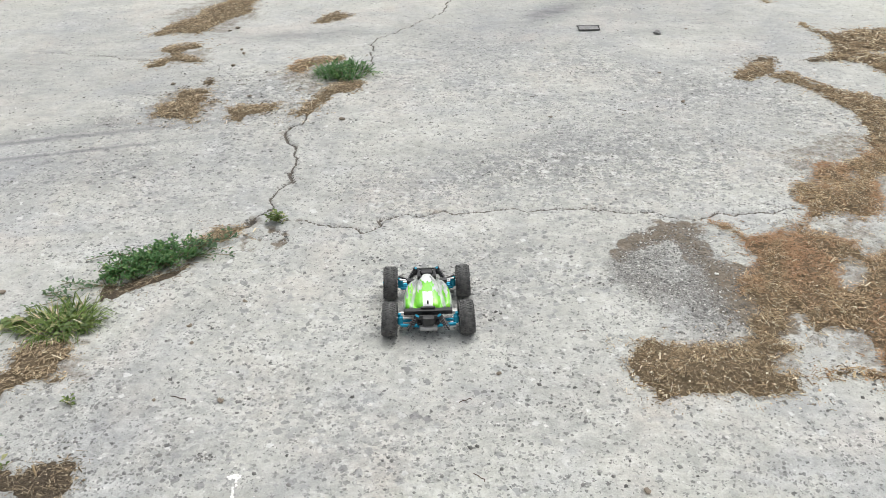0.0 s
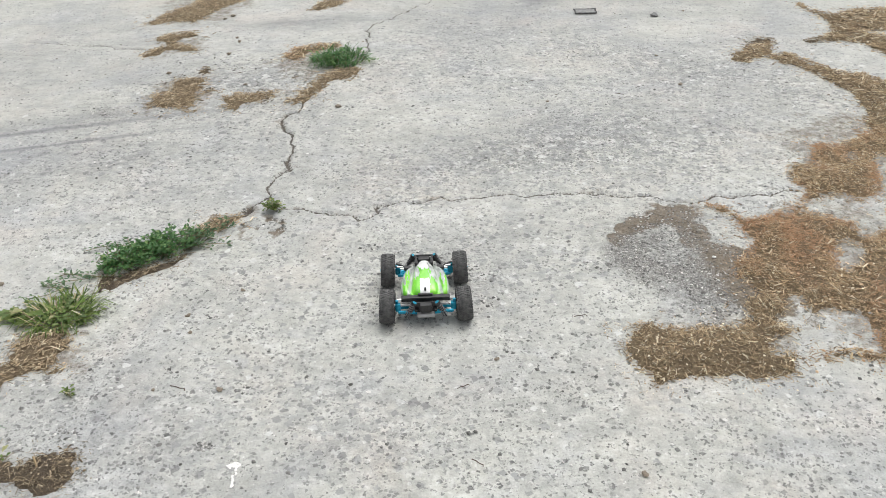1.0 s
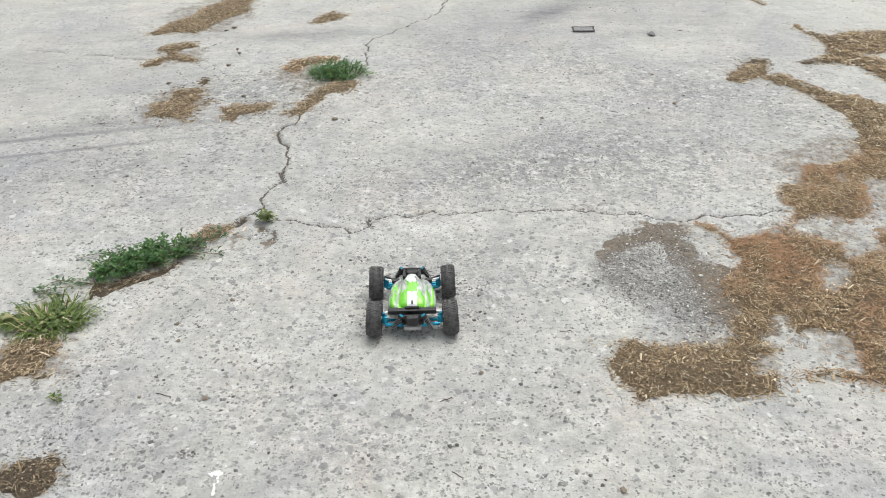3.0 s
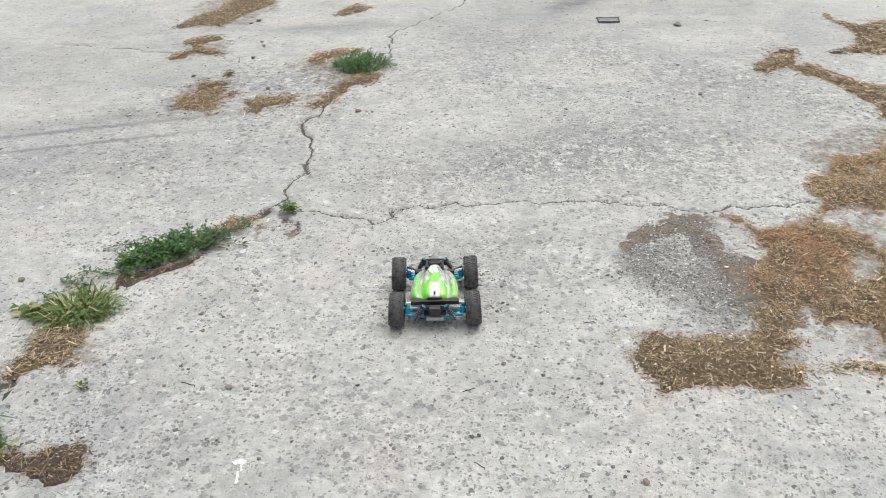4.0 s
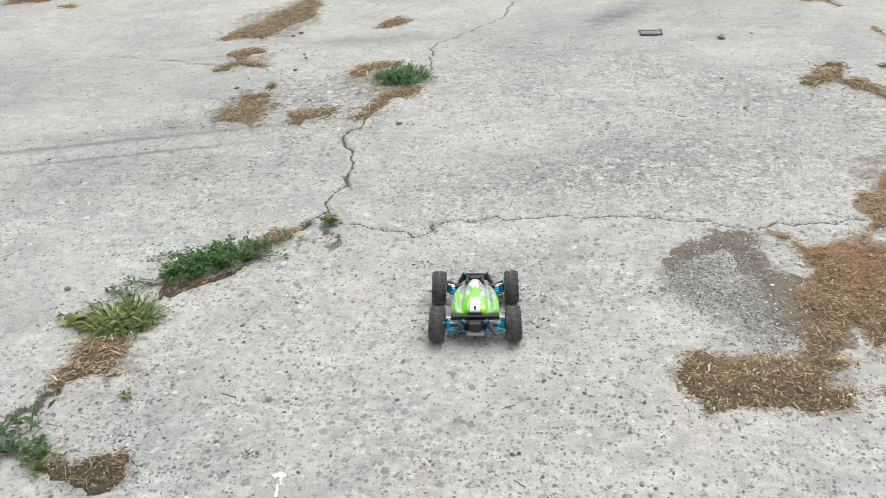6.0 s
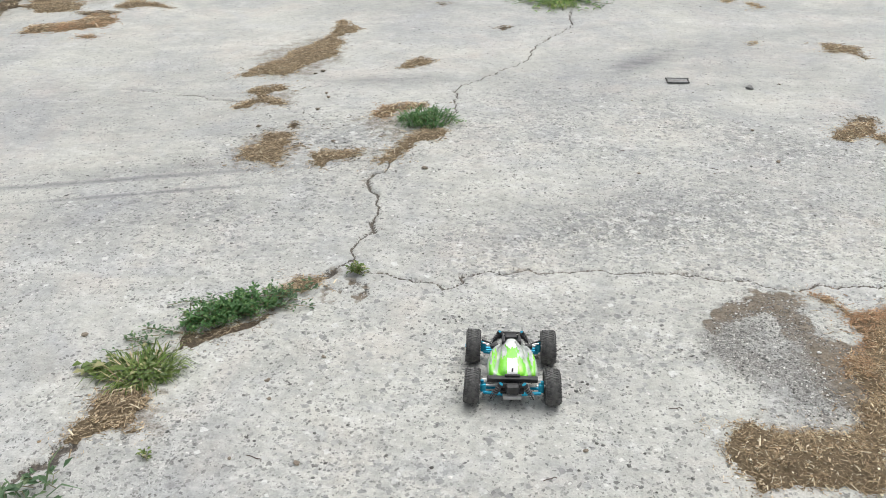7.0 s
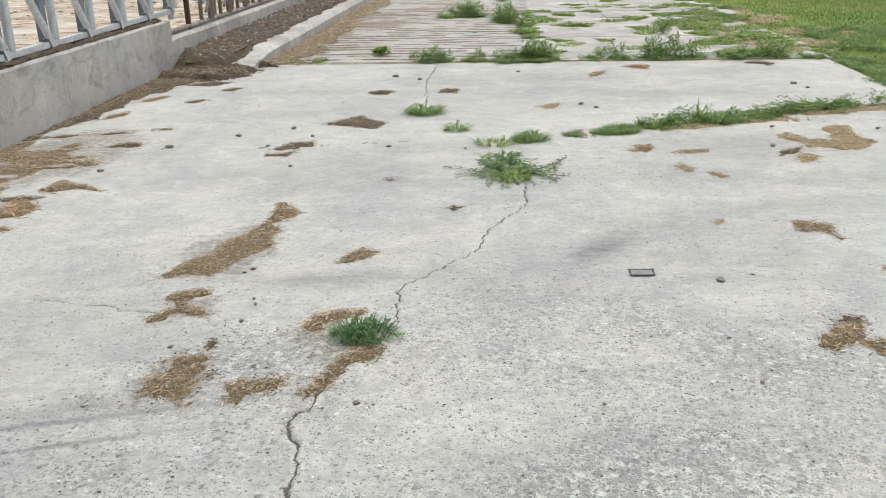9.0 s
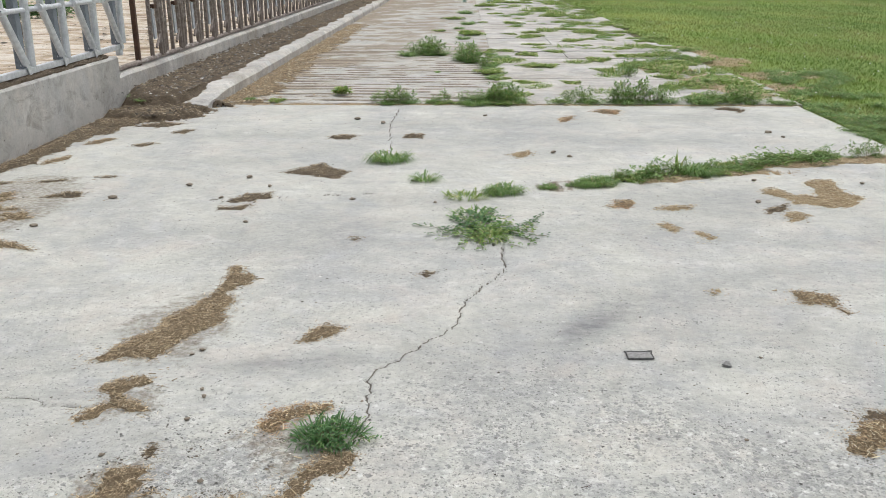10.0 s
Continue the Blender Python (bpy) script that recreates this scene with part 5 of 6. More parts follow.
def scatter(name, n, x0, x1, y0, y1, size, material, label, category, density=None, flat=0.6, z=0.0):
    px, py = rng.uniform(x0, x1, n), rng.uniform(y0, y1, n)
    if density is not None:
        ok = rng.random(n) < density(px, py)
        px, py = px[ok], py[ok]
    s = size[0] + (size[1] - size[0]) * rng.random(len(px)) ** 3
    v, f = pebbles(np.stack([px, py, z + 0.12 * s], 1), s, flat)
    solid(name, mesh_fast(name, v, f), material, label, category, "stuff")


scatter("grit", 21000, 0.35, 0.95, 1.55, 2.4, (0.002, 0.008), M_STONE, "loose grey grit on concrete", "grit", lambda x, y: step(-0.03, 0.04, blob(x, y, [GRIT_BED], BARE_FINGER, 0.04, 14)) * (1 - 0.8 * step(-0.02, 0.05, blob(x, y, [DIRT_FILM], BARE_FINGER, 0.03, 15))))
scatter("chaff_dust", 9000, 0.42, 0.95, 1.65, 2.35, (0.002, 0.006), M_CLOD, "fine brown chaff in the dirt film", "chaff", lambda x, y: step(-0.02, 0.03, blob(x, y, [DIRT_FILM], BARE_FINGER, 0.03, 15)), 0.3)
scatter("gravel", 9000, -1.7, 1.8, 0.9, 3.7, (0.002, 0.013), M_STONE, "small loose stones scattered on concrete", "gravel", lambda x, y: 0.15 + 0.85 * step(0.5, 0.65, fbm(x, y, 4, 3, 77)))
scatter("crumbs", 3600, -3.2, 3.3, 3.0, 9.8, (0.003, 0.011), M_CLOD, "fine dark crumbs strewn over the concrete", "crumbs", lambda x, y: 0.3 + 0.7 * step(0.45, 0.65, fbm(x, y, 1.4, 4, 88)))
scatter("clods", 300, -3.0, 3.2, 2.6, 9.8, (0.006, 0.024), M_CLOD, "scattered dark clods of dried dirt", "clod", lambda x, y: 0.25 + 0.75 * step(0.2, -1.5, x), 0.35)
scatter("gutter_clods", 9000, -3.44, -2.80, 9.9, 27, (0.012, 0.055), M_CLOD, "lumps of dried dung and soil in the gutter", "clod", z=0.168)
scatter("gutter_chips", 1500, -3.42, -2.80, 9.4, 24, (0.012, 0.045), M_STONE, "pale chips and stones on the gutter dirt", "stone", z=0.17)
scatter("heap_clods", 700, -3.38, -2.60, 9.0, 9.75, (0.012, 0.06), M_CLOD, "dark clods on the soil heap at the kerb end", "clod", lambda x, y: step(1.0, 0.5, np.hypot((x + 3.0) / 0.42, (y - 9.35) / 0.4)), z=0.045)
scatter("yard_clods", 2600, -12, -3.9, 7, 26, (0.03, 0.14), M_CLOD, "clods of dried mud over the cattle yard", "clod", lambda x, y: step(0.4, 0.6, fbm(x, y * 1.6, 0.8, 4, 47)), 0.3, z=0.03)
scatter("apron_crumbs", 700, -2.5, 0.4, 10.1, 20, (0.01, 0.04), M_STRAW_DULL, "crumbs of dry dirt over the grooved apron", "crumbs", lambda x, y: 0.2 + 0.8 * step(-0.5, -2.2, x))

def lump_mesh(size, seed, flat=0.5):
    """An uneven stone."""
    bm = bmesh.new()
    bmesh.ops.create_icosphere(bm, subdivisions=2, radius=0.42)
    for v in bm.verts:
        n = noise.noise(v.co * 2.3 + Vector((seed * 7.1, 3.0, 1.0))) * 0.75 + noise.noise(v.co * 5 + Vector((seed, 0, 9))) * 0.35
        v.co = v.co * (1 + n)
        v.co = Vector((v.co.x * size, v.co.y * size * 0.75, v.co.z * size * flat + 0.16 * size))
    for f in bm.faces:
        f.smooth = seed % 3 == 0
    return bm


for i, (x, y, s) in enumerate([(-0.394, 3.035, 0.028), (0.982, 4.06, 0.045), (0.427, 1.221, 0.019), (0.391, 3.06, 0.016), (0.2, 9.35, 0.05), (-0.75, 8.95, 0.06), (2.70, 8.38, 0.05), (0.8, 7.6, 0.05), (-0.72, 6.35, 0.05), (-1.5, 6.9, 0.06), (-1.28, 5.85, 0.04), (-1.04, 4.15, 0.03), (-1.07, 4.11, 0.022), (-0.95, 3.83, 0.022), (-0.93, 3.78, 0.024), (-0.94, 3.62, 0.028), (-1.14, 3.40, 0.026), (0.92, 3.21, 0.022), (1.13, 4.13, 0.016), (0.89, 3.53, 0.018), (0.15, 1.57, 0.014), (-0.62, 1.47, 0.012), (-0.47, 1.47, 0.02), (-1.154, 1.882, 0.024), (-0.616, 1.744, 0.016), (-0.592, 1.675, 0.014), (-0.5, 1.85, 0.016), (0.75, 1.99, 0.014), (1.83, 6.33, 0.05), (1.98, 6.88, 0.045), (2.69, 6.82, 0.04), (-1.86, 6.67, 0.06), (-1.56, 6.37, 0.04), (-1.31, 6.66, 0.045), (-2.25, 6.35, 0.06), (-2.47, 5.74, 0.055), (0.69, 7.74, 0.06), (2.64, 8.57, 0.07), (-1.01, 9.14, 0.07), (-0.36, 6.83, 0.03), (-0.19, 6.29, 0.035)]):
    ob = solid("stone", lump_mesh(s, i, 0.38), (M_PAD if i == 1 else M_CLOD) if x != 0.75 else M_WHITE, "dark flat stone lying on the concrete" if x != 0.75 else "small white pebble on the soil smear", "stone", "", "loose stones")
    ob.matrix_basis = pose(x, y, 0, 0, 0, 47 * i)


for i, (x, y, n, r) in enumerate([(-0.46, 1.30, 40, 0.022), (-0.60, 1.53, 18, 0.02), (-0.42, 1.47, 14, 0.016), (0.13, 1.93, 40, 0.05), (0.14, 1.79, 26, 0.03), (0.25, 1.78, 14, 0.02), (-0.31, 1.32, 14, 0.03), (-1.3, 3.03, 50, 0.07), (-0.47, 2.18, 50, 0.05), (-0.56, 1.74, 12, 0.015), (-0.77, 1.335, 40, 0.03), (0.57, 1.45, 10, 0.02), (-0.08, 1.30, 10, 0.02), (0.15, 3.5, 16, 0.03), (-0.185, 2.05, 16, 0.03), (-0.09, 2.0, 40, 0.06), (0.02, 1.99, 26, 0.04), (0.03, 1.9, 40, 0.06), (-0.06, 1.94, 20, 0.04), (-0.17, 1.77, 14, 0.03), (0.04, 1.78, 18, 0.03), (0.408, 1.954, 24, 0.03), (-0.86, 3.43, 26, 0.045), (-0.77, 3.54, 14, 0.03), (-0.73, 3.19, 60, 0.055), (-0.69, 3.10, 26, 0.035), (-0.62, 3.50, 14, 0.03), (-1.15, 3.30, 14, 0.03), (-1.09, 3.37, 26, 0.03), (-0.92, 3.22, 36, 0.028)]):
    a, q = rng.uniform(0, 6.28, n), r * np.sqrt(rng.random(n))
    v, f = pebbles(np.stack([q * np.cos(a), q * np.sin(a) * 0.8, np.full(n, 0.0008)], 1), 0.003 + 0.008 * rng.random(n) ** 2, 0.5)
    dark = y > 3.05 and x < -0.6
    ob = solid("chips", mesh_fast("chips", v, f), M_CLOD if dark else M_STONE, "loose dark dry crumbs on the worn concrete" if dark else "cluster of grey chips in a spalled spot", "chips", "stuff")
    ob.matrix_basis = pose(x, y, 0)


def twig(x, y, rz, long):
    bm = bmesh.new()
    pts = [(-0.5, 0.0), (-0.2, 0.05), (0.15, 0.02), (0.4, 0.09), (0.5, -0.06)]
    for (a, b), (c, d) in zip(pts, pts[1:]):
        add_rod(bm, (a * long, b * long, 0.004), (c * long, d * long, 0.004), 0.0011, 0.0009, 6)
    ob = solid("twig", bm, M_RUST_DARK, "thin dark bent twig on the concrete", "twig", "", "twigs")
    ob.matrix_basis = pose(x, y, 0, 0, 0, rz)


twig(0.072, 1.474, 25, 0.03)
twig(-0.566, 1.474, -20, 0.04)
twig(0.36, 1.73, 10, 0.03)
twig(0.1, 1.25, -40, 0.03)
twig(0.67, 3.12, -25, 0.035)
twig(0.34, 3.26, 20, 0.03)


def flat_frame():
    """Dark flattened strap loop lying on the slab."""
    ob = thing("rubber_pad", "flattened dark grey rubber pad with raised rim on concrete", "pad", (0.665, 4.135, 0.002), 4)
    rim = []
    corners = [(-0.052, -0.031), (0.049, -0.033), (0.055, 0.030), (-0.050, 0.034)]
    for i, (p, q) in enumerate(zip(corners, corners[1:] + corners[:1])):
        for j in range(7):
            u = j / 7
            bow = 0.0035 * math.sin(3.14 * u) + 0.0016 * math.sin(9.0 * u + 2.1 * i)
            rim.append(Vector((p[0] + (q[0] - p[0]) * u, p[1] + (q[1] - p[1]) * u, 0.004)) * (1 - bow / 0.05))
    bm = bmesh.new()
    low = [bm.verts.new((0.96 * p.x, 0.96 * p.y, 0.0)) for p in rim]
    top = [bm.verts.new((0.94 * p.x, 0.94 * p.y, 0.0042)) for p in rim]
    bm.faces.new(top)
    for i in range(len(rim)):
        j = (i + 1) % len(rim)
        bm.faces.new((low[i], low[j], top[j], top[i]))
    part("sheet", bm, M_PAD, ob, "worn grey sheet")
    bm = bmesh.new()
    for i, p in enumerate(rim):
        r = 0.0026 + 0.0013 * math.sin(1.7 * i) ** 2
        add_rod(bm, p, rim[(i + 1) % len(rim)], r, r * 0.9, 7)
    part("rim", bm, M_RUBBER, ob)


flat_frame()


def splash(x, y):
    """White splash on the concrete."""
    ob = thing("white_splash", "dried white splash on the concrete", "stain", (x, y, 0.002), 10)
    n = 110
    r = rng.random(n) ** 1.5
    a = rng.uniform(0, 6.28, n)
    px, py = 0.014 * r * np.cos(a), 0.007 * r * np.sin(a)
    run = rng.random(n) < 0.6
    t = rng.random(n)
    px = np.where(run, np.where(t < 0.4, 0.006, 0.0) + rng.normal(0, 0.0006, n), px)
    py = np.where(run, -0.06 * t ** 0.9, py)
    v, f = pebbles(np.stack([px, py, np.zeros(n)], 1), np.where(run, 0.0035, 0.005) + 0.003 * rng.random(n), 0.25)
    part("crust", mesh_fast("crust", v, f), M_WHITE, ob)


splash(-0.39, 1.245)

# ---- plants ----


def leaf_arrays(pos, yaw, pitch, long, wide):
    """Arrays of small folded leaves: four corners, two faces each."""
    n = len(pos)
    u = np.stack([np.cos(yaw) * np.cos(pitch), np.sin(yaw) * np.cos(pitch), np.sin(pitch)], 1)
    v = np.stack([-np.sin(yaw), np.cos(yaw), np.zeros(n)], 1)
    w = np.cross(u, v)
    L, W = long[:, None], wide[:, None] * 0.5
    c = [pos, pos + u * L * 0.5 - v * W + w * W * 0.5, pos + u * L, pos + u * L * 0.5 + v * W + w * W * 0.5]
    f = np.array([[0, 1, 2], [0, 2, 3]])
    return np.stack(c, 1).reshape(-1, 3), (f[None] + 4 * np.arange(n)[:, None, None]).reshape(-1, 3)


def blade_arrays(pos, yaw, lean, long, wide):
    """Arrays of bent grass blades: five corners, three faces each."""
    n = len(pos)
    out = np.stack([np.cos(yaw), np.sin(yaw), np.zeros(n)], 1)
    side = np.stack([-np.sin(yaw), np.cos(yaw), np.zeros(n)], 1)
    up = np.array([[0, 0, 1.0]])
    L, W, A = long[:, None], wide[:, None] * 0.5, lean[:, None]
    mid = pos + L * 0.55 * (out * np.sin(A * 0.6) + up * np.cos(A * 0.6))
    tip = mid + L * 0.45 * (out * np.sin(A * 1.35) + up * np.cos(A * 1.35))
    tip[:, 2] = np.maximum(tip[:, 2], 0.004)
    c = [pos - side * W, pos + side * W, mid - side * W * 0.8, mid + side * W * 0.8, tip]
    f = np.array([[0, 1, 3], [0, 3, 2], [2, 3, 4]])
    return np.stack(c, 1).reshape(-1, 3), (f[None] + 5 * np.arange(n)[:, None, None]).reshape(-1, 3)


def leafy_weed(at, stems, reach, rise, leaf, label, material=None, rz=0.0, squash=1.0, per_cm=0.9, name="weed", fan=(0, 6.28), base=0.0, slim=0.5, arms=(), lift=0.6):
    """A spreading weed: wiry stems with small leaves set along them."""
    ob = thing(name, label, "weed", at, rz)
    bm = bmesh.new()
    P, Yw, Pt, Ln = [], [], [], []
    for i in range(stems):
        a = rng.choice(arms) + rng.normal(0, 0.13) if len(arms) else rng.uniform(*fan)
        L = reach * (0.25 + 0.75 * rng.random())
        p = Vector((rng.normal(0, base), rng.normal(0, base * squash), 0.004))
        h = rise * (0.3 + 0.9 * rng.random())
        n = max(4, int(L / 0.02))
        last, anchor = p.copy(), p.copy()
        for k in range(1, n + 1):
            a += rng.normal(0, 0.28)
            t = k / n
            p = last + Vector((math.cos(a) * L / n, math.sin(a) * L / n * squash, 0))
            p.z = 0.003 + h * math.sin(min(1.0, t * 1.1) * 2.6)
            if k % 2 == 0 or k == n:
                add_rod(bm, anchor, p, 0.0012, 0.0009, 3)
                anchor = p.copy()
            for _ in range(max(1, round(L / n * 100 * per_cm))):
                q = last.lerp(p, rng.random())
                P.append((q.x + rng.normal(0, leaf * 0.3), q.y + rng.normal(0, leaf * 0.3), max(0.003, q.z + 0.002 + rng.normal(0.002, 0.004))))
                Yw.append(a + rng.choice((-1, 1)) * rng.uniform(0.2, 1.6))
                Pt.append(rng.uniform(-0.15, lift))
                Ln.append(leaf * rng.uniform(0.6, 1.25))
            last = p
    tagged(part("stalk", bm, M_STEM, ob), kind="stuff")
    Ln = np.array(Ln)
    v, f = leaf_arrays(np.array(P), np.array(Yw), np.array(Pt), Ln, Ln * slim)
    tagged(part("foliage", mesh_fast("foliage", v, f), material or M_LEAF, ob), kind="stuff")
    return ob


def grass_tuft(at, blades, reach, tall, label, material=None, spread=0.03, rz=0.0, wide=0.004, name="grass_tuft", long_axis=1.0):
    ob = thing(name, label, "grass", at, rz)
    n = blades
    r = spread * np.sqrt(rng.random(n))
    a = rng.uniform(0, 6.28, n)
    pos = np.stack([r * np.cos(a) * long_axis, r * np.sin(a), np.zeros(n)], 1)
    yaw = a + rng.normal(0, 0.7, n)
    lean = np.clip(rng.normal(reach, 0.35, n), 0.05, 2.0)
    v, f = blade_arrays(pos, yaw, lean, tall * (0.45 + 0.65 * rng.random(n)), wide * (0.6 + 0.7 * rng.random(n)))
    tagged(part("grass", mesh_fast("grass", v, f), material or M_BLADE, ob), kind="stuff")
    return ob


# along the near crack
leafy_weed((-0.79, 2.03, 0.0), 110, 0.058, 0.028, 0.0135, "dense dark green clover-like weed in the crack", M_LEAF, 26, 0.6, 3.6, base=0.05, slim=0.62, lift=0.9)
leafy_weed((-0.852, 1.968, 0.0), 46, 0.042, 0.024, 0.0135, "dense dark green clover-like weed in the crack", M_LEAF, 28, 0.62, 3.6, base=0.036, slim=0.62, lift=0.9)
leafy_weed((-0.71, 2.105, 0.0), 18, 0.11, 0.018, 0.016, "grey-green creeping knotweed beside the crack", M_LEAF_BLUE, 15, 0.5, 1.5, base=0.03)
leafy_weed((-0.72, 2.065, 0.0), 4, 0.19, 0.006, 0.015, "grey-green creeping knotweed runner on concrete", M_LEAF_BLUE, 0, 0.5, 1.7, fan=(-0.25, 0.1))
leafy_weed((-0.87, 2.07, 0.0), 2, 0.17, 0.010, 0.014, "grey-green creeping knotweed runner on concrete", M_LEAF_BLUE, 0, 0.8, 1.7, fan=(2.2, 2.9))
leafy_weed((-0.90, 1.915, 0.0), 3, 0.19, 0.008, 0.014, "grey-green creeping knotweed runner on concrete", M_LEAF_BLUE, 0, 0.7, 1.7, fan=(2.8, 3.6))
leafy_weed((-0.95, 1.86, 0.0), 3, 0.17, 0.008, 0.014, "grey-green creeping knotweed runner on concrete", M_LEAF_BLUE, 0, 0.6, 1.7, fan=(2.7, 3.5))
grass_tuft((-0.935, 1.745, 0.0), 130, 1.85, 0.105, "yellow-green flattened grass tuft in the crack", M_OLIVE, 0.062, 10, 0.0034, long_axis=1.4)
grass_tuft((-0.935, 1.735, 0.0), 100, 1.9, 0.10, "pale yellow-green blades in the grass tuft", M_BLADE_PALE, 0.05, 10, 0.0032, long_axis=1.4)
grass_tuft((-0.94, 1.735, 0.0), 26, 1.6, 0.12, "dry straw-coloured blades in the grass tuft", M_STRAW_PALE, 0.05, 0, 0.0026)
leafy_weed((-0.945, 1.745, 0.0), 26, 0.10, 0.006, 0.020, "broad-leaved green weed under the grass tuft", M_OLIVE, 0, 0.75, 1.1, base=0.04, slim=0.7, lift=0.2)
leafy_weed((-1.05, 1.735, 0.0), 10, 0.05, 0.008, 0.026, "round-leaved green weed on the concrete", M_OLIVE, 0, 0.8, 1.0, base=0.02, slim=0.85, lift=0.15)
leafy_weed((-0.975, 1.305, 0.0), 16, 0.075, 0.025, 0.026, "grey-green weed with long narrow leaves", M_LEAF_BLUE, 0, 0.8, 1.1, base=0.03, slim=0.5)
grass_tuft((-0.99, 1.32, 0.0), 8, 1.6, 0.17, "thin dull grass blades beside the weed", M_LEAF_BLUE, 0.03, 0, 0.006)
leafy_weed((-0.90, 1.245, 0.0), 14, 0.045, 0.012, 0.016, "small bright green weed beside the soil crust", M_OLIVE, 0, 0.7, 1.2, base=0.02, slim=0.6)
leafy_weed((-0.80, 1.45, 0.0), 5, 0.03, 0.004, 0.012, "tiny pale green seedling on concrete", M_OLIVE, 0, 0.8, 1.2, slim=0.6)
leafy_weed((-0.498, 2.265, 0.0), 30, 0.036, 0.018, 0.012, "tiny olive green weed at the crack fork", M_OLIVE, 0, 0.8, 2.8, slim=0.6)
# mid crack tuft
leafy_weed((-0.44, 3.52, 0.0), 70, 0.08, 0.026, 0.018, "bushy green weed clump growing from the crack", M_LEAF, 0, 0.75, 1.6, base=0.05)
grass_tuft((-0.45, 3.52, 0.0), 220, 1.35, 0.095, "green grass growing through the weed clump", M_LEAF, 0.08, 0, 0.005, long_axis=1.3)
# star-shaped weed further on
leafy_weed((0.10, 5.70, 0.0), 28, 0.38, 0.012, 0.030, "spreading star-shaped knotweed on concrete", M_BLADE, 0, 1.15, 1.2, base=0.03, arms=(0.1, 0.75, 1.5, 2.0, 2.9, 3.3, 4.2, 4.8, 5.5), lift=0.35)
leafy_weed((0.06, 5.84, 0.0), 12, 0.2, 0.02, 0.034, "dark leafy heart of the spreading knotweed", M_LEAF, 0, 1.2, 1.3, base=0.05, lift=0.5)
leafy_weed((0.11, 5.72, 0.0), 12, 0.56, 0.008, 0.022, "grey-green knotweed runners on concrete", M_LEAF_BLUE, 0, 0.9, 1.6, arms=(-0.12, 0.08, 0.3, 2.85, 3.1, 3.3), lift=0.25)
grass_tuft((0.13, 5.58, 0.0), 110, 2.0, 0.13, "yellow-green grass in the middle of the knotweed", M_BLADE_PALE, 0.07, 0, 0.007)
grass_tuft((0.04, 6.02, 0.0), 80, 1.8, 0.11, "yellow-green flattened grass on the joint", M_BLADE, 0.09, 0, 0.007, long_axis=1.4)
grass_tuft((0.0, 6.42, 0.0), 120, 1.8, 0.11, "pale flattened grass on the joint", M_BLADE_PALE, 0.08, 0, 0.007, long_axis=1.6)
grass_tuft((1.5, 7.08, 0.0), 6, 0.5, 0.17, "few tall yellow-green blades in the joint", M_BLADE_PALE, 0.02, 0, 0.012)
TUFT = grass_tuft((-0.57, 7.43, 0.0), 300, 1.95, 0.20, "green grass tuft sprouting from concrete", M_BLADE, 0.07, 0, 0.0064, long_axis=1.5)
tagged(TUFT, group="grass tufts")
SMALL = grass_tuft((-0.28, 6.84, 0.0), 90, 1.75, 0.15, "small green grass tuft sprouting from concrete", M_BLADE, 0.04, 0, 0.007, long_axis=1.6)
tagged(SMALL, group="grass tufts")
BUSH = leafy_weed((1.3, 6.98, 0.0), 40, 0.2, 0.05, 0.036, "leafy green weed in the slab joint", M_BLADE, 20, 0.8, 1.0, base=0.08, slim=0.4)
tagged(BUSH, group="joint weeds")
LOW = leafy_weed((3.1, 12.0, -0.02), 40, 0.22, 0.035, 0.05, "low yellow-green weed mat between far slabs", M_BLADE_PALE, 0, 0.6, 0.9, base=0.1)
tagged(LOW, group="joint weeds")
PALE = grass_tuft((2.8, 12.6, -0.02), 200, 1.2, 0.17, "yellow-green weed tuft between far slabs", M_BLADE_PALE, 0.16, 0, 0.012, long_axis=1.5)
tagged(PALE, group="grass tufts")

TALL = leafy_weed((0.42, 10.14, 0.0), 26, 0.14, 0.17, 0.045, "upright leafy green weed in the slab joint", M_BLADE, 0, 0.9, 1.1, base=0.05, slim=0.3, lift=1.0)
tagged(TALL, group="joint weeds")
SHADE = leafy_weed((-10.6, 21.8, 0.02), 60, 0.5, 0.35, 0.13, "dark green shrub at the back of the yard", M_LEAF, 0, 0.9, 0.5, base=0.2, slim=0.5)


def grow(proto, x, y, size, z=0.0, flat=1.0):
    copy_thing(proto, pose(x, y, z, 0, 0, rng.uniform(0, 360)) @ Matrix.Diagonal((size, size, size * flat, 1)))


for x in np.arange(0.3, 3.3, 0.2):
    y = np.interp(x, [0.02, 0.67, 0.99, 1.95, 2.46, 3.3], [6.5, 6.74, 6.87, 7.24, 7.52, 7.75])
    lush = 0.35 + 0.65 * step(0.8, 1.2, x)
    grow(BUSH if rng.random() < 0.6 and x > 0.9 else SMALL, x + rng.normal(0, 0.04), y + rng.normal(0, 0.03), rng.uniform(0.35, 0.95) * lush)
    if x > 0.9:
        grow(TUFT if rng.random() < 0.5 else PALE, x + rng.normal(0, 0.07), y + rng.normal(0, 0.04), rng.uniform(0.2, 0.6), 0.0, 0.8)
        if rng.random() < 0.6:
            grow(LOW, x + rng.normal(0, 0.07), y - 0.03 + rng.normal(0, 0.04), rng.uniform(0.2, 0.45))
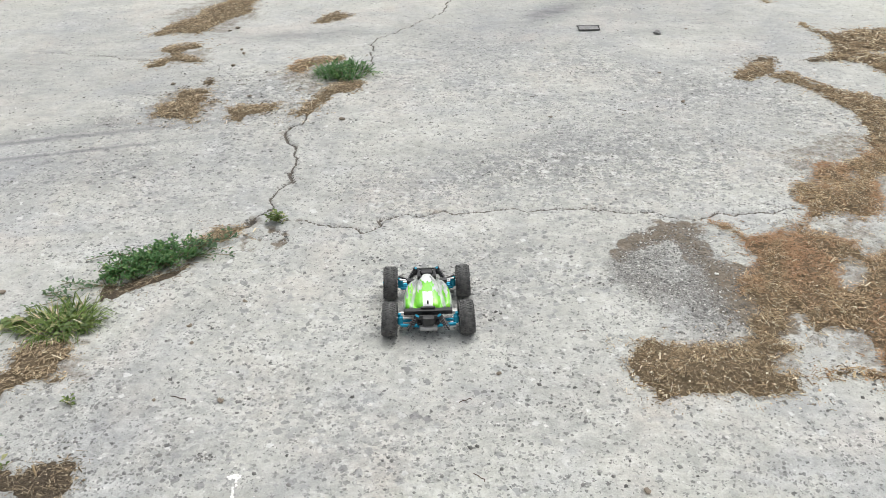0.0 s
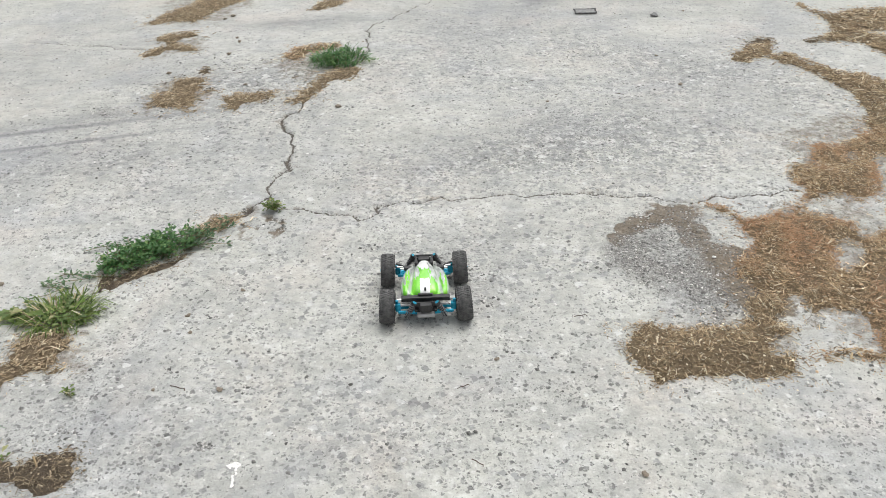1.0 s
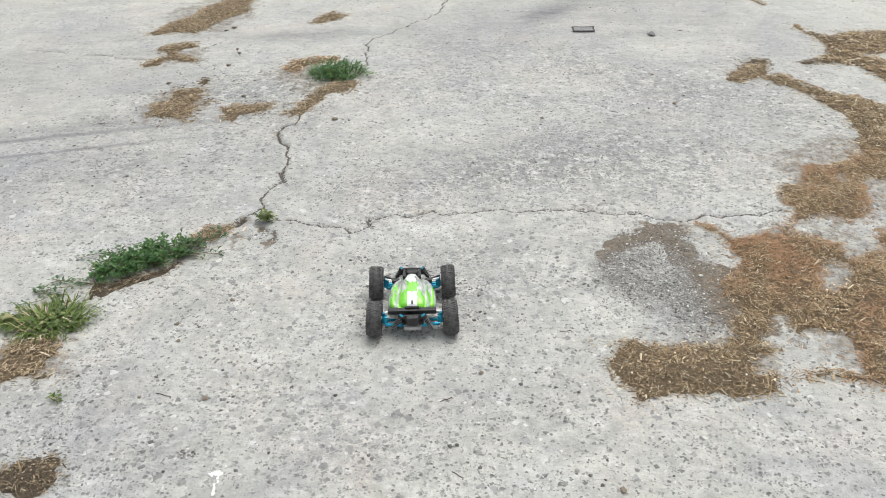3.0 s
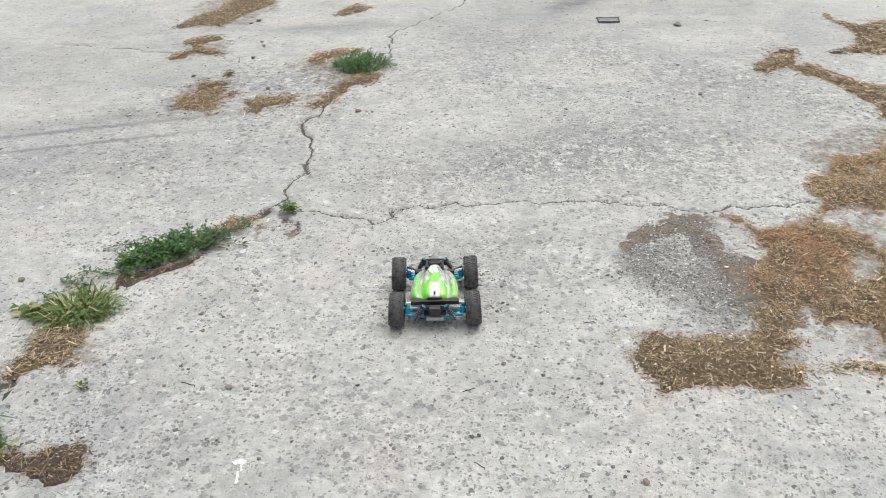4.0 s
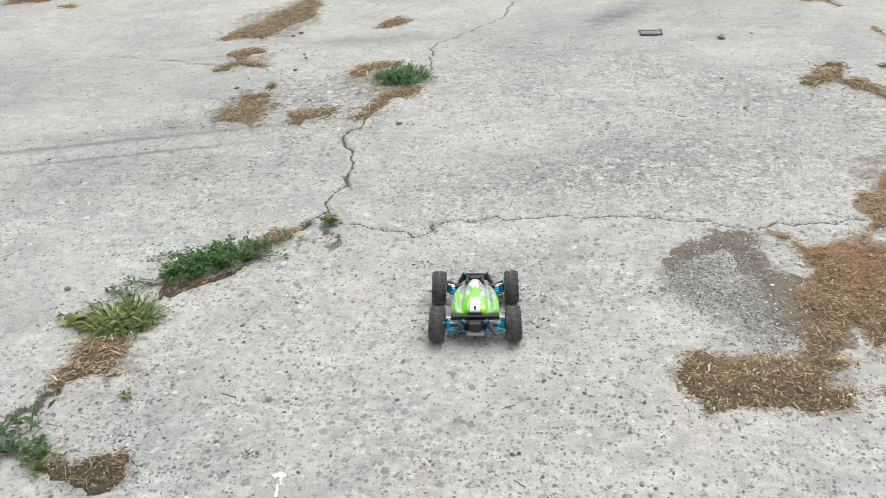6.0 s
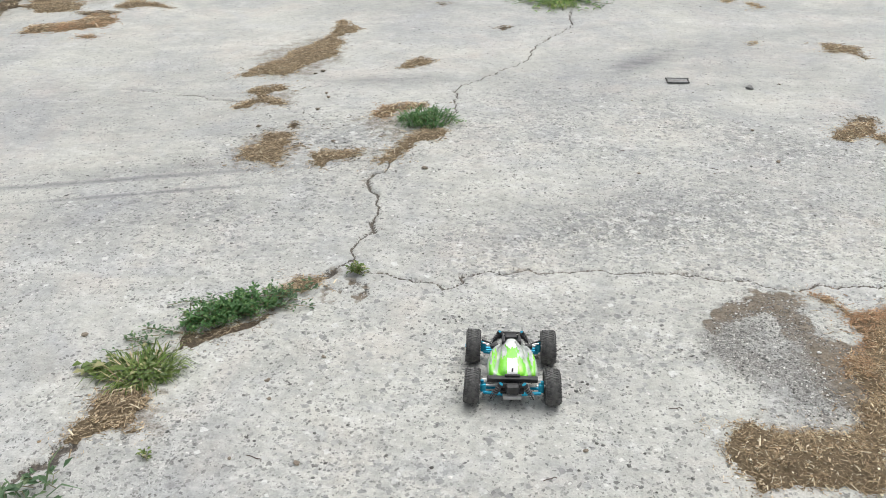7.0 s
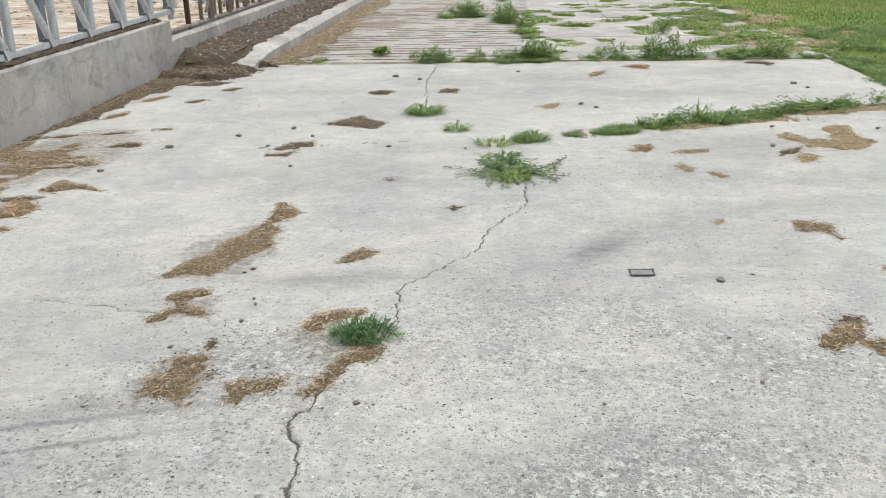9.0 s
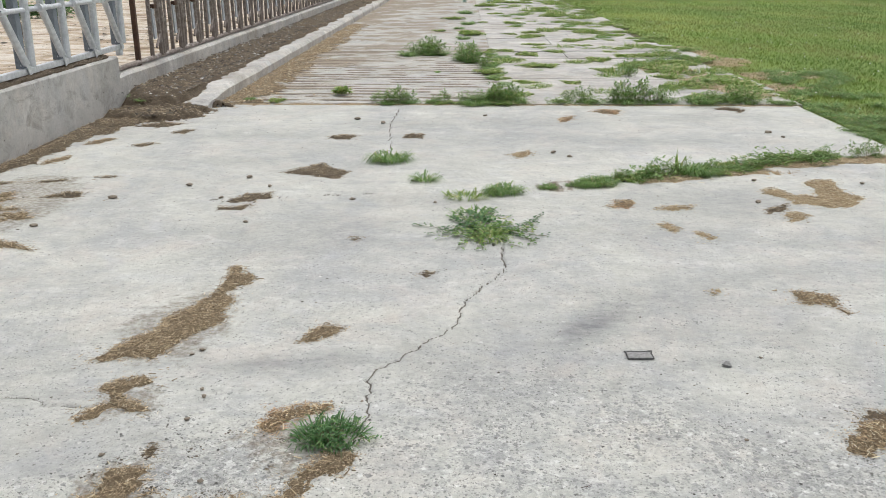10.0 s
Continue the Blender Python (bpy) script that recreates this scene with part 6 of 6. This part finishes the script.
for x, y, k in ((0.26, 6.55, 0.75), (0.2, 6.52, 0.6), (0.86, 6.74, 0.75), (0.95, 6.8, 0.6), (0.78, 6.72, 0.5), (0.55, 6.66, 0.4), (1.2, 6.95, 0.6), (1.62, 7.08, 0.9), (1.7, 7.12, 0.8), (2.0, 7.2, 0.6)):
    grow(TUFT, x, y, k)
for x, y, k in ((1.05, 6.9, 0.5), (1.35, 7.02, 0.7), (1.5, 7.05, 0.8), (1.75, 7.15, 0.6), (2.25, 7.4, 0.55), (2.7, 7.55, 0.6), (3.0, 7.62, 0.75), (3.15, 7.68, 0.85), (3.4, 7.7, 0.6)):
    grow(TALL, x, y, 0.75 * k)
for x, y, k in ((0.3, 10.16, 0.8), (0.36, 10.1, 1.0), (0.52, 10.1, 0.85), (0.22, 10.12, 0.7), (1.25, 10.2, 0.8), (1.1, 10.18, 0.6), (1.6, 10.2, 1.0), (1.75, 10.15, 1.15), (1.9, 10.2, 1.1), (2.05, 10.15, 0.9), (2.6, 10.2, 0.6), (2.85, 10.2, 0.9), (3.0, 10.15, 0.8), (2.1, 12.2, 0.9), (2.2, 12.6, 0.9)):
    grow(TALL, x, y, k)
for y in np.arange(10.25, 15.5, 0.2):
    grow(LOW if rng.random() < 0.55 else TUFT, 0.43 + rng.normal(0, 0.05), y + rng.normal(0, 0.05), rng.uniform(0.3, 0.75), -0.005, 0.8)
for i in range(42):
    y = 10.2 + 11 * rng.random() ** 1.3
    u = rng.random()
    grow(LOW if u < 0.45 else PALE if u < 0.85 else BUSH, 2.2 + 1.2 * rng.random() ** 0.7, y, rng.uniform(0.4, 1.0), -0.01, 0.85)
for y in np.arange(7.75, 10.1, 0.07):
    u = rng.random()
    grow(TUFT if u < 0.35 else LOW if u < 0.6 else BUSH, 3.53 + rng.normal(0, 0.05), y, rng.uniform(0.3, 0.65), -0.01, 0.9)
for i in range(70):
    y = rng.uniform(7.8, 13.0)
    grow(TUFT if rng.random() < 0.4 else BUSH, 3.68 + 0.9 * rng.random() ** 1.5 + 0.15 * max(0.0, y - 10.3), y, rng.uniform(0.5, 1.0), -0.03, 0.8)
for i in range(34):
    y = 10.3 + 9 * rng.random()
    grow(LOW if rng.random() < 0.6 else BUSH, rng.normal(3.0, 0.35), y, rng.uniform(0.5, 1.3), -0.01, 0.8)
for x in np.arange(-0.95, 0.6, 0.07):
    if rng.random() < 0.3 and x < 0.1:
        continue
    u = rng.random()
    grow(TUFT if u < 0.6 else LOW if u < 0.8 else BUSH, x + rng.normal(0, 0.04), 10.08 + rng.normal(0, 0.05), rng.uniform(0.3, 0.95) * (1.1 if x > 0.1 else 0.75))
for x in np.arange(1.0, 3.4, 0.14):
    if rng.random() < 0.25:
        continue
    grow(BUSH if rng.random() < 0.6 else TUFT, x + rng.normal(0, 0.06), 10.12 + rng.normal(0, 0.08), rng.uniform(0.5, 1.2) * (1.15 if x > 1.5 else 0.7), 0.0, 0.9)
for x, y, s in [(-0.75, 14.6, 1.0), (-0.55, 14.75, 1.3), (-0.4, 14.6, 1.1), (-0.62, 15.1, 1.0), (0.0, 14.0, 1.2), (0.15, 13.7, 1.3), (0.05, 14.4, 1.0), (0.28, 13.2, 0.9)]:
    grow(TALL, x, y, s)
    grow(TUFT, x + rng.normal(0, 0.08), y + rng.normal(0, 0.1), s * rng.uniform(0.7, 1.2), -0.005)
for x, y, s in [(-0.55, 15.9, 0.9), (0.33, 12.5, 0.8), (0.36, 12.0, 0.7), (-2.0, 10.2, 0.5), (-2.3, 10.3, 0.4), (-0.35, 12.6, 0.3), (0.0, 17.3, 0.9), (0.16, 18.2, 1.3), (-0.1, 19.6, 0.7), (0.1, 20.8, 1.1), (-0.25, 22.4, 1.0), (0.05, 24.5, 1.4), (-0.5, 19.0, 0.6), (-3.3, 11.3, 0.5), (-3.35, 9.8, 0.5), (-3.2, 9.55, 0.4), (-3.1, 12.6, 0.4)]:
    grow(TUFT if rng.random() < 0.6 else LOW, x, y, s, -0.005 if x > -3 else 0.10)
for x, k in ((-0.95, 0.45), (-0.84, 0.6), (-0.74, 0.75), (-0.66, 0.8), (-0.58, 0.6), (-0.3, 0.4), (-0.2, 0.6), (-0.02, 0.5), (0.08, 0.6)):
    grow(TALL, x, 10.13 + rng.normal(0, 0.03), k)
for i in range(190):
    y = 10.5 + 24 * rng.random() ** 1.4
    x = 0.45 + 2.9 * rng.random() ** 0.75
    u = rng.random()
    grow(LOW if u < 0.5 else PALE if u < 0.8 else TUFT, x, y, rng.uniform(0.45, 1.2) * (0.75 + 0.03 * (y - 10)), -0.01, 0.8)


def lawn():
    """Mown meadow right of the slabs."""
    THATCH = [(3.75, 11.4, 0.3, 0.4), (3.8, 14.2, 0.4, 0.6), (4.1, 12.6, 0.4, 0.4), (3.6, 15.4, 0.4, 0.9)]
    n = 300000
    y = 6.6 + 50 * rng.random(n) ** 2.0
    x = 2.6 + (3 + 0.62 * y) * rng.random(n) ** 1.1
    rim = np.where(y < 7.75, 3.92, np.where(y < 10.0, 3.41, 3.5 - 0.03 * (y - 10)))
    ragged = rim + 0.22 * (fbm(x, y, 1.6, 3, 51) - 0.5) * np.where(y < 10, 0.6, 4.0)
    bare = ((y > 10.3) & (y < 17) & (fbm(x, y, 0.9, 4, 53) > 0.56) & (x < 4.4)) | (blob(x, y, THATCH, (), 0.2, 80, 4.0) > -0.05)
    ok = (x > ragged) & (~bare | (rng.random(n) < 0.4))
    x, y = x[ok], y[ok]
    n = len(x)
    far = 1 + 0.05 * (y - 7)
    z = np.full(n, -0.035)
    clump = 0.5 + fbm(x, y, 1.5, 3, 61)
    v, f = blade_arrays(np.stack([x, y, z], 1), rng.uniform(0, 6.28, n), np.clip(rng.normal(1.35, 0.3, n), 0.05, 1.7), 0.046 * clump * (0.6 + 0.7 * rng.random(n)) * far ** 0.4, 0.0065 * far * (0.7 + 0.6 * rng.random(n)))
    solid("lawn", mesh_fast("lawn", v, f), M_LAWN, "rough green meadow grass beside the slabs", "grass", "stuff")
    m = 130
    fx, fy = rng.uniform(3.6, 9, m), rng.uniform(9, 24, m)
    v, f = pebbles(np.stack([fx, fy, np.full(m, 0.03)], 1), 0.018 + 0.012 * rng.random(m), 0.9)
    solid("clover_heads", mesh_fast("clover_heads", v, f), M_WHITE, "small white clover heads in the meadow", "flower", "stuff")
    # dry thatch where the grass is thin
    patch("thatch", [(3.08, 11.6, 0.36, 0.75), (3.12, 10.62, 0.25, 0.25), (2.75, 12.9, 0.3, 0.5)], (), 0.012, M_MULCH_PALE, M_STRAW_PALE, 1800, 0.16, 79, "dry brown thatch over the rim of the far slabs", "straw", 0.04, 0.06, scale=5.0)
    patch("thatch", THATCH, (), 0.006, M_MULCH_PALE, M_STRAW_PALE, 1800, 0.2, 80, "dry brown thatch in the thin meadow grass", "straw", 0.05, 0.06, scale=4.0).location.z = -0.036


lawn()


def far_posts():
    for x, y in ((0.04, 30.3), (0.83, 30.3)):
        ob = thing("gate_post", "pale green steel gate post far down the apron", "post", (x, y, -0.02), 0, "gate posts")
        bm = bmesh.new()
        add_rod(bm, (0, 0, 0.02), (0, 0, 1.4), 0.06, seg=12)
        part("pole", bm, M_TEAL, ob)
        bm = bmesh.new()
        add_box(bm, (0, 0, 0.012), (0.2, 0.2, 0.025), None, 0.004)
        part("foot_plate", bm, M_TEAL, ob)


far_posts()


leafy_weed((-1.36, 10.64, 0.0), 22, 0.06, 0.06, 0.05, "small low yellow-green weed on the grooved apron", M_BLADE_PALE, 0, 0.8, 3.0, base=0.03, slim=0.7, lift=0.9)
for x, y in ((-9.8, 22.2), (-11.5, 22.5), (-12.4, 22.0)):
    grow(SHADE, x, y, 1.0, 0.02)

# ---- the toy car ----


def loft(rings, close_ends=True):
    bm = bmesh.new()
    rows = [[bm.verts.new(p) for p in r] for r in rings]
    for a, b in zip(rows, rows[1:]):
        for i in range(len(a) - 1):
            bm.faces.new((a[i], a[i + 1], b[i + 1], b[i]))
    if close_ends:
        for r in (rows[0][::-1], rows[-1]):
            bm.faces.new(r)
    for f in bm.faces:
        f.smooth = True
    bmesh.ops.recalc_face_normals(bm, faces=bm.faces)
    return bm


def tyre_mesh(r=0.0425, w=0.034):
    """Off-road tyre with chevron tread blocks."""
    prof = [(-0.5, 0.62), (-0.52, 0.78), (-0.46, 0.9), (-0.3, 0.945), (0.0, 0.955), (0.3, 0.945), (0.46, 0.9), (0.52, 0.78), (0.5, 0.62)]
    bm = bmesh.new()
    seg = 32
    rows = []
    for s in range(seg):
        a = 2 * math.pi * s / seg
        rows.append([bm.verts.new((px * w, math.cos(a) * pr * r, math.sin(a) * pr * r)) for px, pr in prof])
    for s in range(seg):
        a, b = rows[s], rows[(s + 1) % seg]
        for i in range(len(prof) - 1):
            f = bm.faces.new((a[i], a[i + 1], b[i + 1], b[i]))
            f.smooth = True
    for s in range(36):
        a = 2 * math.pi * s / 36
        for side, turn, off in ((-0.3, 0.5, 0.0), (0.3, -0.5, 0.5), (-0.06, 0.5, 0.5), (0.06, -0.5, 0.0)):
            m = Matrix.Rotation(a + off * 2 * math.pi / 36, 4, "X") @ Matrix.Translation((side * w, 0, r * 0.965)) @ Matrix.Rotation(turn, 4, "Z")
            add_box(bm, (0, 0, 0), (w * 0.24, r * 0.085, r * 0.07), m)
        for side in (-0.49, 0.49):
            m = Matrix.Rotation(a, 4, "X") @ Matrix.Translation((side * w, 0, r * 0.89))
            add_box(bm, (0, 0, 0), (w * 0.09, r * 0.09, r * 0.11), m)
    bmesh.ops.recalc_face_normals(bm, faces=bm.faces)
    return bm


def spring_mesh(a, b, radius, turns=6):
    """A coil wound from a to b."""
    a, b = Vector(a), Vector(b)
    q = (b - a).to_track_quat("Z", "Y")
    bm, n, rings = bmesh.new(), turns * 10, []
    for i in range(n + 1):
        t = i / n
        ang = turns * 2 * math.pi * t
        c = Vector((math.cos(ang) * radius, math.sin(ang) * radius, (b - a).length * t))
        rad = Vector((math.cos(ang), math.sin(ang), 0))
        ring = [c + (rad * math.cos(k * 1.5708) + Vector((0, 0, 1)) * math.sin(k * 1.5708)) * 0.0011 for k in range(4)]
        rings.append([bm.verts.new(a + q @ p) for p in ring])
    for r0, r1 in zip(rings, rings[1:]):
        for k in range(4):
            bm.faces.new((r0[k], r0[(k + 1) % 4], r1[(k + 1) % 4], r1[k]))
    return bm


def toy_car():
    car = thing("toy_car", "lime green radio-controlled buggy with blue suspension and knobbly tyres", "toy car", (-0.0235, 1.807, 0.0), 3.6)
    WB, TR, R = 0.158, 0.187, 0.0425
    # shell: rings across, from the tail forward; half width, shoulder, crown, base
    rings = []
    for y, hw, sh, cr, bs in ((-0.080, 0.052, 0.055, 0.059, 0.048), (-0.074, 0.058, 0.061, 0.066, 0.046), (-0.055, 0.060, 0.066, 0.073, 0.045), (-0.03, 0.060, 0.069, 0.080, 0.044), (-0.005, 0.056, 0.070, 0.087, 0.043), (0.018, 0.049, 0.069, 0.091, 0.042), (0.032, 0.042, 0.066, 0.091, 0.042), (0.042, 0.036, 0.063, 0.090, 0.042), (0.054, 0.031, 0.061, 0.086, 0.042), (0.060, 0.028, 0.058, 0.080, 0.045)):
        y, cr = (y * 0.84 if y > 0 else y), sh + 0.55 * (cr - sh)
        row = []
        for u, k in ((-1.0, 0), (-1.0, 0.55), (-0.93, 0.92), (-0.78, 1.06), (-0.66, 0.86), (-0.56, 0.66), (-0.47, 1.25), (-0.36, 1.8), (0, 2.0)):
            z = bs + (sh - bs) * k if k <= 1.06 else sh + (cr - sh) * (k - 1.0)
            row.append((hw * u, y, z))
        rings.append(row + [(-x, yy, z) for x, yy, z in row[-2::-1]])
    rings = [[(x, yy + 0.005, z + 0.013) for x, yy, z in r] for r in rings]
    shell = part("body_shell", loft(rings), M_SHELL, car, "lime green shell with white and grey flashes")
    shell.modifiers.new("smooth", "SUBSURF").levels = 1
    shell.modifiers["smooth"].render_levels = 1
    # vents and trim on the shell
    for x in (-0.022, 0.022):
        bm = bmesh.new()
        add_box(bm, (x * 0.9, 0.046, 0.083), (0.008, 0.022, 0.012), Matrix.Rotation(0.0, 4, "Z"), 0.003)
        part("side_window", bm, M_BLACKPL, shell)
    for x in (-0.041, 0.041):
        bm = bmesh.new()
        add_box(bm, (x, 0.034, 0.074), (0.02, 0.012, 0.012), None, 0.004)
        part("intake", bm, M_BLACKPL, shell)
    bm = bmesh.new()
    add_box(bm, (0, -0.078, 0.072), (0.036, 0.006, 0.006), None, 0.002)
    add_rod(bm, (0, -0.070, 0.078), (0, -0.070, 0.087), 0.0022, seg=8)
    part("body_clip", bm, M_BLACKPL, shell)
    bm = bmesh.new()
    add_box(bm, (0, 0.0, 0.034), (0.055, 0.19, 0.005), None, 0.002)
    add_box(bm, (0, 0.0, 0.040), (0.055, 0.12, 0.016), None, 0.004)
    part("chassis", bm, M_BLACKPL, car)
    bm = bmesh.new()
    add_box(bm, (0, -0.081, 0.067), (0.118, 0.013, 0.005), None, 0.002)
    add_box(bm, (0, -0.080, 0.060), (0.118, 0.004, 0.012), None, 0.001)
    part("tail_board", bm, M_BLACKPL, car, "flat black tail board")
    for end, y in (("rear", -WB / 2), ("front", WB / 2)):
        s = -1 if end == "rear" else 1
        bm = bmesh.new()
        add_box(bm, (0, y, 0.04), (0.034, 0.036, 0.034), None, 0.005)
        add_rod(bm, (-0.02, y, 0.038), (0.02, y, 0.038), 0.012, seg=14)
        part("gearbox", bm, M_BLACKPL, car)
        bm = bmesh.new()
        add_box(bm, (0, y + s * 0.019, 0.058), (0.07, 0.004, 0.012), None, 0.002)
        add_box(bm, (0, y + s * 0.024, 0.052), (0.028, 0.016, 0.022), None, 0.003)
        part("shock_tower", bm, M_BLACKPL, car)
        bm = bmesh.new()
        add_box(bm, (0, y + s * 0.026, 0.031), (0.044, 0.012, 0.011), None, 0.004)
        add_box(bm, (0, y + s * 0.018, 0.033), (0.03, 0.016, 0.006), None, 0.002)
        part("bumper", bm, M_SILVER, car, "plain grey bumper")
        for side in (-1, 1):
            bm = bmesh.new()
            for dy in (-0.013, 0.013):
                add_rod(bm, (side * 0.022, y + dy, 0.028), (side * 0.068, y + dy * 0.6, 0.029), 0.0042, 0.0036, 8)
            add_box(bm, (side * 0.046, y + 0.006 * s, 0.026), (0.040, 0.009, 0.005), None, 0.002)
            part("lower_arm", bm, M_BLUE, car, "blue anodised arm")
            bm = bmesh.new()
            add_rod(bm, (side * 0.022, y - s * 0.012, 0.052), (side * 0.07, y - s * 0.006, 0.055), 0.0024, seg=8)
            part("camber_link", bm, M_STEEL, car)
            bm = bmesh.new()
            add_rod(bm, (side * 0.015, y, 0.042), (side * 0.078, y, 0.044), 0.003, seg=8)
            part("drive_shaft", bm, M_STEEL, car)
            bm = bmesh.new()
            add_box(bm, (side * 0.068, y, 0.038), (0.014, 0.013, 0.022), None, 0.004)
            add_rod(bm, (side * 0.07, y, 0.048), (side * 0.07, y, 0.057), 0.004, seg=8)
            part("hub_carrier", bm, M_BLUE, car, "blue anodised hub")
            top, bot = (side * 0.028, y + s * 0.024, 0.064 if end == "rear" else 0.066), (side * 0.050, y + s * 0.026, 0.024)
            bm = bmesh.new()
            add_rod(bm, top, Vector(top).lerp(Vector(bot), 0.55), 0.0052, seg=10)
            add_rod(bm, Vector(top).lerp(Vector(bot), 0.55), bot, 0.0018, seg=8)
            add_rod(bm, Vector(top).lerp(Vector(bot), -0.06), Vector(top).lerp(Vector(bot), 0.06), 0.0062, seg=10)
            damper = part("damper", bm, M_BLACKPL, car)
            bm = bmesh.new()
            add_rod(bm, Vector(top).lerp(Vector(bot), -0.07), Vector(top).lerp(Vector(bot), 0.05), 0.0055 if end == "rear" else 0.0045, seg=10)
            part("cap", bm, M_BLUE, damper, "blue anodised cap")
            part("spring", spring_mesh(Vector(top).lerp(Vector(bot), 0.12), Vector(top).lerp(Vector(bot), 0.9), 0.0063), M_COIL, damper, "dark steel coil")
            wheel = new("wheel")
            wheel.parent = car
            wheel.matrix_basis = pose(side * TR / 2, y, R - 0.001, 0, -2 * side, 3 * side if end == "rear" else 0)
            part("tyre", tyre_mesh(), M_RUBBER, wheel, "dusty black knobbly tyre")
            bm = bmesh.new()
            add_rod(bm, (-0.016, 0, 0), (0.016, 0, 0), 0.0275, seg=24)
            for k in range(6):
                m = Matrix.Rotation(k * math.pi / 3, 4, "X")
                add_box(bm, (side * 0.014, 0, 0.014), (0.006, 0.006, 0.024), m, 0.001)
            part("rim", bm, M_BLACKPL, wheel)
            bm = bmesh.new()
            bmesh.ops.create_cone(bm, cap_ends=True, segments=6, radius1=0.0045, radius2=0.004, depth=0.006, matrix=Matrix.Translation((side * 0.0165, 0, 0)) @ Matrix.Rotation(math.pi / 2, 4, "Y"))
            part("wheel_nut", bm, M_BLUE, wheel)
    # cage over the front axle
    for side in (-1, 1):
        for p, q in (((0.016, 0.058, 0.068), (0.022, 0.098, 0.070)), ((0.022, 0.098, 0.070), (0.043, 0.093, 0.046)), ((0.048, 0.07, 0.055), (0.072, 0.082, 0.058))):
            bm = bmesh.new()
            add_rod(bm, (side * p[0], p[1], p[2]), (side * q[0], q[1], q[2]), 0.0027, seg=8)
            part("cage_bar", bm, M_BLACKPL, car)
    bm = bmesh.new()
    add_rod(bm, (-0.022, 0.098, 0.070), (0.022, 0.098, 0.070), 0.0027, seg=8)
    part("cage_bar", bm, M_BLACKPL, car)
    bm = bmesh.new()
    add_box(bm, (0, 0.093, 0.058), (0.03, 0.026, 0.024), None, 0.004)
    part("servo", bm, M_BLACKPL, car)


toy_car()
